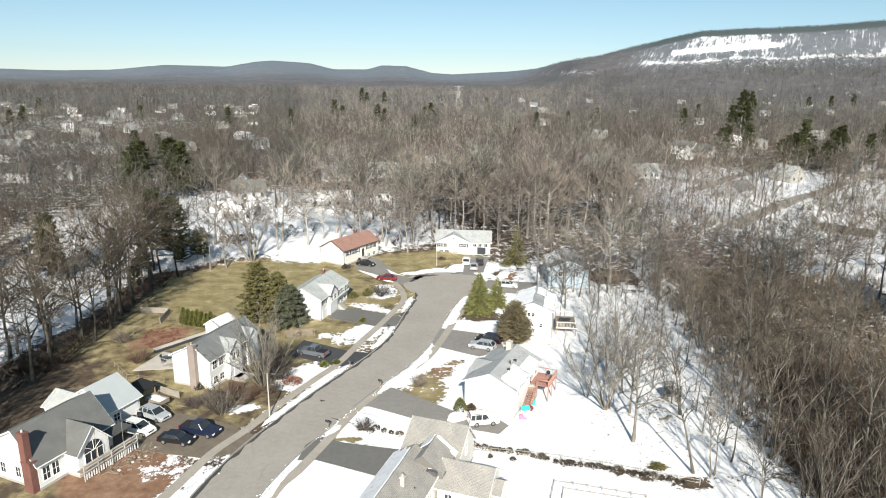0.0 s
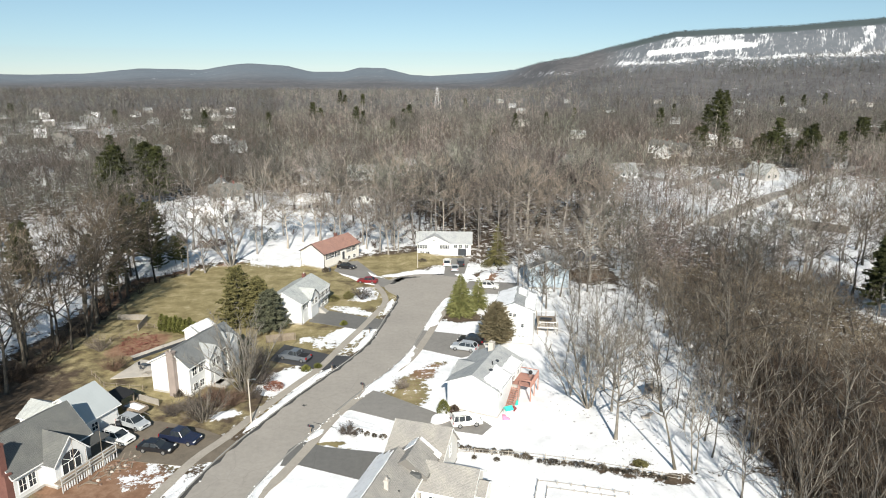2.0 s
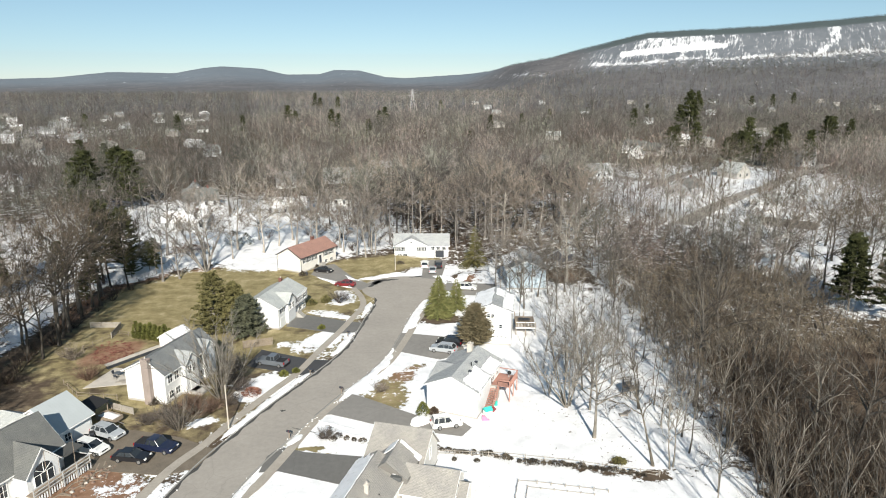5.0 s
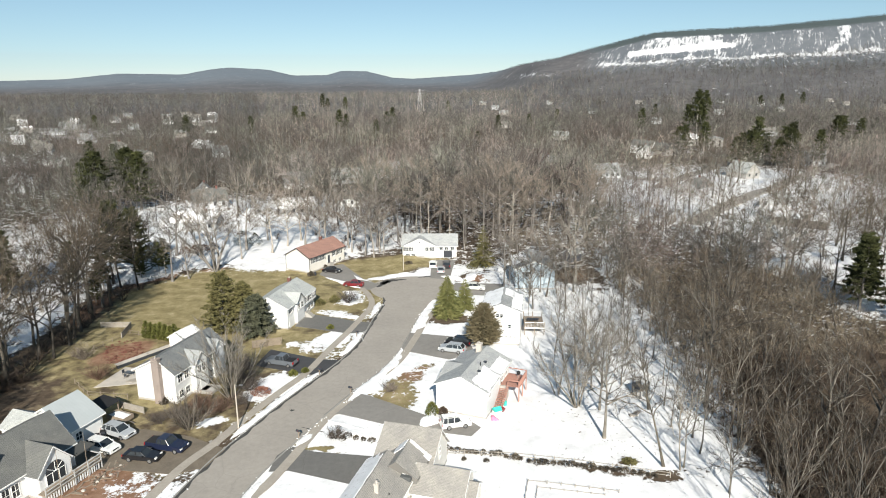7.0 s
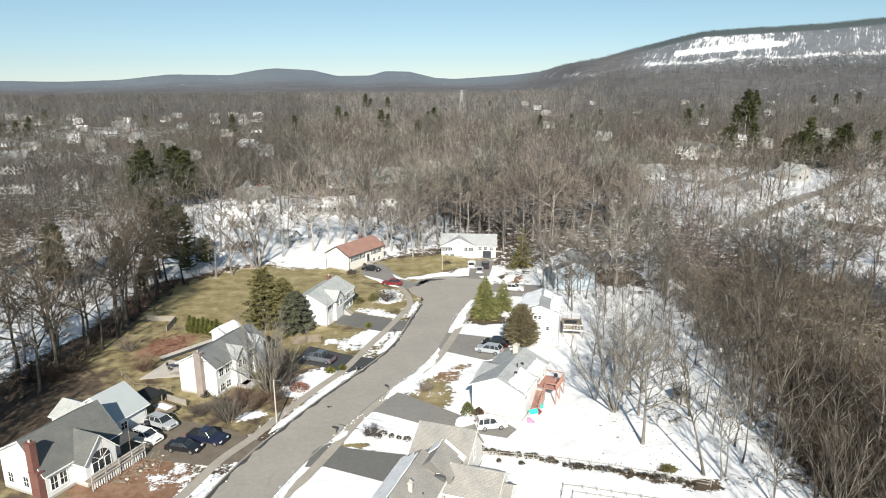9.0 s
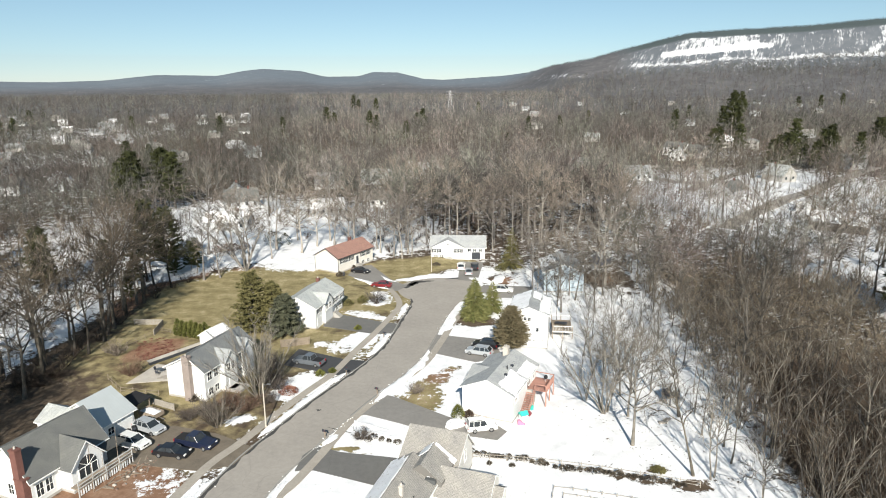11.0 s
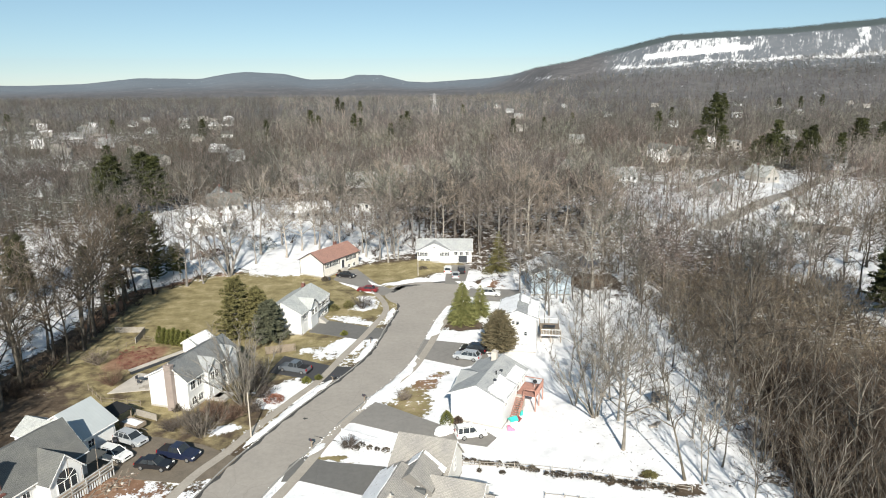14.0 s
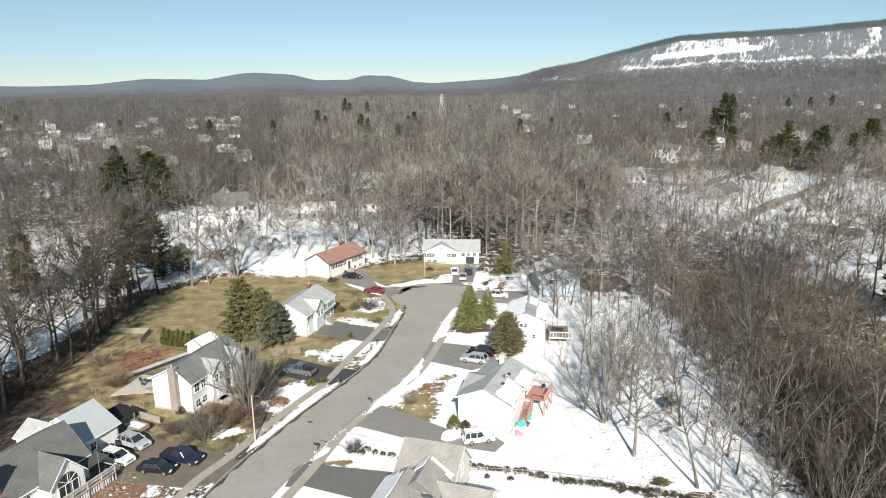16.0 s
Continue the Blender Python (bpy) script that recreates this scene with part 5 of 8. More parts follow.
joined("woodland", scatter(_rng, 1850, 2300, 0.1, 0.95, 17, lambda x, y: math.hypot(x, y) < 2230), [sketch_tree(150 + k, 16, 7, 3, 0.5, 0.42, 0.15, 0.9) for k in range(4)], 0.7, 1.1, _rng, M_WOODS, "leafless woods on the mountain's slope")
joined("woodland", skyline(_rng, 8, 42, 2600, 0.985, 1.0), [sketch_tree(155 + k, 15, 7, 2, 0.8, 0.6, 0.05, 0.9) for k in range(4)], 0.25, 0.45, _rng, M_RIM, "dark trees along the mountain's rim")
FIRS = []
for k in range(3):
    (tv, tf), (cv, cf) = conifer_mesh(170 + k, 17, 4.5, 7, 7, strands=2, wild=0.25)
    FIRS.append((cv, [tuple(f) for f in cf]))
joined("evergreen_wood", [(r * math.sin(radians(a)), r * math.cos(radians(a))) for a, r in ((_rng.uniform(25.5, 42), _rng.gauss(1950, 50)) for _ in range(260))] + [(_rng.gauss(-560, 40), _rng.gauss(900, 60)) for _ in range(40)], FIRS, 0.7, 1.2, _rng, M_PINE, "dark evergreen woods on the far slopes")

DENSE = []
for k, (h, s, c) in enumerate(((20, 0.58, 0.28), (23, 0.52, 0.34), (18, 0.66, 0.24), (21, 0.6, 0.32), (14, 0.6, 0.08))):
    (tv, tf), (cv, cf) = dome_tree_mesh(160 + k, h=h, limbs=11, branches=8, twigs=10, wide=0.5 * s, clear=c + 0.08, tw=0.085, sides=4, cone=False)
    DENSE.append((tv + cv, tri_faces(tf) + [tuple(i + len(tv) for i in f) for f in cf]))
joined("woodland", [p for p in BACK if p[1] >= 195] + [p for p in LEFT_FAR if _rng.random() < 0.22], DENSE[:4], 0.85, 1.2, _rng, M_WOODS, LABEL_WOODS)
joined("woodland", [p for p in RIGHT_FAR if _rng.random() < 0.55], DENSE[2:], 0.6, 0.9, _rng, M_WOODS, LABEL_WOODS)

# undergrowth of the woods
SHRUBS = [shrub_mesh(200 + k, 2.2 + 0.5 * (k % 3), 1.7, 14, 5, 0.06) for k in range(5)]


def brushy(x, y):
    if x > np.interp(y, WILD_Y, WILD_X) and y < 170:
        return (x < 70 + 9 * math.sin(y / 17) + 16 * step(88, 112, y) or _rng.random() < (0.55 if y < 112 else 0.12)) and (y < 104 or _rng.random() < 0.6)
    ex = np.interp(y, EDGE_Y, EDGE_X)
    return (-4.5 < x - ex < 2.5 and _rng.random() < 0.8 or x < ex - 4.5 and _rng.random() < 0.09) and y < 160 or (y > 176 and not clear_of_trees(x, y) and _rng.random() < 0.5)


UNDER = scatter(_rng, 44, 150, 0.3, 0.95, 1.5, lambda x, y: x > np.interp(y, WILD_Y, WILD_X) and brushy(x, y)) + scatter(_rng, 44, 76, 0.45, 0.9, 1.35, lambda x, y: x > np.interp(y, WILD_Y, WILD_X) + 2)
joined("undergrowth", [p for p in UNDER if p[1] < 98] + scatter(_rng, 52, 240, -0.9, 0.9, 2.8, lambda x, y: x < 30 and brushy(x, y)), SHRUBS, 0.6, 1.5, _rng, M_BRUSH_WILD, "dense dry brown brush under the trees")
joined("undergrowth", [p for p in UNDER if p[1] >= 98] + scatter(_rng, 52, 240, -0.9, 0.9, 2.8, lambda x, y: x > 30 and y > 150 and brushy(x, y)), SHRUBS, 0.6, 1.5, _rng, M_BRUSH_PALE, "pale pinkish-brown brush at the thicket's far side")

# evergreens
sp = conifer("spruce_tree", 301, "dense green spruce standing on a snowy lawn", M_NEEDLE, "spruces by the street", h=8.6, r=3.3, levels=34, per=34, strands=8, bare=0.03)
sp.matrix_basis = pose(8.8, 124.6, 0)
sp = conifer("spruce_tree", 302, "smaller green spruce beside a taller one", M_NEEDLE, "spruces by the street", h=6.8, r=2.5, levels=24, per=26, strands=7, bare=0.05)
sp.matrix_basis = pose(12.7, 127.6, 0)
ev = thing("evergreen_tree", "broad bronze-green evergreen beside a white house", "tree", pose(14.3, 108.9, 0))
raw("crown", *conifer_mesh(303, 7.6, 3.1, 48, 46, expo=0.5, droop=-0.6, bare=0.02, wild=0.18, strands=9)[1], M_YEW, ev)
bm = bmesh.new()
rod(bm, (0, 0, -0.2), (0, 0, 5), 0.22, 0.08)
part("trunk", bm, M_BARK, ev)
for k, (x, y, h, r, n) in enumerate(((-34.6, 119.0, 12.0, 4.2, 9500), (-28.0, 116.6, 8.0, 3.4, 6000), (-30.8, 119.5, 9.5, 3.4, 5000))):
    ev = thing("evergreen_tree", "full green pine close behind a house", "tree", pose(x, y, 0, 0, 0, 70 * k), "evergreens behind the houses")
    t, c = pine_mesh(310 + k, h, r, limbs=150, clumps=6, blades=9, low=0.03, size=0.78)
    raw("trunk", *t, M_BARK, ev)
    raw("crown", *c, M_PINE_GREY if k == 1 else M_HEDGE_DARK, ev)
PINES = [pine(330 + k, "tall dark green pine rising out of bare woods", "pines among the woods", h=h, r=r, limbs=72, clumps=6, blades=12, low=l, size=1.15) for k, (h, r, l) in enumerate(((18, 4.6, 0.16), (21, 4.8, 0.2), (16, 4.8, 0.12)))]
FAR_PINES = [pine(340 + k, "small dark pine far off among bare woods", "far pines", h=h, r=r, limbs=34, clumps=5, blades=9, low=l, size=1.8) for k, (h, r, l) in enumerate(((18, 4.4, 0.2), (20, 4.6, 0.25), (16, 4.8, 0.15)))]
PINE_PLACES_A = ((-73, 165, 1.1), (-70, 150, 0.5), (-75, 146, 0.6), (-62, 164, 0.5), (-67, 139, 0.4), (-92, 150, 0.9), (-88, 143, 0.8), (-64, 157.5, 0.5), (-67, 162.5, 1.0), (-59, 160, 0.45), (94, 120, 0.85), (98, 114, 0.9), (99, 127, 0.9), (-110, 150, 0.8), (-118, 158, 0.9))
PINE_PLACES_B = ((-156, 346, 0.85), (-149, 357, 0.8), (-172, 560, 0.95), (-94.8, 640, 1.1), (-88, 644, 1.0), (-50, 590, 0.98), (-44.8, 600, 0.9), (-3.7, 650, 1.2), (-9.3, 660, 1.0), (-15.7, 500, 0.82), (52.4, 430, 0.62), (-107, 1000, 1.2), (-100, 1005, 1.1), (-73.8, 1000, 1.15), (240.5, 520, 1.75), (246, 526, 1.5), (209.8, 560, 1.1), (85.7, 560, 0.9), (120.2, 600, 0.9), (-119.6, 560, 0.8), (200.4, 420, 1.15))
PINE_PLACES_C = ((174.8, 400, 1.1), (180, 404, 0.95), (181.8, 330, 1.15), (186.5, 333, 1.0), (178, 335, 0.95), (207.4, 335, 1.2), (212, 338, 1.05), (220, 330, 1.05), (203, 339, 0.9), (-338, 519, 1.0), (-330, 524, 1.05), (-320, 522, 0.9), (398, 838, 1.4), (404, 846, 1.3), (388, 830, 1.2), (428, 925, 1.5), (440, 930, 1.4), (-345, 566, 0.95), (-270, 620, 0.9), (170, 700, 0.9), (300, 760, 1.0), (-420, 720, 1.0), (70, 900, 1.0), (560, 1000, 1.2), (600, 1010, 1.2), (640, 1020, 1.1), (204, 362, 1.15), (211, 366, 1.0), (198, 368, 0.95), (221, 364, 1.0), (290, 420, 1.2), (297, 424, 1.1), (305, 418, 1.0), (233, 520, 1.2))
for x, y, s in PINE_PLACES_A:
    plant(PINES, x, y, s * 0.97, s * 1.03)
for x, y, s in PINE_PLACES_B + PINE_PLACES_C:
    plant(FAR_PINES, x, y, s * 0.97, s * 1.03)
for x, y, s, w in ((-106, 235, 1.42, 1.12), (-112, 240, 1.15, 1.1), (-101, 250, 1.42, 1.0), (-96, 247, 1.2, 1.1)):
    tall = plant(PINES, x, y, s, s)
    tall.scale = (w * s, w * s, s)
for pool in (BIG, MID, BIG_DARK, YARD, THICKET, PINES, FAR_PINES):      # shapes that no place took
    for ob in pool:
        if ob.name not in used:
            for o in (*ob.children, ob):
                bpy.data.objects.remove(o)
sp = conifer("fir_tree", 350, "olive-green fir in front of the woods", M_HEDGE_DARK, h=10.8, r=3.0, levels=34, per=20, strands=6, bare=0.06, wild=0.3)
sp.matrix_basis = pose(20.9, 160.5, 0)
hedge0 = None
for k in range(9):
    hb = thing("arborvitae", "yellow-green arborvitae bush in a hedge row", "hedge", pose(-48.6 + 0.98 * k, 117.4 - 0.36 * k, 0, 0, 0, 50 * k), "arborvitae hedge")
    raw("crown", *leafy_mesh(360 + k, 3.3 - 0.25 * (k % 3) + (-0.5 if k > 6 else 0), 0.85, 0.85, 900, 0.34, 0.45), M_HEDGE, hb)
# low twiggy clumps stand in for flat red mulch
joined("bramble_patch", [(-50.2 + 3.6 * a * math.cos(b) - 1.5 * a * math.sin(b), 110.6 + 5.8 * a * math.sin(b)) for a, b in ((_rng.random() ** 0.6, _rng.uniform(0, 6.28)) for _ in range(150))],
       [shrub_mesh(420 + k, 0.35, 0.9, 16, 8, 0.05) for k in range(4)], 0.7, 1.3, _rng, M_MULCH, "low red-brown twigs standing in for a mulch bed beside the patio")
# bare trees and bushes in the gardens
gt = bare_tree(370, "many-stemmed leafless garden tree", "garden trees", shape=clump_mesh, h=14.5, stems=20, branches=13, twigs=8, splay=0.95, r=0.11, tw=0.036, low=0.2, twig=M_TWIG_GREY, bark=M_BARK_YARD)
gt.matrix_basis = pose(-26.9, 91.4, 0, 0, 3, 0)
gt = bare_tree(371, "low spreading leafless garden tree with tangled twigs", "garden trees", shape=clump_mesh, h=7.0, stems=14, branches=14, twigs=9, splay=1.25, r=0.08, tw=0.034, low=0.12, twig=M_BRUSH_GREY, bark=M_BARK_DARK)
gt.matrix_basis = pose(-30.6, 82.4, 0, 0, 0, 80)
for k, (x, y, h, r) in enumerate(((-31.2, 83.2, 3.0, 3.4), (-29.0, 86.6, 3.0, 3.0), (-33.6, 86.0, 2.2, 2.4), (-24.6, 93.6, 2.6, 2.8), (-12.0, 134.2, 3.4, 2.6), (-26.2, 96.6, 3.4, 3.0), (-27.4, 87.2, 2.6, 2.8), (-31.0, 89.2, 2.4, 2.4), (-26.6, 101.2, 3.2, 2.6), (-35.4, 84.4, 2.0, 2.2), (-25.0, 89.4, 2.2, 2.6), (-10.0, 78.3, 1.8, 1.6), (-2.8, 91.5, 1.8, 2.0), (-50, 99.5, 3.6, 2.6), (-56, 108, 3.0, 2.4), (-64.5, 98, 2.6, 3.0), (-62, 99.4, 2.2, 2.6), (-66.4, 96, 2.4, 2.8), (-62.8, 96.2, 1.8, 2.2))):
    sb = thing("shrub", "large leafless shrub of thin grey twigs", "shrub", pose(x, y, 0, 0, 0, 40 * k), "bare garden shrubs")
    raw("crown", *shrub_mesh(380 + k, h, r, 60, 14, 0.034), M_BRUSH if k in (1, 6, 7, 13) else M_BRUSH_GREY if k < 11 else M_BRUSH_WILD if k > 14 else M_TWIG, sb)

# ---- houses ----


def roof_slab(name, p00, p10, p11, p01, thick, material, parent, label=""):
    """A sloping roof plane: lower edge p00-p10, upper edge p01-p11; courses run along the lower edge."""
    bm = bmesh.new()
    a, b, c, d = [Vector(p) for p in (p00, p10, p11, p01)]
    vs = extrude(bm, [a, b, c, d], (0, 0, -thick))
    uv = bm.loops.layers.uv.new("UVMap")
    ex = (b - a).normalized()
    ey = ((d - a) - (d - a).dot(ex) * ex).normalized()
    for f in bm.faces:
        for lp in f.loops:
            q = lp.vert.co - a
            lp[uv].uv = (q.dot(ex), q.dot(ey))
    return part(name, bm, material, parent, label)


def wall_frame(face, L, W):
    """Origin, along and outward axes of one side of a house body."""
    return {"front": (Vector((0, 0, 0)), Vector((1, 0, 0)), Vector((0, -1, 0))), "back": (Vector((L, W, 0)), Vector((-1, 0, 0)), Vector((0, 1, 0))),
            "near": (Vector((0, W, 0)), Vector((0, -1, 0)), Vector((-1, 0, 0))), "far": (Vector((L, 0, 0)), Vector((0, 1, 0)), Vector((1, 0, 0)))}[face]


def on_wall(fr, a, b, z0, z1, d0, d1, bm):
    o, u, n = fr
    vs = [bm.verts.new(o + u * s + n * d + Vector((0, 0, z))) for s in (a, b) for d in (d0, d1) for z in (z0, z1)]
    for f in ((0, 1, 3, 2), (4, 6, 7, 5), (0, 4, 5, 1), (2, 3, 7, 6), (0, 2, 6, 4), (1, 5, 7, 3)):
        bm.faces.new([vs[i] for i in f])


def ring_frame(name, fr, a, z, w, h, t, material, parent, label=""):
    """One connected rectangular frame on a wall."""
    o, u, n = fr
    bm = bmesh.new()
    loops = []
    for d in (-0.02, 0.06):
        for g in (t, 0.0):
            loops.append([bm.verts.new(o + u * s + n * d + Vector((0, 0, zz))) for s, zz in ((a - g, z - g), (a + w + g, z - g), (a + w + g, z + h + g), (a - g, z + h + g))])
    for i in range(4):
        j = (i + 1) % 4
        for p, q in ((0, 2), (2, 3), (3, 1), (1, 0)):
            bm.faces.new((loops[p][i], loops[p][j], loops[q][j], loops[q][i]))
    return part(name, bm, material, parent, label)


def window(house, fr, a, z, w, h, trim=None, shutters=None, cols=2):
    """A window: proud frame with sill, recessed pane, muntins, and shutters where there are any."""
    t = 0.09
    wd = ring_frame("window", fr, a, z, w, h, t, trim or M_TRIM, house, "double-hung window with white frame")
    for c in range(1, cols):
        bm = bmesh.new()
        on_wall(fr, a + w * c / cols - 0.03, a + w * c / cols + 0.03, z, z + h, 0.0, 0.04, bm)
        part("muntin", bm, trim or M_TRIM, wd)
    bm = bmesh.new()
    on_wall(fr, a, a + w, z + h / 2 - 0.025, z + h / 2 + 0.025, 0.0, 0.035, bm)
    part("meeting_rail", bm, trim or M_TRIM, wd)
    bm = bmesh.new()
    on_wall(fr, a, a + w, z, z + h, -0.05, 0.015, bm)
    part("pane", bm, M_GLASS, wd)
    bm = bmesh.new()
    on_wall(fr, a - t - 0.04, a + w + t + 0.04, z - t - 0.05, z - t, -0.02, 0.1, bm)
    part("sill", bm, trim or M_TRIM, wd)
    if shutters:
        for s in (a - t - 0.36, a + w + t + 0.02):
            bm = bmesh.new()
            on_wall(fr, s, s + 0.34, z - 0.05, z + h + 0.05, -0.01, 0.05, bm)
            part("shutter", bm, shutters, wd)
    return wd


def door(house, fr, a, w=0.95, h=2.05, z=0.15, material=None, label="panelled front door"):
    bm = bmesh.new()
    on_wall(fr, a, a + w, z, z + h, -0.02, 0.045, bm)
    d = part("door", bm, material or M_DOOR_RED, house, label)
    ring_frame("door_frame", fr, a, z, w, h, 0.12, M_TRIM, d)
    bm = bmesh.new()
    o, u, n = fr
    p = o + u * (a + w - 0.12) + n * 0.05 + Vector((0, 0, z + 1.0))
    rod(bm, p, p + n * 0.06, 0.035)
    part("door_handle", bm, M_METAL, d)
    bm = bmesh.new()
    on_wall(fr, a - 0.3, a + w + 0.3, -0.05, z, 0.0, 1.0, bm)
    part("doorstep", bm, M_FOUND, d)
    return d


def garage_door(house, fr, a, w=2.6, h=2.15, material=None):
    bm = bmesh.new()
    on_wall(fr, a, a + w, 0.1, 0.1 + h, -0.03, 0.03, bm)
    g = part("garage_door", bm, material or M_TRIM, house, "sectional garage door")
    for r in range(4):
        bm = bmesh.new()
        on_wall(fr, a + 0.01, a + w - 0.01, 0.1 + r * h / 4 + 0.012, 0.1 + (r + 1) * h / 4 - 0.012, -0.02, 0.05, bm)
        part("panel", bm, material or M_TRIM, g)
    ring_frame("door_frame", fr, a, 0.1, w, h, 0.12, M_TRIM, g)
    return g


def body(house, L, W, ef, eb, rz, rf, siding, at=(0, 0), roof=None, over=0.35, thick=0.18, name="wall", rakes=True, base=-0.3, trim=None, turned=False, plain=True):
    """Walls with gable ends and a two-plane roof. rf: the ridge's distance from the front. turned: the ridge runs front to back."""
    x0, y0 = at
    sw = (lambda x, y, z: (x0 + y, y0 + x, z)) if turned else (lambda x, y, z: (x0 + x, y0 + y, z))
    bm = bmesh.new()
    extrude(bm, [sw(0, 0, base), sw(0, W, base), sw(0, W, eb), sw(0, rf, rz), sw(0, 0, ef)], Vector(sw(L, 0, 0)) - Vector(sw(0, 0, 0)))
    part(name, bm, siding, house)
    sf, sb = (rz - ef) / rf, (rz - eb) / (W - rf)
    t = thick
    up = t + 0.02
    r1 = roof_slab("roof", sw(-over, -over, ef - sf * over + up), sw(L + over, -over, ef - sf * over + up), sw(L + over, rf + 0.01, rz + up), sw(-over, rf + 0.01, rz + up), t, roof, house)
    r2 = roof_slab("roof", sw(L + over, W + over, eb - sb * over + up), sw(-over, W + over, eb - sb * over + up), sw(-over, rf, rz + up - 0.004), sw(L + over, rf, rz + up - 0.004), t, roof, house)
    for ya, za, yb, zb in ((-over, ef - sf * over, rf, rz), (W + over, eb - sb * over, rf, rz)):
        for xe in (-over - 0.03, L + over):
            bm = bmesh.new()
            a = [Vector(sw(xe, ya, za - 0.02)), Vector(sw(xe, yb, zb - 0.02)), Vector(sw(xe, yb, zb + up - 0.02)), Vector(sw(xe, ya, za + up - 0.02))]
            extrude(bm, a, Vector(sw(0.03, 0, 0)) - Vector(sw(0, 0, 0)))
            part("rake_trim", bm, trim or M_TRIM, house)
    for ye, ze in ((-over - 0.1, ef - sf * over), (W + over, eb - sb * over)):
        bm = bmesh.new()
        a, b = Vector(sw(-over, ye, ze)), Vector(sw(L + over, ye + 0.1, ze + 0.14))
        box(bm, min(a.x, b.x), max(a.x, b.x), min(a.y, b.y), max(a.y, b.y), ze + 0.02, ze + 0.14)
        part("gutter", bm, trim or M_TRIM, house)
    if not plain:
        return r1, r2
    bm = bmesh.new()
    a, b = Vector(sw(-0.02, -0.02, 0)), Vector(sw(L + 0.02, W + 0.02, 0))
    box(bm, a.x, b.x, a.y, b.y, -0.3, 0.32)
    part("foundation", bm, M_FOUND, house)
    return r1, r2


def roof_snow(roof, p, q, r, s, label="patch of melting snow on the roof", seed=0, thick=0.06):
    """Snow on a roof plane: a ragged sheet between four corners on that plane."""
    rng = random.Random(seed)
    P = [Vector(v) for v in (p, q, r, s)]
    n, out = 9, []
    for k in range(4):
        a, b = P[k], P[(k + 1) % 4]
        c = sum(P, Vector()) / 4
        for j in range(n):
            m = a.lerp(b, j / n)
            out.append(m.lerp(c, rng.uniform(0.0, 0.16)))
    nrm = (P[1] - P[0]).cross(P[3] - P[0]).normalized()
    if nrm.z < 0:
        nrm = -nrm
    bm = bmesh.new()
    extrude(bm, [v + nrm * 0.01 for v in out], nrm * thick)
    return part("snow", bm, M_SNOW, roof, label)


def chimney(house, x, y, w, d, z0, z1, material, label="brick chimney"):
    bm = bmesh.new()
    box(bm, x - w / 2, x + w / 2, y - d / 2, y + d / 2, z0, z1)
    box(bm, x - w / 2 - 0.06, x + w / 2 + 0.06, y - d / 2 - 0.06, y + d / 2 + 0.06, z1 - 0.22, z1 - 0.05)
    c = part("chimney", bm, material, house, label)
    bm = bmesh.new()
    rod(bm, (x, y, z1 - 0.05), (x, y, z1 + 0.28), 0.13, 0.11, 10)
    part("flue", bm, M_STONE, c)
    return c


def house_at(x, y, theta, label, right=False, name="house"):
    """Local x along the ridge, y from the front to the back. On the other side of the street it is turned about."""
    return thing(name, label, "house", pose(x, y, 0, 0, 0, (270 if right else 90) - theta))


def snow_on(roof, spec, side, xa, xb, fa, fb, seed=0, thick=0.06):
    """Snow on one roof plane of body(); f runs from 0 at the wall line to 1 at the ridge. spec: L, W, ef, eb, rz, rf, at, turned."""
    L, W, ef, eb, rz, rf, (x0, y0), turned = spec

    def at(x, f):
        y, z = (rf * f, ef + (rz - ef) * f) if side == "front" else (W - (W - rf) * f, eb + (rz - eb) * f)
        return (x0 + y, y0 + x, z + 0.2) if turned else (x0 + x, y0 + y, z + 0.2)
    return roof_snow(roof, at(xa, fa), at(xb, fa), at(xb, fb), at(xa, fb), seed=seed, thick=thick)


# cottage with the brick chimney, a cross gable with an arched window and a half-built porch
h = H1 = house_at(-46.0, 64.6, 23, "white house with grey shingle roof, brick chimney and half-built porch")
body(h, 10.2, 7.4, 3.5, 4.9, 7.0, 3.3, M_SIDING, roof=M_ROOF_DARK)
fr = wall_frame("front", 10.2, 7.4)
for a in (0.55, 1.75):
    window(h, fr, a, 1.0, 0.85, 1.6)
window(h, fr, 8.6, 1.0, 0.9, 1.4)
chimney(h, -0.42, 0.75, 0.8, 1.4, -0.3, 4.0, M_BRICK, "wide base of the red brick chimney")
chimney(h, -0.42, 1.0, 0.75, 0.95, 3.9, 7.6, M_BRICK, "red brick chimney")
fr = wall_frame("near", 10.2, 7.4)
window(h, fr, 1.0, 1.0, 0.8, 1.3)
window(h, fr, 3.6, 1.0, 0.8, 1.3)
body(h, 4.9, 4.4, 3.2, 3.2, 5.7, 2.2, M_SIDING, at=(3.6, -2.0), roof=M_ROOF_DARK, turned=True, name="gable_wing", over=0.3)
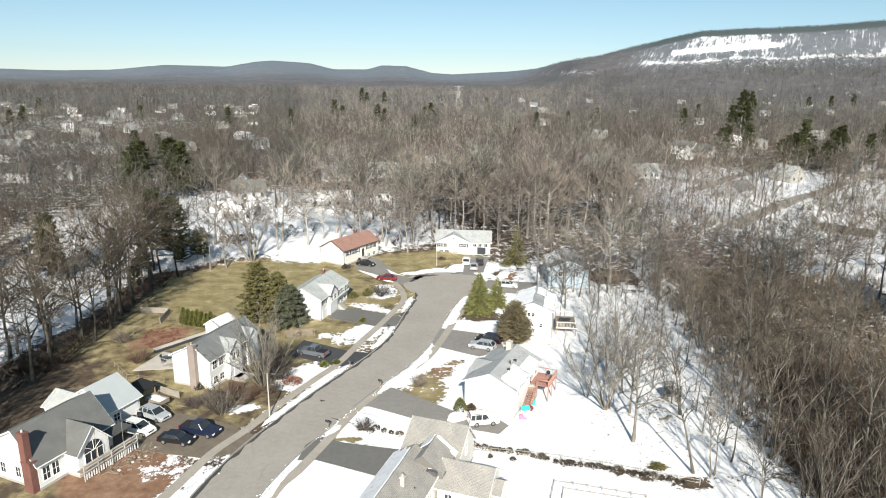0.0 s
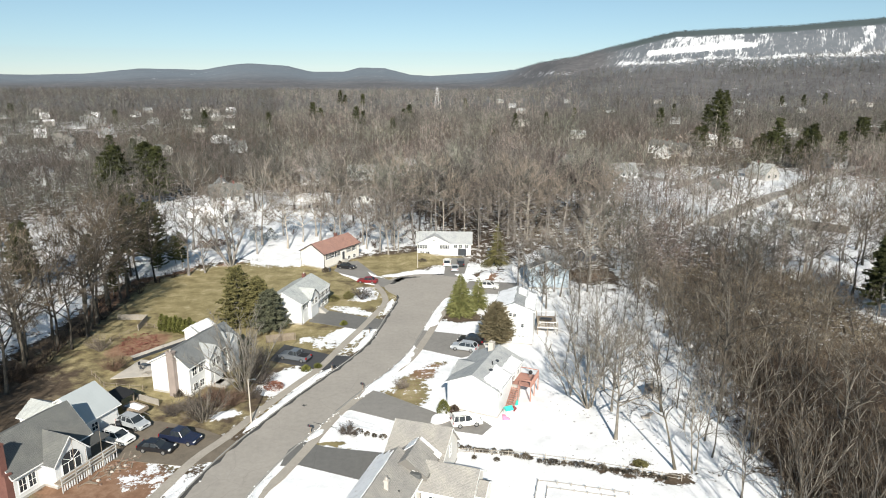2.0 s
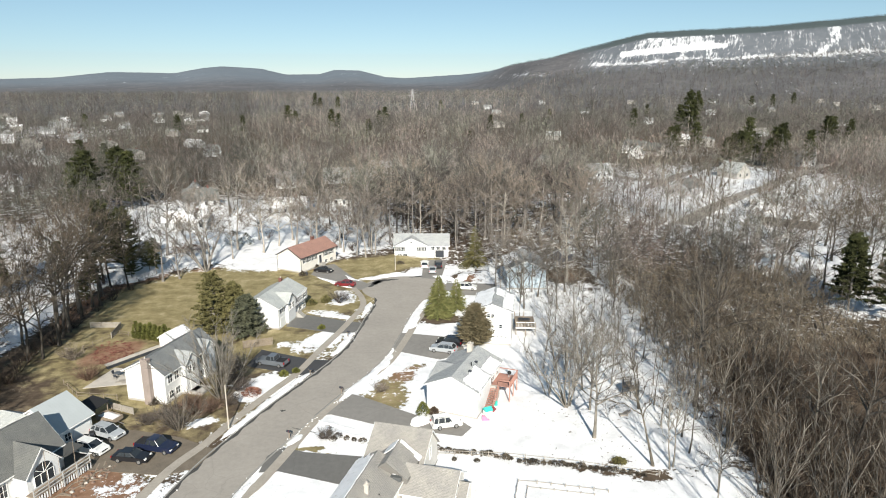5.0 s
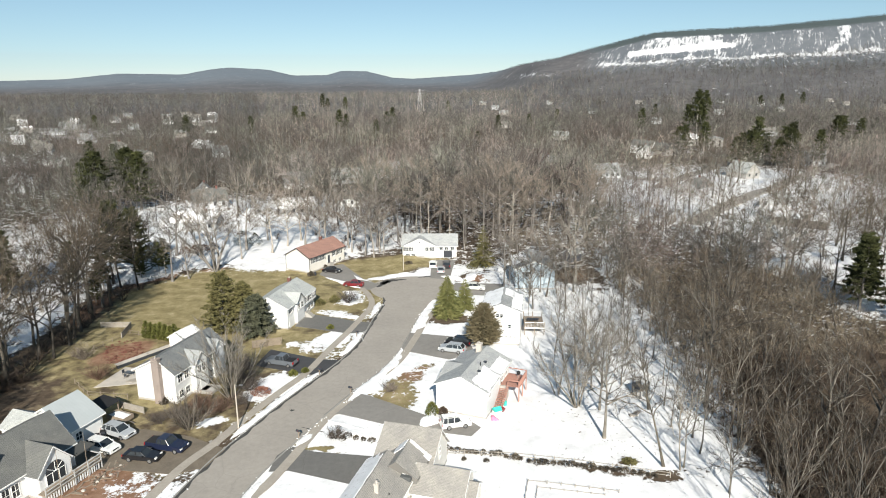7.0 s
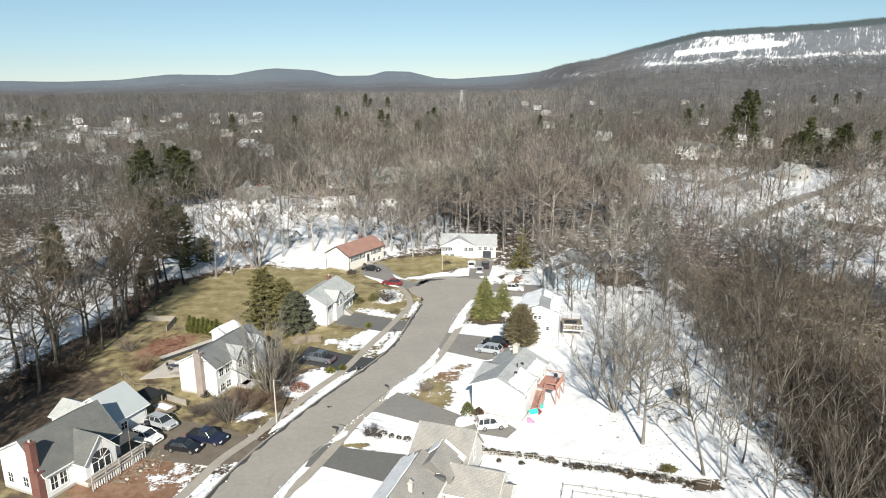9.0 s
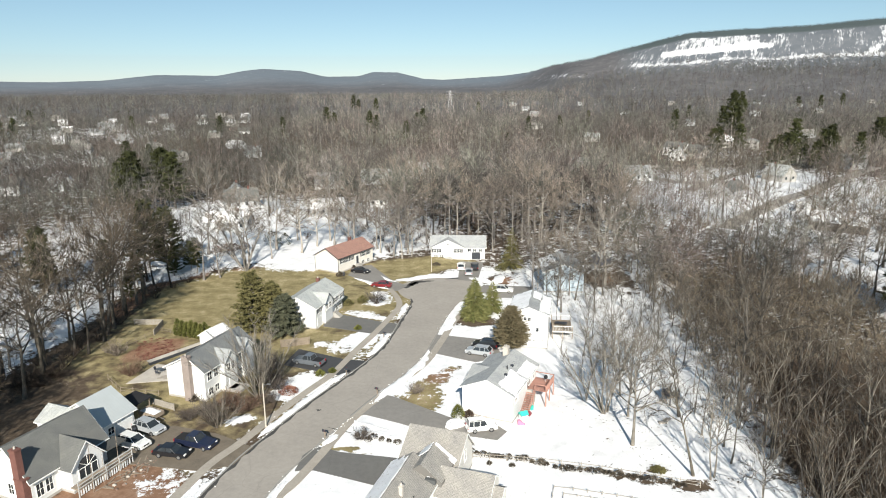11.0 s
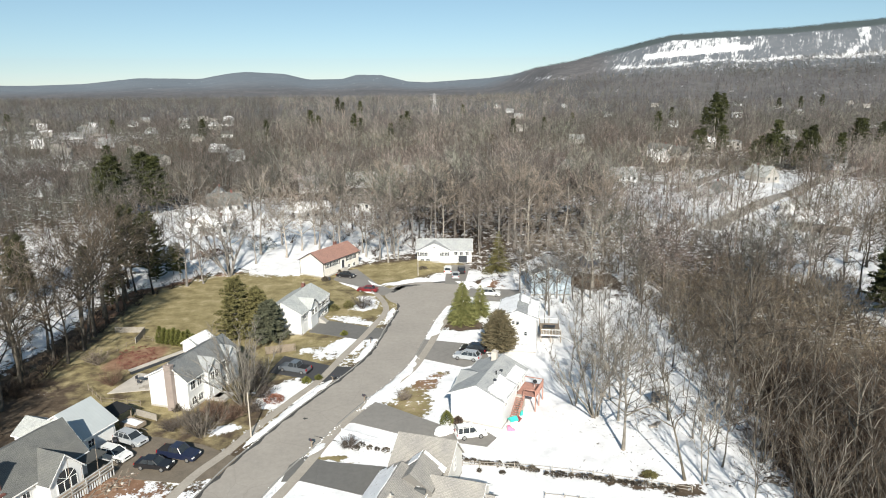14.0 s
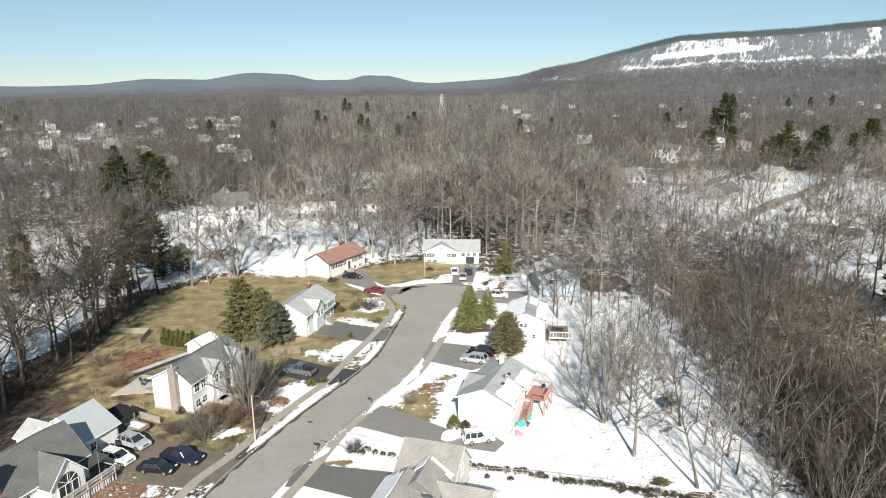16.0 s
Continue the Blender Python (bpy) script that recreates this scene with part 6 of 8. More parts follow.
# arched window of the gable wing
bm = bmesh.new()
arch = [(4.5, -2.05, 1.3), (7.1, -2.05, 1.3), (7.1, -2.05, 2.6)] + [(5.8 + 1.3 * math.cos(math.pi * k / 10), -2.05, 2.6 + 1.3 * math.sin(math.pi * k / 10)) for k in range(1, 10)] + [(4.5, -2.05, 2.6)]
extrude(bm, arch, (0, 0.1, 0))
wd = part("window", bm, M_GLASS, h, "large arched window")
for k in range(11):
    if k % 5 == 0 or k in (2, 8):
        bm = bmesh.new()
        rod(bm, (5.8, -2.07, 2.6), (5.8 + 1.3 * math.cos(math.pi * k / 10), -2.07, 2.6 + 1.3 * math.sin(math.pi * k / 10)), 0.035, n=6)
        part("muntin", bm, M_TRIM, wd)
for x in (4.5, 5.36, 6.23, 7.1):
    box_part("muntin", (x - 0.04, x + 0.04, -2.1, -2.0, 1.3, 2.6), M_TRIM, wd)
rw = body(h, 5.0, 4.4, 3.2, 3.2, 4.6, 2.2, M_SIDING, at=(10.3, 7.3), roof=M_ROOF_PALE, turned=True, name="rear_wing", over=0.25)
M_PORCH = surface("grey_primed_timber", (0.47, 0.47, 0.46), 0.7)
po = thing("porch", "half-built timber porch with white balusters and grey rail", "porch", H1.matrix_basis.copy())
box_part("deck", (3.2, 11.2, -3.3, -2.05, 0.95, 1.1), M_WOOD, po)
box_part("handrail", (3.2, 11.2, -3.32, -3.18, 1.98, 2.07), M_PORCH, po)
box_part("handrail", (11.06, 11.2, -3.18, 0.0, 1.98, 2.07), M_PORCH, po)
for k in range(5):
    box_part("post", (3.2 + 1.97 * k, 3.3 + 1.97 * k, -3.3, -3.2, -0.1, 1.98), M_PORCH, po)
for z in (1.12, 1.55):
    box_part("beam", (3.3, 11.1, -3.29, -3.21, z, z + 0.09), M_PORCH, po)
for k in range(22):
    box_part("skirting_board", (3.45 + 0.34 * k, 3.62 + 0.34 * k, -3.25, -3.21, 0.12, 0.93), M_TRIM, po)
box_part("porch_roof", (8.6, 11.4, -2.3, 0.0, 2.9, 3.05), M_ROOF_DARK, po)
for x, y, hh in ((4.6, -3.9, 6.2), (8.2, -4.2, 6.6), (6.3, -3.8, 4.0)):
    pl = thing("scaffold_pole", "thin upright timber pole by the unfinished porch", "pole", H1.matrix_basis @ Matrix.Translation((x, y, 0)), "poles at the porch")
    bm = bmesh.new()
    rod(bm, (0, 0, -0.2), (0.25, 0.1, hh), 0.035, 0.025, 6)
    part("shaft", bm, M_WOOD, pl)

h = GARAGE = house_at(-43.95, 77.7, 23, "white garage with pale metal roof", name="garage")
body(h, 5.0, 8.2, 3.0, 3.0, 5.5, 4.1, M_SIDING, roof=M_ROOF_METAL)
fr = wall_frame("front", 5.0, 8.2)
garage_door(h, fr, 2.1, 2.5)
window(h, fr, 0.6, 1.2, 0.9, 1.0)

h = H2 = house_at(-34.5, 89.9, 20, "white two-storey house with grey roof and end chimney")
body(h, 12.6, 6.9, 4.9, 4.9, 7.0, 2.8, M_SIDING, roof=M_ROOF_SLATE)
fr = wall_frame("front", 12.6, 6.9)
chimney(h, -0.4, 2.7, 0.7, 1.2, -0.3, 7.3, surface("worn_pinkish_brick", (0.29, 0.24, 0.215), 0.9, small=12, var=0.25), "worn brown brick chimney on the gable wall")
for a in (0.7, 2.2, 8.4, 10.6):
    window(h, fr, a, 3.1, 0.95, 1.25)
    window(h, fr, a, 0.7, 0.95, 1.05)
body(h, 3.6, 3.0, 4.9, 4.9, 6.4, 1.5, M_SIDING, at=(3.7, -0.9), roof=M_ROOF_GREY, turned=True, name="gable_wing", over=0.25)
f2 = (Vector((3.7, -0.9, 0)), Vector((1, 0, 0)), Vector((0, -1, 0)))
window(h, f2, 0.6, 3.2, 0.75, 1.2)
window(h, f2, 1.65, 3.2, 0.75, 1.2)
door(h, f2, 1.0, material=M_TRIM, label="white front door", z=0.4)
body(h, 3.2, 2.6, 4.9, 4.9, 6.2, 1.3, M_SIDING, at=(9.2, -0.4), roof=M_ROOF_GREY, turned=True, name="gable_wing", over=0.25)
box_part("porch_step", (3.9, 6.5, -3.2, -0.9, 0.0, 0.4), M_FOUND, h)

h = H3 = house_at(-22.6, 119.4, 16, "white raised ranch house with pale grey roof and dark trim")
body(h, 13.0, 7.6, 4.3, 4.3, 6.2, 3.8, M_SIDING, roof=M_ROOF_PALE)
fr = wall_frame("front", 13.0, 7.6)
garage_door(h, fr, 0.7, 2.5, 1.9)
garage_door(h, fr, 3.6, 2.5, 1.9)
for a in (1.2, 9.2, 11.2):
    window(h, fr, a, 2.9, 1.1, 1.0, shutters=M_DARKTRIM)
window(h, fr, 9.4, 0.6, 1.2, 0.9)
window(h, fr, 11.3, 0.6, 1.2, 0.9)
body(h, 3.0, 3.4, 4.3, 4.3, 5.8, 1.7, M_SIDING, at=(3.2, -0.6), roof=M_ROOF_PALE, turned=True, name="gable_wing", over=0.25, trim=M_DARKTRIM)
f2 = (Vector((3.2, -0.6, 0)), Vector((1, 0, 0)), Vector((0, -1, 0)))
window(h, f2, 0.5, 2.8, 1.0, 1.15, shutters=None)
window(h, f2, 1.9, 2.8, 1.0, 1.15)
box_part("overhang", (7.0, 13.0, -0.5, 0.0, 2.25, 4.3), M_SIDING, h, "jettied white upper storey")
box_part("band", (7.0, 13.0, -0.53, -0.5, 2.25, 2.4), M_DARKTRIM, h)
for a in (7.6, 9.4, 11.2):
    window(h, (Vector((0, -0.5, 0)), Vector((1, 0, 0)), Vector((0, -1, 0))), a, 2.9, 1.1, 1.0, shutters=M_DARKTRIM)
for k in range(5):
    box_part("stair_step", (6.8, 8.2, -0.9 - 0.3 * k, -0.6 - 0.3 * k, 0, 1.2 - 0.22 * k), M_FOUND, h)
chimney(h, 11.4, 4.6, 0.6, 0.6, 5.2, 6.8, M_BRICK)

h = H_RED = house_at(-23.1, 157.6, 33, "cream raised ranch house with red-brown shingle roof")
body(h, 14.2, 7.6, 3.9, 3.9, 6.0, 3.8, M_SIDING_CREAM, roof=M_ROOF_RED, trim=M_DARKTRIM)
fr = wall_frame("front", 14.2, 7.6)
for a in (1.2, 3.0, 4.8, 9.4, 11.6):
    window(h, fr, a, 2.35, 1.0, 1.05, shutters=M_DARKTRIM)
for a in (9.4, 11.6):
    window(h, fr, a, 0.4, 1.0, 0.8)
door(h, fr, 7.1, z=0.9, material=M_DARKTRIM, label="dark front door")
chimney(h, 9.8, 4.2, 0.7, 0.6, 5.2, 6.9, M_BRICK)
box_part("downspout", (-0.06, 0.04, -0.08, 0.02, 0.2, 3.8), M_DARKTRIM, h)
box_part("downspout", (-0.06, 0.04, 7.58, 7.68, 0.2, 3.8), M_DARKTRIM, h)

h = H_BACK = house_at(0.2, 170.2, 95, "white raised ranch house with pale grey roof at the street's end")
body(h, 14.6, 8.0, 3.35, 3.35, 5.65, 4.0, M_SIDING, roof=M_ROOF_LIGHT)
body(h, 4.5, 8.9, 3.35, 3.35, 5.4, 4.45, M_SIDING, at=(0.2, -0.6), roof=M_ROOF_LIGHT, turned=True, name="gable_wing", over=0.25)
f2 = (Vector((0.2, -0.6, 0)), Vector((1, 0, 0)), Vector((0, -1, 0)))
for a in (0.6, 1.9, 6.0, 7.2):
    window(h, f2, a, 2.1, 0.8, 1.0, shutters=M_DARKTRIM if a in (0.6, 7.2) else None)
door(h, f2, 4.0, w=1.5, z=0.75, material=M_TRIM, label="white front door with sidelights")
for a in (0.7, 2.2):
    window(h, f2, a, 0.6, 1.1, 0.7)
bm = bmesh.new()
rod(bm, (4.65, -0.66, 4.4), (4.65, -0.56, 4.4), 0.22, n=10)
part("gable_vent", bm, M_DARKTRIM, h)
fr = wall_frame("front", 14.6, 8.0)
for a in (10.0, 11.4, 13.0):
    window(h, fr, a, 2.25, 0.85, 0.95)
garage_door(h, fr, 9.2, 1.4, 2.0)
# dark door panels stand in for the shaded inside of an open garage
garage_door(h, fr, 11.1, 2.3, 2.0, M_DARKTRIM)
for k in range(4):
    box_part("stair_step", (4.2, 5.7, -0.95 - 0.3 * k, -0.65 - 0.3 * k, 0, 0.75 - 0.17 * k), M_FOUND, h)

_u, _v = Vector((math.sin(radians(26)), math.cos(radians(26)), 0)), Vector((math.cos(radians(26)), -math.sin(radians(26)), 0))
_o = Vector((11.0, 81.6, 0)) - _v * 7.7 + _u * 11.5
h = H4 = house_at(_o.x, _o.y, 26, "white house with grey roof partly under snow, red deck behind", right=True)
sp1 = (11.5, 7.7, 4.25, 4.25, 5.95, 3.85, (0, 0), False)
r1, r2 = body(h, 11.5, 7.7, 4.25, 4.25, 5.95, 3.85, M_SIDING, roof=M_ROOF_LIGHT)
snow_on(r2, sp1, "back", 5.6, 11.6, -0.1, 0.62, 1, 0.1)
snow_on(r2, sp1, "back", 0.6, 6.4, -0.1, 0.4, 3, 0.1)
body(h, 3.2, 6.6, 4.0, 4.0, 5.25, 3.3, M_SIDING, at=(2.8, -0.3), roof=M_ROOF_GREY, turned=True, name="gable_wing", over=0.25)
for vx, vy in ((4.6, 5.2), (8.0, 5.4)):
    bm = bmesh.new()
    box(bm, vx - 0.22, vx + 0.22, vy - 0.22, vy + 0.22, 5.0, 5.72)
    part("roof_vent", bm, M_DARKTRIM, h)
chimney(h, 1.6, 3.2, 0.9, 0.8, 5.4, 7.2, M_STONE, "pale chimney on the ridge")
fr = wall_frame("back", 11.5, 7.7)
for a in (1.0, 7.2, 9.2):
    window(h, fr, a, 2.8, 0.9, 1.0)
door(h, fr, 6.6, w=0.9, h=1.7, z=2.4, material=M_GLASS, label="glazed back door to the deck")
fr = wall_frame("front", 11.5, 7.7)
for a in (1.0, 10.0):
    window(h, fr, a, 2.8, 0.95, 1.0)
bm = bmesh.new()
rod(bm, (6.2, 5.0, 5.4), (6.2, 5.0, 6.2), 0.09)
part("vent_pipe", bm, M_BLACK, h)
# rear deck with a stair down
dk = thing("deck", "red-stained raised wooden deck with railings and stair", "deck", H4.matrix_basis @ Matrix.Translation((-1.0, 0.28, 0)))
for k in range(12):
    box_part("deck_board", (1.5 + 0.36 * k, 1.84 + 0.36 * k, 7.46, 10.4, 2.35, 2.42), M_DECK, dk)
for x in (1.6, 3.7, 5.75):
    box_part("post", (x - 0.07, x + 0.07, 10.25, 10.39, -0.2, 3.4), M_DECK, dk)
for a in ((1.5, 5.85, 10.3, 10.36, 3.3, 3.42), (1.5, 1.58, 7.5, 10.3, 3.3, 3.42), (5.77, 5.85, 8.8, 10.3, 3.3, 3.42)):
    box_part("handrail", a, M_DECK, dk)
for k in range(24):
    box_part("baluster", (1.6 + 0.18 * k, 1.64 + 0.18 * k, 10.31, 10.35, 2.42, 3.3), M_DECK, dk)
for k in range(12):
    box_part("stair_step", (5.85 + 0.29 * k, 6.16 + 0.29 * k, 7.5, 8.7, 2.2 - 0.19 * k, 2.25 - 0.19 * k), M_DECK, dk)
for y in (7.48, 8.68):
    bm = bmesh.new()
    extrude(bm, [(5.8, y, 2.3), (9.4, y, 0.0), (9.4, y, -0.1), (5.8, y, 2.0)], (0, 0.05, 0))
    part("stringer", bm, M_DECK, dk)
bm = bmesh.new()
extrude(bm, [(5.85, 8.68, 3.35), (9.3, 8.68, 1.1), (9.3, 8.68, 1.0), (5.85, 8.68, 3.22)], (0, 0.06, 0))
part("handrail", bm, M_DECK, dk)
for x, z in ((6.6, 2.85), (7.6, 2.2), (8.6, 1.55), (9.3, 1.1)):
    box_part("post", (x - 0.04, x + 0.04, 8.69, 8.75, -0.1, z), M_DECK, dk)

_u, _v = Vector((math.sin(radians(13)), math.cos(radians(13)), 0)), Vector((math.cos(radians(13)), -math.sin(radians(13)), 0))
_o = Vector((20.6, 107.7, 0)) - _v * 6.8 + _u * 9.8
h = H5 = house_at(_o.x, _o.y, 13, "tall white house with plain gable end and snowy roof", right=True)
sp1 = (9.8, 6.8, 6.5, 6.5, 7.75, 3.4, (0, 0), False)
r1, r2 = body(h, 9.8, 6.8, 6.5, 6.5, 7.75, 3.4, M_SIDING, roof=M_ROOF_GREY)
snow_on(r1, sp1, "front", -0.2, 10.0, -0.1, 1.0, 6)
snow_on(r2, sp1, "back", 0.5, 9.9, -0.1, 0.5, 8, 0.1)
snow_on(r2, sp1, "back", 0.2, 4.2, 0.4, 0.95, 9, 0.1)
fr = wall_frame("far", 9.8, 6.8)
for a, z, w, t in ((2.5, 5.3, 0.5, 0.6), (3.25, 5.3, 0.5, 0.6), (4.7, 3.3, 0.5, 0.7)):
    window(h, fr, a, z, w, t, cols=1)
for k in range(4):
    window(h, fr, 3.4 + 0.75 * k, 1.5, 0.5, 0.25, cols=1)
dk = thing("deck", "raised wooden deck with white rails in a snowy yard", "deck", pose(22.5, 112.7, 0, 0, 0, -8))
for k in range(12):
    box_part("deck_board", (0.01, 3.7, 0.5 * k + 0.01, 0.5 * k + 0.49, 1.5, 1.58), M_WOOD, dk)
for x in (0.05, 1.85, 3.65):
    for y in (0.05, 5.95):
        box_part("post", (x - 0.07, x + 0.07, y - 0.07, y + 0.07, -0.2, 2.6), M_WOOD, dk)
for a in ((0, 3.7, 0.0, 0.1, 2.5, 2.6), (0, 3.7, 5.9, 6.0, 2.5, 2.6), (3.6, 3.7, 0.1, 5.9, 2.5, 2.6), (0, 3.7, -0.03, 0.0, 1.35, 1.58)):
    box_part("handrail" if a[4] > 2 else "fascia", a, M_TRIM, dk)
for k in range(13):
    box_part("baluster", (0.2 + 0.27 * k, 0.24 + 0.27 * k, 0.03, 0.07, 1.58, 2.5), M_TRIM, dk)
tb = thing("picnic_table", "dark wooden table on the deck", "table", pose(23.4, 115, 1.58, 0, 0, -13))
box_part("tabletop", (0, 2.2, 0, 0.9, 0.68, 0.74), M_DARKTRIM, tb)
for x in (0.1, 2.0):
    for y in (0.1, 0.7):
        box_part("leg", (x, x + 0.08, y, y + 0.08, 0, 0.68), M_DARKTRIM, tb)

# house with many roofs close below
h = H6 = house_at(-0.2, 65.3, 110, "cream house with several weathered grey gabled roofs")
ra = body(h, 6.8, 6.6, 3.8, 2.9, 6.0, 3.6, M_SIDING_CREAM, at=(-4.4, 0.9), roof=M_ROOF_TAN, over=0.3)
rb = body(h, 12.4, 5.8, 4.2, 4.0, 5.65, 2.3, M_SIDING_CREAM, at=(-4.6, -13.6), roof=M_ROOF_TAN, over=0.3, turned=True, name="gable_wing")
rd = body(h, 4.6, 4.6, 4.2, 4.2, 6.0, 2.2, M_ROOF_TAN, at=(-2.6, -3.4), roof=M_ROOF_TAN, over=0.1, turned=True, name="gable_wing", trim=M_ROOF_TAN)
rc = body(h, 5.7, 5.4, 3.1, 3.1, 4.9, 2.7, M_SIDING_CREAM, at=(1.6, -4.0), roof=M_ROOF_TAN, over=0.3, name="side_wing")
body(h, 0.8, 3.0, 2.6, 2.6, 3.5, 1.5, M_SIDING_CREAM, at=(7.65, -2.7), roof=M_ROOF_TAN, over=0.15, name="bay")
sb = (12.4, 5.8, 4.2, 4.0, 5.65, 2.3, (-4.6, -13.6), True)
sd = (4.6, 4.6, 4.2, 4.2, 6.0, 2.2, (-2.6, -3.4), True)
snow_on(rb[0], sb, "front", -0.2, 12.6, -0.12, 0.96, 11, 0.1)
snow_on(rd[0], sd, "front", 2.9, 4.8, 0.35, 0.95, 12, 0.08)
snow_on(rd[1], sd, "back", 4.35, 4.85, 0.1, 0.98, 31, 0.1)
snow_on(rd[1], sd, "back", 3.9, 4.85, -0.1, 0.22, 13, 0.14)
cr = box_part("roof_cricket", (0.2, 1.45, -3.9, -2.3, 4.2, 4.72), M_ROOF_SLATE, h, "small dark flat roof with a patch of snow")
roof_snow(cr, (0.3, -3.5, 4.73), (1.15, -3.4, 4.73), (1.2, -2.4, 4.73), (0.3, -2.4, 4.73), "snow on the small flat roof", 33, 0.06)
fr = (Vector((2.4, 0, 0)), Vector((0, 1, 0)), Vector((1, 0, 0)))
window(h, fr, 4.0, 2.6, 0.7, 1.3)
fr = (Vector((1.6, -4.0, 0)), Vector((1, 0, 0)), Vector((0, -1, 0)))
for a in (0.9, 2.6, 3.6):
    window(h, fr, a, 0.9, 0.8, 1.5)
fr = (Vector((1.2, 0, 0)), Vector((0, 1, 0)), Vector((1, 0, 0)))
for a in (-5.9, -7.6):
    window(h, fr, a, 2.3, 0.9, 1.3)
chimney(h, -0.9, -7.9, 0.42, 0.42, 4.6, 6.3, M_STONE, "small pale vent stack on the roof")
bm = bmesh.new()
rod(bm, (0.2, -7.2, 4.2), (0.2, -7.2, 4.75), 0.09)
part("vent_pipe", bm, M_BLACK, h)

# sheds, pool and small structures
h = house_at(-39.6, 110.2, 25, "small white garden shed with snowy roof", name="garden_shed")
r1, r2 = body(h, 4.4, 3.2, 2.2, 2.2, 3.2, 1.6, M_SIDING, roof=M_ROOF_GREY, over=0.2)
sp1 = (4.4, 3.2, 2.2, 2.2, 3.2, 1.6, (0, 0), False)
snow_on(r1, sp1, "front", -0.1, 4.5, -0.1, 1.0, 15)
snow_on(r2, sp1, "back", -0.1, 4.5, -0.1, 1.0, 16)
_u, _v = Vector((math.sin(radians(5)), math.cos(radians(5)), 0)), Vector((math.cos(radians(5)), -math.sin(radians(5)), 0))
_o = Vector((34.6, 139.8, 0)) - _v * 8.9 + _u * 11
h = house_at(_o.x, _o.y, 5, "pale blue-grey house behind bare trees with snowy roof", right=True)
r1, r2 = body(h, 11.0, 8.9, 4.7, 4.7, 6.6, 4.45, surface("blue_grey_siding", (0.46, 0.54, 0.6), 0.7), roof=M_ROOF_GREY)
sp1 = (11.0, 8.9, 4.7, 4.7, 6.6, 4.45, (0, 0), False)
snow_on(r1, sp1, "front", -0.1, 8, -0.1, 0.7, 17)
fr = wall_frame("far", 11.0, 8.9)
for a in (2.2, 5.6):
    window(h, fr, a, 3.0, 0.9, 1.1)
h = house_at(44.0, 160.5, 60, "small dark blue garden shed beyond the trees", name="garden_shed")
r1, r2 = body(h, 3.6, 3.0, 2.4, 2.4, 3.4, 1.5, surface("dark_blue_boards", (0.06, 0.075, 0.11), 0.7), roof=M_ROOF_PALE, over=0.2)
# stands in for a stone-edged pit; its dark inside becomes the blocks' colour
rw = thing("retaining_wall", "low dark wall with pale coping standing in for a stone-edged pit", "wall", pose(-48.6, 103.6, 0, 0, 0, 51.5))
for k in range(6):
    box_part("wall_block", (1.9 * k + 0.01, 1.9 * k + 1.89, -0.25, 0.35, -0.2, 0.5), M_DARKTRIM, rw)
    box_part("coping", (1.9 * k + 0.01, 1.9 * k + 1.89, -0.1, 0.85, 0.5, 0.64), M_STONE, rw)
bm = bmesh.new()
extrude(bm, [(-49.5, 96.5, -0.1), (-42.0, 97.5, -0.1), (-41.5, 102.5, -0.1), (-47.5, 104.0, -0.1)], (0, 0, 0.16))
tagged(part("patio", bm, M_STONE, None), "pale paved patio behind the white house", "patio", kind="structure")


# ---- houses of the streets beyond ----
FAR_WALLS = [M_SIDING, surface("pale_grey_siding", (0.56, 0.57, 0.58), 0.7), surface("grey_siding", (0.45, 0.46, 0.47), 0.7), surface("tan_siding", (0.42, 0.4, 0.37), 0.7)]
FAR_ROOFS = [M_ROOF_GREY, M_ROOF_DARK, M_ROOF_PALE, M_ROOF_TAN, M_SNOW]


def far_house(x, y, theta, L, W, ef, rz, wall, roof, wins=True):
    """A simple house of another street: gabled body, two roof planes, chimney, windows."""
    h = thing("house", "distant pale house with gabled roof among bare trees", "house", Matrix.Translation((0, 0, float(land(np.float64(x), np.float64(y))) - 0.1)) @ pose(x, y, 0, 0, 0, theta), "houses of the streets beyond")
    bm = bmesh.new()
    extrude(bm, [(0, 0, -0.4), (0, W, -0.4), (0, W, ef), (0, W / 2, rz), (0, 0, ef)], (L, 0, 0))
    part("wall", bm, wall, h)
    s, o = (rz - ef) / (W / 2), 0.35
    roof_slab("roof", (-o, -o, ef - s * o + 0.2), (L + o, -o, ef - s * o + 0.2), (L + o, W / 2, rz + 0.2), (-o, W / 2, rz + 0.2), 0.18, roof, h)
    roof_slab("roof", (L + o, W + o, ef - s * o + 0.2), (-o, W + o, ef - s * o + 0.2), (-o, W / 2, rz + 0.196), (L + o, W / 2, rz + 0.196), 0.18, roof, h)
    box_part("chimney", (L * 0.7, L * 0.7 + 0.7, W / 2 - 0.35, W / 2 + 0.35, rz - 0.5, rz + 1.0), M_BRICK, h)
    if wins:
        for fr, n, span in ((wall_frame("front", L, W), 4, L), (wall_frame("near", L, W), 2, W), (wall_frame("far", L, W), 2, W)):
            for k in range(n):
                for z in ((1.0, 3.5) if ef > 4.5 else (1.2,)):
                    bm = bmesh.new()
                    on_wall(fr, span * (k + 0.5) / n - 0.5, span * (k + 0.5) / n + 0.5, z, z + 1.3, -0.05, 0.03, bm)
                    part("window", bm, M_GLASS, h)
    return h


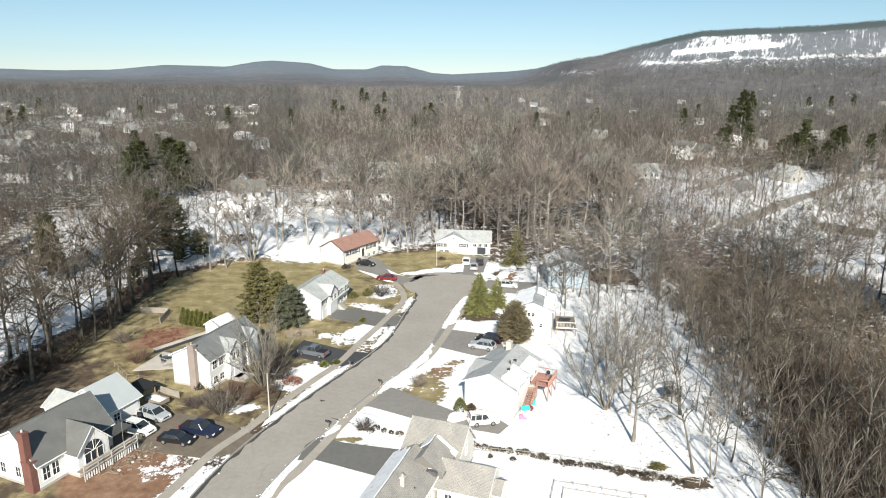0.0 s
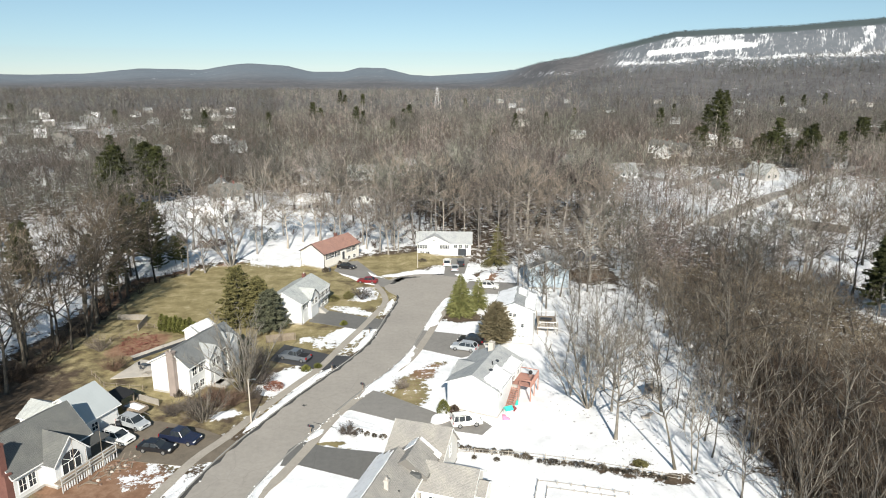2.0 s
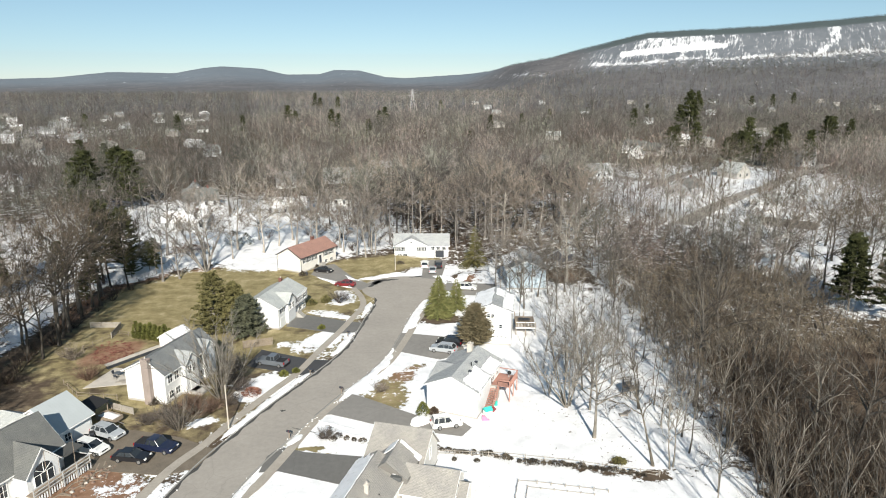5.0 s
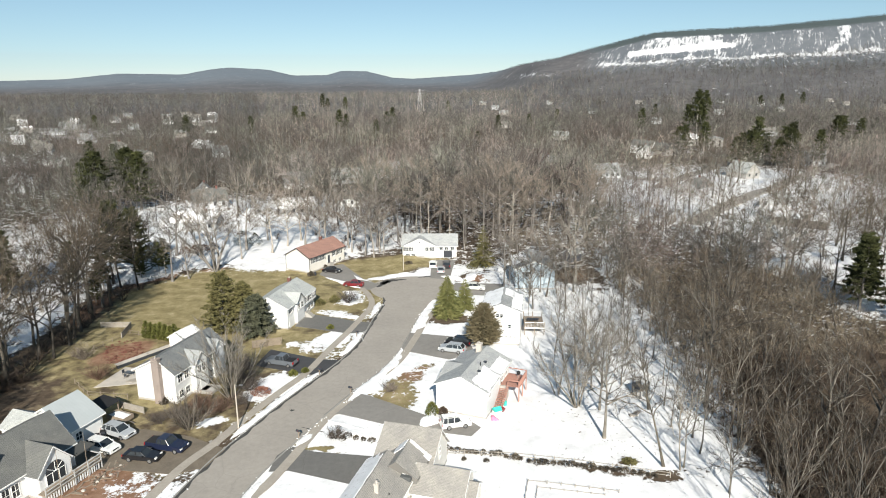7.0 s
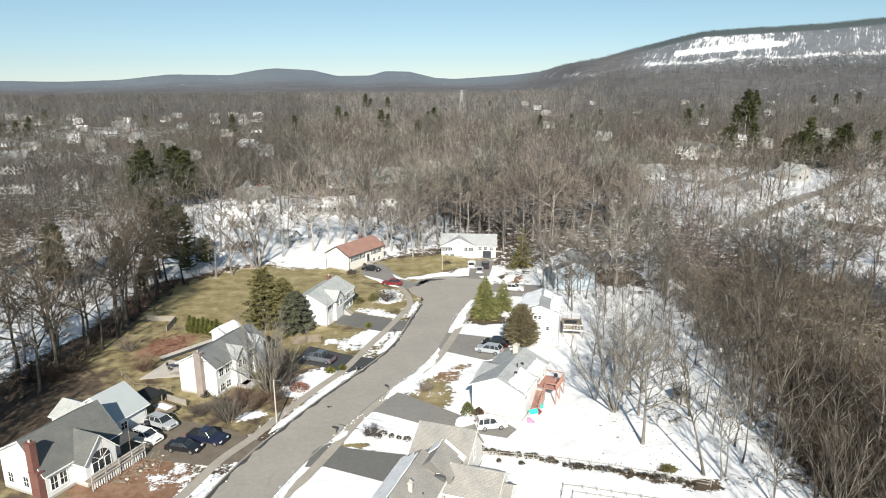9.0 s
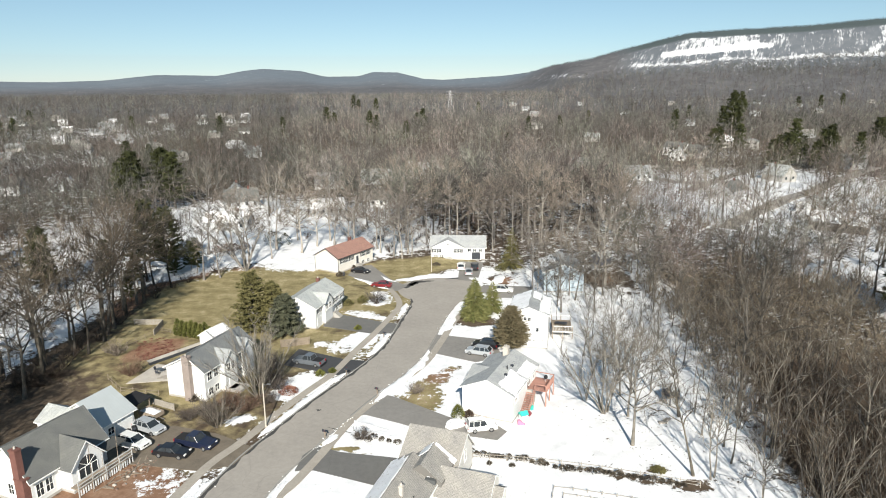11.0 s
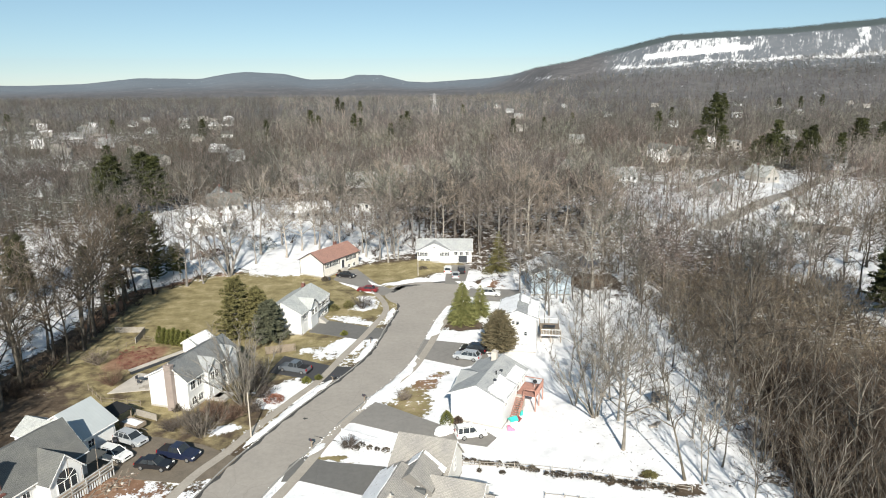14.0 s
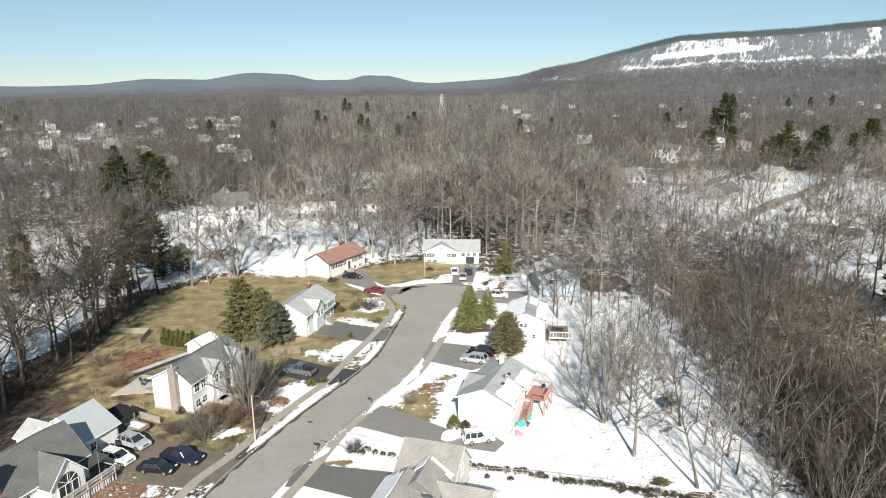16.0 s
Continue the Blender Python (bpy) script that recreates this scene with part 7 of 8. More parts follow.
_hr = random.Random(77)
for x, y in ((-76, 243), (-118, 262), (-50, 288), (-70, 256), (-30, 300), (-12, 320), (218, 471), (171, 394), (150, 380), (223, 439), (200, 451), (218, 340), (149, 414), (95, 305), (196, 372), (172, 300), (88, 345)):
    far_house(x, y, _hr.choice((-25, 10, 20, 65, 110, -50)), _hr.uniform(11, 15), _hr.uniform(7.5, 9), _hr.choice((3.0, 5.2)), _hr.uniform(6.6, 8.2), _hr.choice(FAR_WALLS), _hr.choice(FAR_ROOFS))
far_house(-73.5, 209, -4, 14.5, 8, 3.0, 5.6, FAR_WALLS[2], M_SNOW)
far_house(-42, 229, 12, 12, 8, 3.2, 5.8, FAR_WALLS[2], M_SNOW)
far_house(-26, 247, -8, 13, 8, 3.2, 5.8, FAR_WALLS[0], M_ROOF_TAN)
far_house(121, 255, 40, 14, 9, 3.2, 6.4, FAR_WALLS[2], M_ROOF_DARK)
far_house(122, 202, -40, 16, 9, 3.0, 5.6, surface("brown_siding", (0.16, 0.135, 0.115), 0.8), M_SNOW)
far_house(140, 226, 45, 12, 8, 3.0, 5.6, FAR_WALLS[0], M_ROOF_PALE)
far_house(-252, 369, 6, 20, 10, 5.0, 9.0, FAR_WALLS[0], M_ROOF_GREY)
far_house(-232, 345, -12, 14, 9, 4.6, 8.2, FAR_WALLS[0], M_ROOF_DARK)
far_house(-189, 279, 8, 15, 9, 4.6, 8.0, FAR_WALLS[0], M_ROOF_DARK)
far_house(-172, 300, -60, 13, 9, 4.6, 8.0, FAR_WALLS[1], M_SNOW)
for x, y in scatter(_hr, 380, 880, -0.72, -0.27, 37, lambda x, y: waves(np.float64(x), np.float64(y), 60, 9) > -0.25):
    far_house(x, y, _hr.uniform(-40, 40), _hr.uniform(8, 13), _hr.uniform(6.5, 8.5), _hr.choice((2.8, 3.2, 4.6)), _hr.uniform(5.4, 7.2), _hr.choice(FAR_WALLS), _hr.choice(FAR_ROOFS), False)
for x, y in scatter(_hr, 480, 1250, 0.12, 0.8, 120, lambda x, y: True):
    far_house(x, y, _hr.uniform(-40, 40), _hr.uniform(9, 14), 8, 3.6, 6.6, _hr.choice(FAR_WALLS[1:]), _hr.choice(FAR_ROOFS[:4]), False)

# ---- cars ----


def paint(name, base, rough=0.28):
    m, nt, n, l, b = _nodes(name)
    f = _noise(nt, n.new("ShaderNodeTexCoord").outputs["Object"], 2.5, 4)
    l.new(_ramp(nt, f, [(0.3, _scaled(base, 0.88)), (0.7, base)]), b.inputs["Base Color"])
    b.inputs["Roughness"].default_value, b.inputs["Coat Weight"].default_value = rough, 0.6
    return m


P_WHITE, P_SILVER, P_BLACK, P_BLUE, P_RED, P_GREY = (paint(*a) for a in (("white_paint", (0.8, 0.8, 0.78)), ("silver_paint", (0.42, 0.44, 0.46)), ("black_paint", (0.015, 0.015, 0.018)), ("navy_paint", (0.016, 0.022, 0.05)), ("dark_red_paint", (0.2, 0.018, 0.025)), ("grey_blue_paint", (0.13, 0.145, 0.165))))
M_LAMP = surface("clear_lamp", (0.75, 0.75, 0.72), 0.15, bump=0)
M_TAIL = surface("red_lamp", (0.35, 0.02, 0.02), 0.2, bump=0)
M_RIM = surface("alloy_rim", (0.5, 0.5, 0.5), 0.35, metal=0.8, bump=0)
# per kind: length, width, height of belt, height of roof, cabin stations (foot front, top front, top rear, foot rear)
KINDS = {"sedan": (4.7, 1.8, 0.92, 1.44, (0.95, 0.25, -1.15, -1.75)), "suv": (4.75, 1.88, 1.02, 1.62, (1.2, 0.4, -1.7, -2.22)), "jeep": (4.2, 1.78, 1.04, 1.74, (0.72, 0.3, -1.85, -2.02)), "pickup": (5.5, 1.95, 1.1, 1.8, (1.0, 0.45, -0.75, -0.95))}


def car(kind, color, x, y, toward, label, category="car", group="", z=0.075):
    L, W, belt, top, cab = KINDS[kind]
    ob = thing({"suv": "suv_car", "jeep": "off_road_car"}.get(kind, kind), label, category, pose(x, y, z, 0, 0, math.degrees(math.atan2(toward[1], toward[0]))), group)
    h, w = L / 2, W / 2
    bm = bmesh.new()
    hood = belt - 0.08
    prof = [(-h, 0.35), (-h + 0.1, 0.25), (h - 0.1, 0.25), (h, 0.38), (h - 0.02, 0.68), (h - 0.25, hood - 0.06), (cab[0], hood + 0.06), (cab[3], belt), (-h + 0.08, belt - 0.03 if kind != "suv" else belt), (-h, 0.62)]
    extrude(bm, [(px, -w, pz) for px, pz in prof], (0, W, 0))
    bmesh.ops.bevel(bm, geom=[e for e in bm.edges if abs(e.verts[0].co.y - e.verts[1].co.y) < 0.01], offset=0.09, segments=2, affect="EDGES")
    bo = part("body", bm, color, ob)
    ti = w - 0.22
    bm = bmesh.new()
    a = [bm.verts.new(v) for v in ((cab[0], -w + 0.07, belt - 0.03), (cab[0], w - 0.07, belt - 0.03), (cab[3], w - 0.07, belt - 0.03), (cab[3], -w + 0.07, belt - 0.03))]
    b = [bm.verts.new(v) for v in ((cab[1], -ti, top - 0.05), (cab[1], ti, top - 0.05), (cab[2], ti, top - 0.05), (cab[2], -ti, top - 0.05))]
    bm.faces.new(b)
    for i in range(4):
        bm.faces.new((a[i], a[(i + 1) % 4], b[(i + 1) % 4], b[i]))
    part("cabin_glass", bm, M_GLASS, ob, "dark tinted glass")
    bm = bmesh.new()
    box(bm, cab[2] - 0.03, cab[1] + 0.03, -ti - 0.02, ti + 0.02, top - 0.06, top)
    bmesh.ops.bevel(bm, geom=bm.edges[:], offset=0.025, segments=2, affect="EDGES")
    ro = part("roof", bm, color, ob)
    if kind in ("suv", "jeep"):
        for s in (-1, 1):
            bm = bmesh.new()
            rod(bm, (cab[2] + 0.2, s * (ti - 0.05), top + 0.05), (cab[1] - 0.3, s * (ti - 0.05), top + 0.05), 0.025, n=6)
            part("roof_rail", bm, M_BLACK, ro)
    for s in (-1, 1):
        for f0, f1 in ((a[0].co.x if False else cab[0], cab[1]), (cab[3], cab[2])):
            bm = bmesh.new()
            rod(bm, (f0, s * (w - 0.07), belt - 0.03), (f1, s * ti, top - 0.04), 0.045, n=6)
            part("pillar", bm, color, ob)
        mids = (-0.25,) if kind == "pickup" else (-0.35, -1.25) if kind in ("suv", "jeep") else (-0.4,)
        for mx in mids:
            bm = bmesh.new()
            rod(bm, (mx - 0.05, s * (w - 0.065), belt - 0.03), (mx, s * (ti + 0.005), top - 0.04), 0.05, n=6)
            part("pillar", bm, color, ob)
        bm = bmesh.new()
        box(bm, cab[0] - 0.45, cab[0] - 0.25, s * (w + 0.09) - 0.09, s * (w + 0.09) + 0.09, belt - 0.02, belt + 0.14)
        part("mirror", bm, color, ob)
        bm = bmesh.new()
        box(bm, h - 0.22, h - 0.01, s * (w - 0.28) - 0.2, s * (w - 0.28) + 0.2, 0.6, 0.76)
        part("headlight", bm, M_LAMP, ob)
        bm = bmesh.new()
        box(bm, -h - 0.01, -h + 0.12, s * (w - 0.17) - 0.13, s * (w - 0.17) + 0.13, 0.68, belt - 0.06)
        part("taillight", bm, M_TAIL, ob)
        for wx in (h - 0.9, -h + 0.95):
            bm = bmesh.new()
            rod(bm, (wx, s * (w - 0.2), 0.335), (wx, s * (w + 0.02), 0.335), 0.335, n=18)
            wh = part("wheel", bm, M_BLACK, ob, "black tyre")
            bm = bmesh.new()
            rod(bm, (wx, s * (w - 0.1), 0.335), (wx, s * (w + 0.035), 0.335), 0.215, n=14)
            part("rim", bm, M_RIM, wh)
    if kind == "pickup":
        bm = bmesh.new()
        box(bm, -h + 0.14, cab[3] - 0.08, -w + 0.13, w - 0.13, belt - 0.02, belt + 0.015)
        part("bed_cover", bm, M_BLACK, ob, "black truck bed")
    for xx, nm in ((h - 0.02, "front_bumper"), (-h + 0.02, "rear_bumper")):
        bm = bmesh.new()
        box(bm, xx - 0.1, xx + 0.06, -w + 0.06, w - 0.06, 0.3, 0.52)
        bmesh.ops.bevel(bm, geom=bm.edges[:], offset=0.03, segments=1, affect="EDGES")
        part(nm, bm, color if color is not P_GREY else M_BLACK, ob)
    bm = bmesh.new()
    box(bm, h - 0.03, h + 0.015, -0.45, 0.45, 0.56, 0.72)
    part("grille", bm, M_BLACK, ob)
    return ob


G1 = "cars on the gravel drive"
car("suv", P_WHITE, -40.3, 77.6, (5.1, -2.3), "white estate car with dark roof glass on the gravel drive", group=G1)
car("suv", P_SILVER, -39.7, 81.4, (4.6, -2.4), "silver hatchback parked beside a white car", group=G1)
car("sedan", P_BLACK, -34.2, 75.0, (4.6, -1.0), "black saloon parked on the gravel drive", group=G1)
car("pickup", P_BLUE, -31.9, 77.3, (5, -1.7), "navy blue pickup truck parked near the footpath", "truck", group=G1)
car("pickup", P_GREY, -21.2, 103.0, (-4.6, 1.9), "grey pickup truck on a dark driveway", "truck")
car("jeep", P_WHITE, 6.5, 80.0, (4, 0.7), "white off-road car beside a white house")
car("suv", P_SILVER, 8.2, 106.0, (-4, 1.6), "silver estate car on a cleared driveway")
car("suv", P_BLACK, 9.6, 109.0, (-4, 1.6), "black car behind a silver one on the driveway")
car("sedan", P_BLACK, -17.6, 158.0, (4, -1.4), "black car beside the red-roofed house")
car("sedan", P_RED, -11.6, 146.0, (-4, 1.0), "dark red car at the foot of a driveway")
car("suv", P_WHITE, 7.9, 160.6, (0.3, 4), "white van-like car before a garage", z=0.09)
car("suv", P_BLACK, 11.4, 160.2, (0.3, 4), "dark car before an open garage", z=0.09)
car("sedan", P_SILVER, 9.6, 156.0, (0.3, 4), "silver car on the driveway at the street's end", z=0.09)
car("suv", P_WHITE, 16.4, 141.0, (4, -0.9), "white estate car on a driveway")

# ---- small things of the gardens and the street ----


def fence(points, label, height, spacing, slats=0, rails=2, material=None, name="fence", thick=0.05):
    """Posts, rails and, where it has them, slats along a line of points."""
    material = material or M_FENCE
    ob = thing(name, label, "fence")
    for p, q in zip(points[:-1], points[1:]):
        d = Vector((q[0] - p[0], q[1] - p[1], 0))
        m = Matrix.Translation((p[0], p[1], 0)) @ Matrix.Rotation(math.atan2(d.y, d.x), 4, "Z")
        n = max(1, round(d.length / spacing))
        for k in range(n + (q is points[-1])):
            x = d.length * k / n
            box_part("post", (x - thick, x + thick, -thick, thick, -0.2, height + 0.08), material, ob, m=m)
        for r in range(rails):
            z = height * (r + 0.75) / rails
            box_part("rail", (0, d.length, -thick * 0.5, thick * 0.5, z - thick * 0.7, z + thick * 0.7), material, ob, m=m)
        if slats:
            for k in range(int(d.length / slats)):
                x = (k + 0.5) * slats
                box_part("slat", (x - slats * 0.4, x + slats * 0.4, thick * 0.55, thick * 0.55 + 0.025, 0.05, height), material, ob, m=m)
    return ob


fence([(4.8, 73.0), (13.4, 71.6), (20.6, 69.6), (31.4, 65.8)], "low grey rail fence along a snowy border", 0.8, 2.4, material=M_FENCE, thick=0.045)
fence([(12.6, 61.5), (14.0, 66.2), (16.2, 65.7), (24.2, 63.3)], "low timber garden enclosure in the snow", 0.42, 1.6, rails=1, material=M_FENCE, thick=0.05)
fence([(14.0, 62.0), (14.9, 65.0), (22.4, 62.9)], "inner edging board of a garden bed in the snow", 0.25, 1.6, rails=1, material=M_FENCE, thick=0.045)
fence([(-42.6, 89.4), (-38.4, 87.2)], "leaning grey picket fence", 1.1, 2.0, slats=0.16)
fence([(-59.5, 123.4), (-53.6, 123.0), (-53.2, 117.4)], "weathered board fence at the lawn's edge", 1.2, 2.2, slats=0.18)
fence([(-27.6, 110.4), (-22.6, 111.8)], "weathered board fence behind a driveway", 1.5, 2.2, slats=0.18, material=M_WOOD)
fence([(-53.0, 98.0), (-49.0, 93.5), (-42.5, 92.0)], "low wire garden fence on timber posts", 1.0, 2.4, material=M_WOOD, thick=0.035)
fence([(-56, 112), (-52.5, 119.5), (-46.5, 116.2)], "thin rail fence round the bare earth", 0.9, 2.2, material=M_WOOD, thick=0.035)

_sr = random.Random(11)
M_BOX = plant_material("dark_evergreen_leaves", (0.04, 0.035, 0.028), (0.135, 0.115, 0.088), 0.35, scale=2.0)
row = [(4.6, 74.4), (6.2, 73.6), (7.6, 73.2), (8.6, 72.9), (10.6, 72.4), (11.6, 72.4), (13.2, 71.3), (14.0, 71.2), (15.8, 70.0), (17.0, 69.8), (18.8, 69.7), (20.2, 69.3), (21.4, 69.0), (22.4, 68.6), (23.6, 68.2), (25.0, 67.7), (26.4, 67.4), (28.2, 66.8), (29.6, 66.2), (9.6, 71.0), (6.8, 71.6),
       (-9.6, 79.6), (-8.4, 78.4), (-7.2, 77.9), (-6.2, 77.4), (-5.0, 76.9), (-4.0, 76.4), (-3.0, 76.2), (-8.9, 77.6), (-10.6, 79.0)]
row += [(0.5 * (a[0] + b[0]) + _sr.uniform(-0.2, 0.2), 0.5 * (a[1] + b[1]) + _sr.uniform(-0.2, 0.2)) for a, b in zip(row[:18], row[1:19])]
for k, (x, y) in enumerate(row):
    s = _sr.uniform(0.6, 1.25)
    sb = thing("low_shrub", "low dark shrub half buried in snow", "shrub", Matrix.Translation((x, y, 0)) @ Matrix.Rotation(k, 4, "Z"), "low shrubs in the snow")
    raw("crown", *leafy_mesh(400 + k, 0.55 * s, 0.5 * s * _sr.uniform(0.7, 1.25), 0.4 * s, 150, 0.22, 0.6), M_BOX, sb)
for k, (x, y, h, r, mt) in enumerate(((3.4, 83.6, 2.0, 1.0, M_HEDGE), (-18.6, 98.6, 0.9, 0.8, M_HEDGE), (-16.8, 99.6, 0.7, 0.6, M_HEDGE), (-14.4, 119.0, 0.8, 0.7, M_HEDGE), (1.6, 163.0, 1.0, 1.4, M_BOX), (-22.6, 92.4, 1.0, 1.5, surface("russet_leaves", (0.24, 0.11, 0.075), 0.8)), (-15.0, 134.8, 1.6, 1.2, M_HEDGE_DARK), (17.8, 158.2, 1.6, 1.6, M_HEDGE_DARK), (-20, 162.5, 0.8, 0.8, M_BOX), (-22.5, 155.2, 1.2, 0.9, M_BOX), (-18, 133.5, 1.3, 1.4, M_HEDGE_DARK), (-36.5, 90.5, 0.9, 0.8, M_BOX), (27.6, 69.4, 0.35, 0.9, M_HEDGE_DARK), (5.0, 83.6, 1.1, 0.7, M_BRUSH_WILD), (-46.6, 189, 4.2, 2.6, M_PINE), (-42.6, 188.4, 3.6, 2.2, M_PINE), (-60.2, 180.2, 2.0, 1.7, M_BRUSH), (-58.0, 181.4, 2.1, 1.7, M_BRUSH), (-55.8, 182.6, 2.0, 1.7, M_BRUSH), (-53.6, 183.8, 2.2, 1.7, M_BRUSH))):
    sb = thing("garden_bush", ("russet low bush on the verge" if k == 5 else "brown-leaved bush of a hedge beside a snowy lawn" if k > 15 else "dark leafless bush in a house's corner" if k == 13 else "rounded evergreen garden bush"), "bush", pose(x, y, 0, 0, 0, 30 * k), "garden bushes")
    raw("crown", *leafy_mesh(450 + k, h, r, r, 700, 0.26, 0.55), mt, sb)


def street_lamp(x, y, h, turn):
    ob = thing("street_lamp", "slim pale street lamp post with small arm", "street lamp", pose(x, y, 0, 0, 0, turn), "street lamps")
    bm = bmesh.new()
    rod(bm, (0, 0, -0.3), (0, 0, h), 0.11, 0.07, 10)
    part("pole", bm, surface("pale_pole_wood", (0.5, 0.45, 0.38), 0.8) if "pale_pole_wood" not in bpy.data.materials else bpy.data.materials["pale_pole_wood"], ob)
    bm = bmesh.new()
    rod(bm, (0, 0, h - 0.15), (0.9, 0, h + 0.1), 0.035, 0.03, 6)
    part("arm", bm, M_METAL, ob)
    box_part("lamp_head", (0.8, 1.35, -0.11, 0.11, h + 0.03, h + 0.17), M_METAL, ob, bevel=0.03)
    return ob


street_lamp(-23.7, 81.9, 6.7, -25)
street_lamp(0.3, 157.9, 6.4, -90)


def mailbox(x, y, turn):
    ob = thing("mailbox", "dark mailbox on a timber post by the kerb", "mailbox", pose(x, y, 0, 0, 0, turn), "mailboxes by the street")
    box_part("post", (-0.06, 0.06, -0.06, 0.06, -0.2, 1.1), M_WOOD, ob)
    box_part("bracket", (-0.3, 0.35, -0.05, 0.05, 0.98, 1.06), M_WOOD, ob)
    bm = bmesh.new()
    extrude(bm, [(-0.15, 0.13 * math.cos(a), 1.2 + 0.14 * math.sin(a)) for a in np.linspace(0, math.pi, 9)] + [(-0.15, -0.13, 1.06), (-0.15, 0.13, 1.06)], (0.55, 0, 0))
    part("letter_box", bm, M_DARKTRIM, ob)
    box_part("flag", (0.0, 0.03, 0.14, 0.16, 1.12, 1.4), M_DOOR_RED, ob)


mailbox(-14.9, 78.5, 150)
mailbox(-8.7, 91.0, 150)
mailbox(-14.3, 98.2, -30)
mailbox(-9.1, 114.2, -30)

# trailer with a tarpaulin beside the garage
tr = thing("utility_trailer", "small timber-sided trailer with white tarpaulin", "trailer", pose(-40.9, 85.2, 0.05, 0, 0, -28))
box_part("bed", (-1.6, 1.6, -0.85, 0.85, 0.5, 0.62), M_WOOD, tr)
for b in ((-1.6, 1.6, -0.88, -0.82, 0.62, 1.15), (-1.6, 1.6, 0.82, 0.88, 0.62, 1.15), (-1.66, -1.6, -0.88, 0.88, 0.62, 1.15), (1.6, 1.66, -0.88, 0.88, 0.62, 1.15)):
    box_part("side_board", b, M_WOOD, tr)
V, F = [], []
for i in range(9):
    for j in range(7):
        V.append((-1.5 + 3.0 * i / 8, -0.75 + 1.5 * j / 6, 1.0 + 0.5 * math.sin(math.pi * i / 8) * math.sin(math.pi * j / 6) + _sr.uniform(-0.08, 0.08)))
for i in range(8):
    for j in range(6):
        k = i * 7 + j
        F.append((k, k + 7, k + 8, k + 1))
raw("tarpaulin", V, F, surface("white_tarp", (0.7, 0.7, 0.7), 0.5), tr, "crumpled white tarpaulin", smooth=True)
for s in (-1, 1):
    bm = bmesh.new()
    rod(bm, (0, s * 0.9, 0.3), (0, s * 1.08, 0.3), 0.3, n=14)
    part("wheel", bm, M_BLACK, tr)
bm = bmesh.new()
rod(bm, (1.6, 0, 0.45), (2.7, 0, 0.35), 0.05, n=6)
part("drawbar", bm, M_METAL, tr)
# dark lean-to beside the garage
sh = thing("lean_to", "dark open lean-to beside the garage", "shed", pose(-43.3, 84.4, 0, 0, 0, 67))
for x, y in ((0.1, 0.1), (3.4, 0.1), (0.1, 2.6), (3.4, 2.6)):
    box_part("post", (x - 0.06, x + 0.06, y - 0.06, y + 0.06, -0.2, 2.1 + 0.12 * y), M_WOOD, sh)
bm = bmesh.new()
extrude(bm, [(-0.2, -0.2, 2.08), (3.7, -0.2, 2.08), (3.7, 2.9, 2.46), (-0.2, 2.9, 2.46)], (0, 0, 0.08))
part("roof", bm, M_BLACK, sh)
box_part("side_board", (-0.05, 3.55, 2.6, 2.66, 0.1, 2.2), M_DARKTRIM, sh)
# bins by the garage
for k, (x, y) in enumerate(((-41.9, 79.9), (-41.5, 80.8))):
    bn = thing("dustbin", "dark plastic wheeled dustbin by the garage", "bin", pose(x, y, 0.07, 0, 0, 20 * k), "dustbins")
    bm = bmesh.new()
    vs = box(bm, -0.28, 0.28, -0.3, 0.3, 0.06, 1.0)
    for v in bm.verts:
        if v.co.z < 0.5:
            v.co.x *= 0.8
            v.co.y *= 0.8
    part("bin_body", bm, M_DARKTRIM, bn)
    box_part("lid", (-0.31, 0.31, -0.33, 0.33, 1.0, 1.07), M_BLACK, bn, bevel=0.02)
# rubble and timber at the porch
M_RUBBLE = surface("earthy_stone", (0.22, 0.15, 0.115), 0.95, var=0.3)
for k in range(46):
    x, y = _sr.uniform(5.5, 12.5), _sr.uniform(-6.2, -3.9)
    m = H1.matrix_basis @ Matrix.Translation((x, y, 0)) @ Matrix.Rotation(_sr.uniform(0, 6.3), 4, "Z")
    if k % 3:
        r = _sr.uniform(0.12, 0.32)
        st = thing("stone", "broken stone in the bare earth", "stone", m, "rubble at the porch")
        bm = bmesh.new()
        bmesh.ops.create_icosphere(bm, subdivisions=1, radius=r)
        for v in bm.verts:
            v.co = Vector((v.co.x * _sr.uniform(0.7, 1.3), v.co.y * _sr.uniform(0.7, 1.2), v.co.z * _sr.uniform(0.4, 0.8) + r * 0.25))
        part("lump", bm, M_STONE if k % 5 == 0 else M_RUBBLE, st)
    else:
        ln = _sr.uniform(1.0, 3.0)
        st = thing("plank", "loose timber plank on bare earth", "plank", m, "timber at the porch")
        box_part("board", (-ln / 2, ln / 2, -0.08, 0.08, 0.03, 0.09), M_WOOD, st)
# play tower in the snowy yard
pt = thing("play_tower", "dark timber play tower with slide under the trees", "play tower", pose(35.4, 87.0, 0, 0, 0, 25))
for x in (-0.8, 0.8):
    for y in (-0.8, 0.8):
        box_part("post", (x - 0.07, x + 0.07, y - 0.07, y + 0.07, -0.2, 2.6), M_DARKTRIM, pt)
box_part("platform", (-0.9, 0.9, -0.9, 0.9, 1.25, 1.35), M_WOOD, pt)
for b in ((-0.9, 0.9, -0.88, -0.83, 1.4, 2.0), (-0.9, 0.9, 0.83, 0.88, 1.4, 2.0), (-0.88, -0.83, -0.83, 0.83, 1.4, 2.0)):
    box_part("side_board", b, M_DARKTRIM, pt)
bm = bmesh.new()
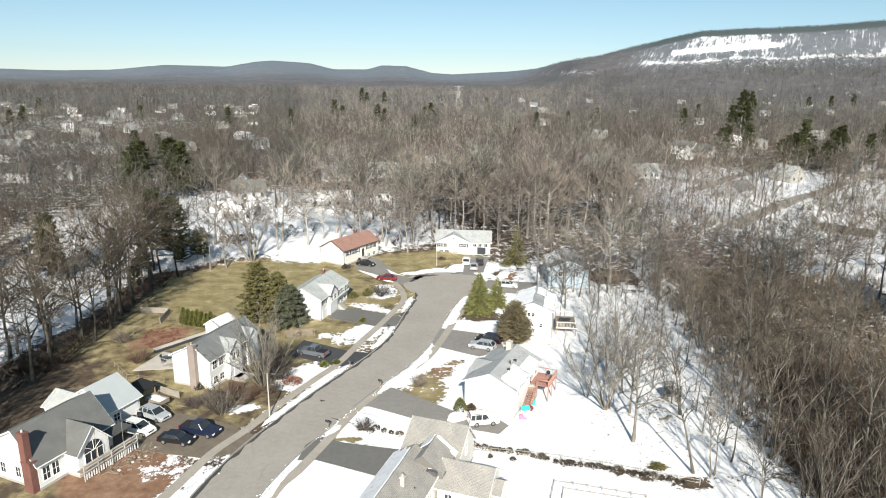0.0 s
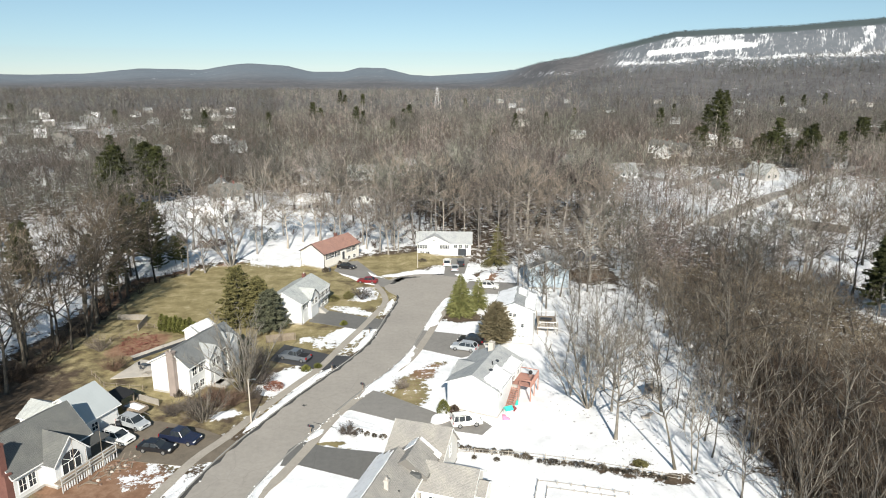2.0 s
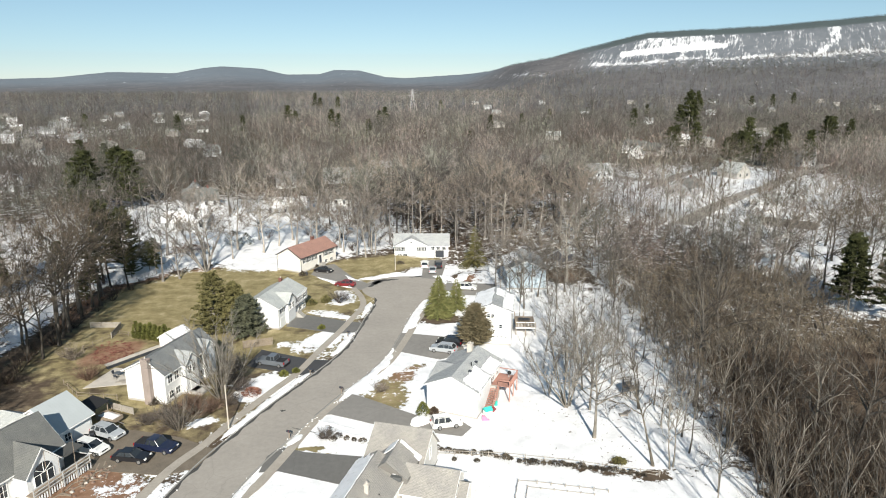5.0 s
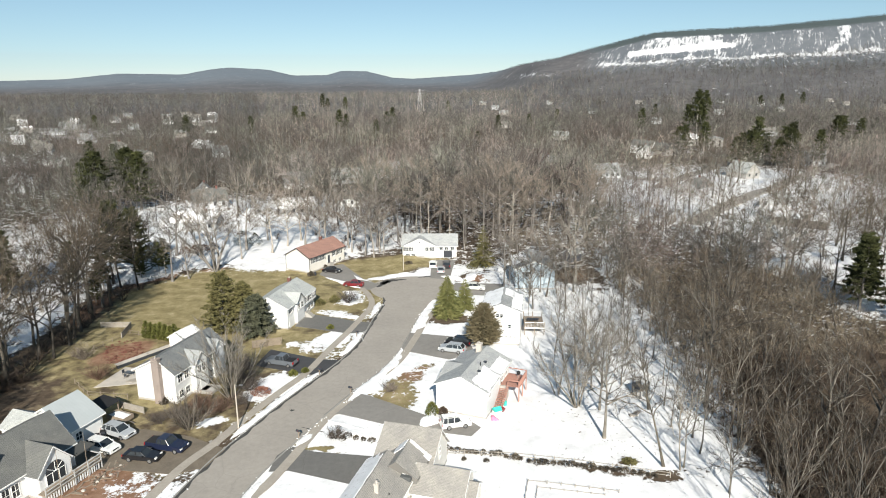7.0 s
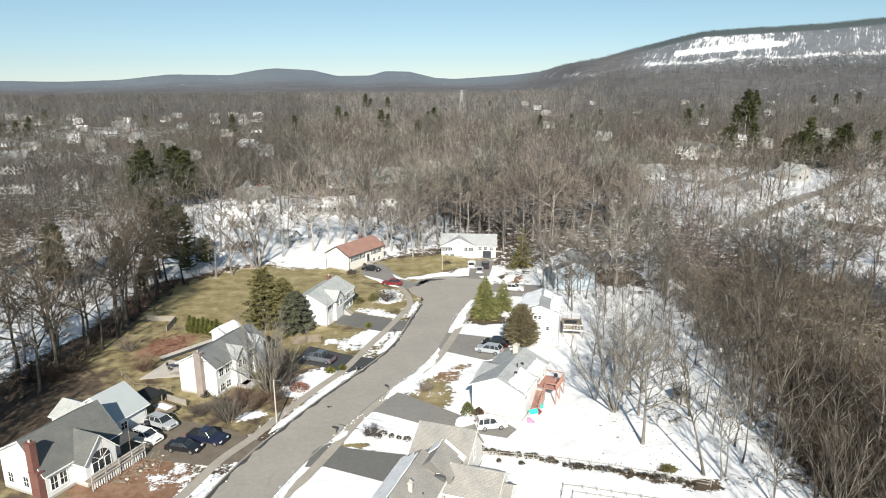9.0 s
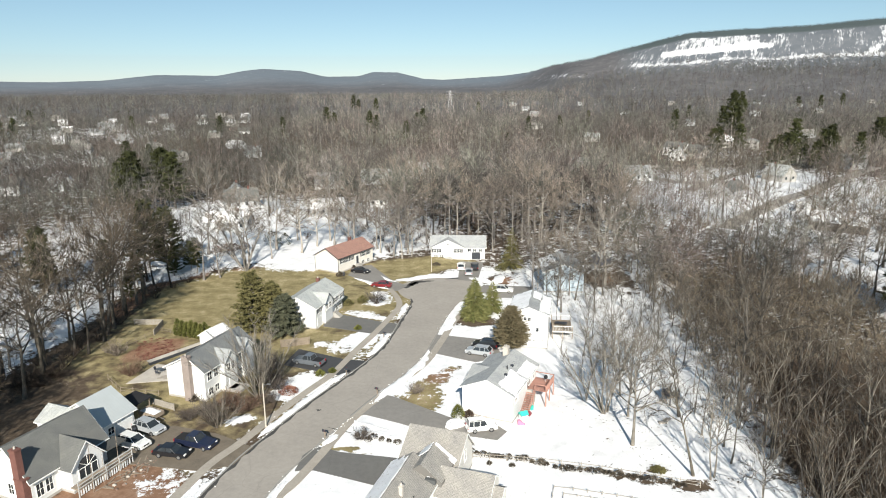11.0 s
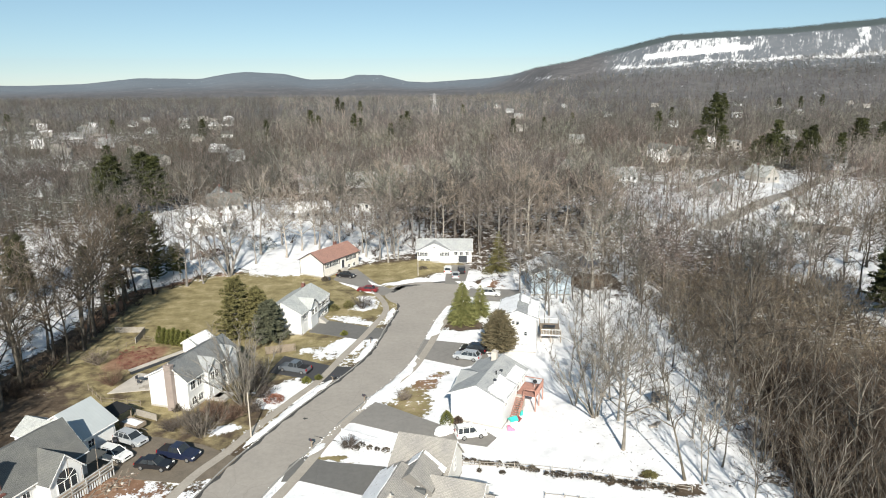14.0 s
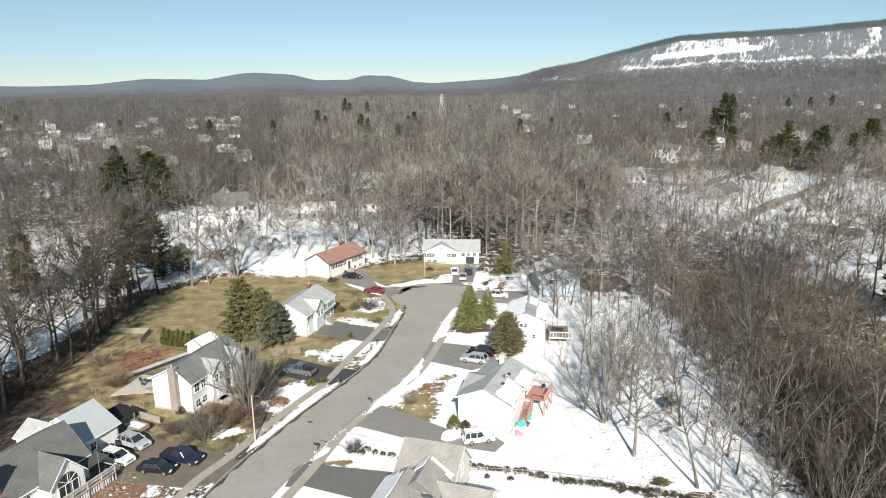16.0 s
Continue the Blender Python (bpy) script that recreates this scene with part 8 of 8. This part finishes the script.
extrude(bm, [(0.85, -0.3, 1.3), (2.6, -0.3, 0.15), (2.6, -0.3, 0.08), (0.85, -0.3, 1.2)], (0, 0.6, 0))
part("slide", bm, M_METAL, pt)
for k in range(5):
    box_part("rung", (-1.05, -0.95, -0.4, 0.4, 0.2 + 0.24 * k, 0.26 + 0.24 * k), M_WOOD, pt)
for k, (x, y) in enumerate(((32.2, 81.0), (33.0, 81.6), (39.9, 82.6))):
    fb = thing("log_pile", "dark logs lying on the snow", "log", pose(x, y, 0, 0, 0, 40 * k), "logs on the snow")
    for j in range(4):
        bm = bmesh.new()
        rod(bm, (-0.6, 0.22 * (j % 3) - 0.2, 0.12 + 0.2 * (j == 3)), (0.6, 0.22 * (j % 3) - 0.18, 0.13 + 0.2 * (j == 3)), 0.12, 0.11, 8)
        part("log", bm, M_BARK, fb)
# children's toys by the deck
M_TEAL = surface("teal_plastic", (0.05, 0.5, 0.42), 0.4, bump=0)
M_PINK = surface("pink_plastic", (0.7, 0.22, 0.35), 0.4, bump=0)
ph = thing("toy_house", "small teal and pink plastic playhouse", "toy", pose(12.7, 82.6, 0, 0, 0, 20), "toys in the yard")
box_part("toy_wall", (-0.5, 0.5, -0.5, 0.5, 0, 1.0), M_TRIM, ph, bevel=0.05)
bm = bmesh.new()
extrude(bm, [(-0.6, -0.6, 0.95), (-0.6, 0.6, 0.95), (-0.6, 0, 1.45)], (1.2, 0, 0))
part("toy_roof", bm, M_TEAL, ph)
box_part("toy_door", (0.5, 0.54, -0.2, 0.2, 0, 0.75), M_PINK, ph)
for k, (x, y, mt) in enumerate(((12.2, 81.3, M_PINK), (13.8, 84.0, M_DOOR_RED), (14.2, 85.8, M_TEAL))):
    ty = thing("toy_slide", "small bright plastic toy slide", "toy", pose(x, y, 0, 0, 0, 60 * k), "toys in the yard")
    bm = bmesh.new()
    extrude(bm, [(-0.5, -0.2, 0), (0.6, -0.2, 0), (0.6, -0.2, 0.08), (-0.2, -0.2, 0.75), (-0.5, -0.2, 0.75)], (0, 0.4, 0))
    part("slide", bm, mt, ty)
bb = thing("barrel", "dark barrel at the corner of the driveway", "barrel", pose(-21.6, 155.8, 0))
bm = bmesh.new()
for z0, z1, r0, r1 in ((0, 0.45, 0.28, 0.34), (0.45, 0.9, 0.34, 0.28)):
    rod(bm, (0, 0, z0), (0, 0, z1), r0, r1, 12)
part("barrel_body", bm, M_DARKTRIM, bb)
gr = thing("barbecue", "black kettle barbecue on the red deck", "barbecue", H4.matrix_basis @ Matrix.Translation((1.5, 9.6, 2.42)))
bm = bmesh.new()
bmesh.ops.create_icosphere(bm, subdivisions=2, radius=0.32, matrix=Matrix.Translation((0, 0, 0.8)))
part("kettle", bm, M_BLACK, gr)
for k in range(3):
    bm = bmesh.new()
    rod(bm, (0.1 * math.cos(2.1 * k), 0.1 * math.sin(2.1 * k), 0.6), (0.32 * math.cos(2.1 * k), 0.32 * math.sin(2.1 * k), 0), 0.025, n=6)
    part("leg", bm, M_METAL, gr)
# far power-line tower
py = thing("pylon", "pale lattice power-line tower above far woods", "pylon", pose(38, 1060, float(land(np.float64(38), np.float64(1060)))))
for sx in (-1, 1):
    for sy in (-1, 1):
        bm = bmesh.new()
        rod(bm, (3.4 * sx, 3.4 * sy, -1), (0.6 * sx, 0.6 * sy, 30), 0.2, 0.14, 4)
        part("leg", bm, M_METAL, py)
for z in (20, 24, 28):
    bm = bmesh.new()
    rod(bm, (-6.5, 0, z), (6.5, 0, z), 0.2, n=4)
    part("cross_arm", bm, M_METAL, py)
for k in range(6):
    bm = bmesh.new()
    w0, w1 = 3.4 - 0.46 * k, 2.94 - 0.46 * k
    rod(bm, (-w0, -w0, 5 * k), (w1, -w1, 5 * k + 5), 0.16, n=4)
    part("brace", bm, M_METAL, py)

# clutter on the patio: a stack of boards, garden chairs and a table
for k, (x, y, a) in enumerate(((-43.6, 99.2, 20), (-43.0, 98.6, 28), (-43.9, 98.5, 14))):
    bs = thing("board_stack", "grey weathered boards stacked on the patio", "boards", pose(x, y, 0.06, 0, 0, a), "boards on the patio")
    for j in range(3):
        box_part("board", (-1.3, 1.3, -0.3 + 0.21 * j, -0.11 + 0.21 * j, 0.0, 0.05 + 0.04 * (j % 2)), M_FENCE, bs)
tb = thing("garden_table", "round grey garden table on the patio", "table", pose(-45.6, 100.4, 0.06))
bm = bmesh.new()
rod(bm, (0, 0, 0.68), (0, 0, 0.72), 0.55, n=18)
part("tabletop", bm, M_METAL, tb)
for k in range(3):
    bm = bmesh.new()
    rod(bm, (0.1 * math.cos(2.1 * k), 0.1 * math.sin(2.1 * k), 0.68), (0.4 * math.cos(2.1 * k), 0.4 * math.sin(2.1 * k), 0), 0.025, n=6)
    part("leg", bm, M_METAL, tb)
chair0 = None
for k in range(3):
    m = pose(-45.6 + 0.95 * math.cos(2.1 * k + 0.5), 100.4 + 0.95 * math.sin(2.1 * k + 0.5), 0.06, 0, 0, math.degrees(2.1 * k + 0.5))
    if chair0 is None:
        chair0 = gc = thing("garden_chair", "dark garden chair at the round table", "chair", m, "chairs on the patio")
        box_part("seat", (-0.22, 0.22, -0.22, 0.22, 0.42, 0.46), M_DARKTRIM, gc)
        box_part("backrest", (0.2, 0.24, -0.22, 0.22, 0.46, 0.9), M_DARKTRIM, gc)
        for sx in (-0.2, 0.18):
            for sy in (-0.2, 0.18):
                box_part("leg", (sx, sx + 0.03, sy, sy + 0.03, 0, 0.42), M_DARKTRIM, gc)
    else:
        copy_thing(chair0, m)

# broken chunks of ploughed snow along the banks
_cr = random.Random(91)
V, F = [], []
for off in (-1, 1):
    for y0, y1 in (((50, 69), (77, 99), (103, 117), (122, 136)) if off < 0 else ((50, 72), (76, 86), (89, 110), (115, 131))):
        edge = along(y0, y1, 0.05 * off, 0.3)
        for p, q in zip(edge[:-1], edge[1:]):
            for _ in range(int(3.5 * math.dist(p, q))):
                u, o = _cr.random(), off * _cr.gauss(0.45, 0.4)
                cx, cy = p[0] + (q[0] - p[0]) * u + o * 0.9, p[1] + (q[1] - p[1]) * u - o * 0.4
                r, k = _cr.uniform(0.04, 0.14), len(V)
                for dx, dy, dz in ((1, 0, 0), (-1, 0, 0), (0, 1, 0), (0, -1, 0), (0, 0, 1), (0, 0, -1)):
                    V.append((cx + dx * r * _cr.uniform(0.7, 1.4), cy + dy * r * _cr.uniform(0.7, 1.4), 0.12 + r * 0.3 + dz * r * _cr.uniform(0.6, 1.0)))
                F += [(k + a, k + b, k + c) for a, b, c in ((0, 2, 4), (2, 1, 4), (1, 3, 4), (3, 0, 4), (2, 0, 5), (1, 2, 5), (3, 1, 5), (0, 3, 5))]
tagged(raw("snow_chunks", V, F, M_SNOW), "broken lumps of ploughed snow along the kerb", "snow", kind="stuff")
# fallen twigs and bark on the snow under the yard trees
V, F = [], []
for _ in range(420):
    x, y = _cr.gauss(29.5, 5.0), _cr.gauss(82, 11)
    if x > 19 and 69 < y < 125:
        a, ln, k = _cr.uniform(0, 6.28), _cr.uniform(0.1, 0.7), len(V)
        w = 0.018
        V += [(x, y, 0.1), (x + ln * math.cos(a), y + ln * math.sin(a), 0.12), (x + ln * 0.5 * math.cos(a) - w * math.sin(a), y + ln * 0.5 * math.sin(a) + w * math.cos(a), 0.14), (x + ln * 0.5 * math.cos(a) + w * math.sin(a), y + ln * 0.5 * math.sin(a) - w * math.cos(a), 0.06)]
        F += [(k, k + 2, k + 3), (k + 2, k + 1, k + 3), (k, k + 1, k + 2), (k, k + 3, k + 1)]
tagged(raw("fallen_twigs", V, F, M_BRUSH_GREY), "fallen twigs scattered on the snow under bare trees", "twigs", kind="stuff")
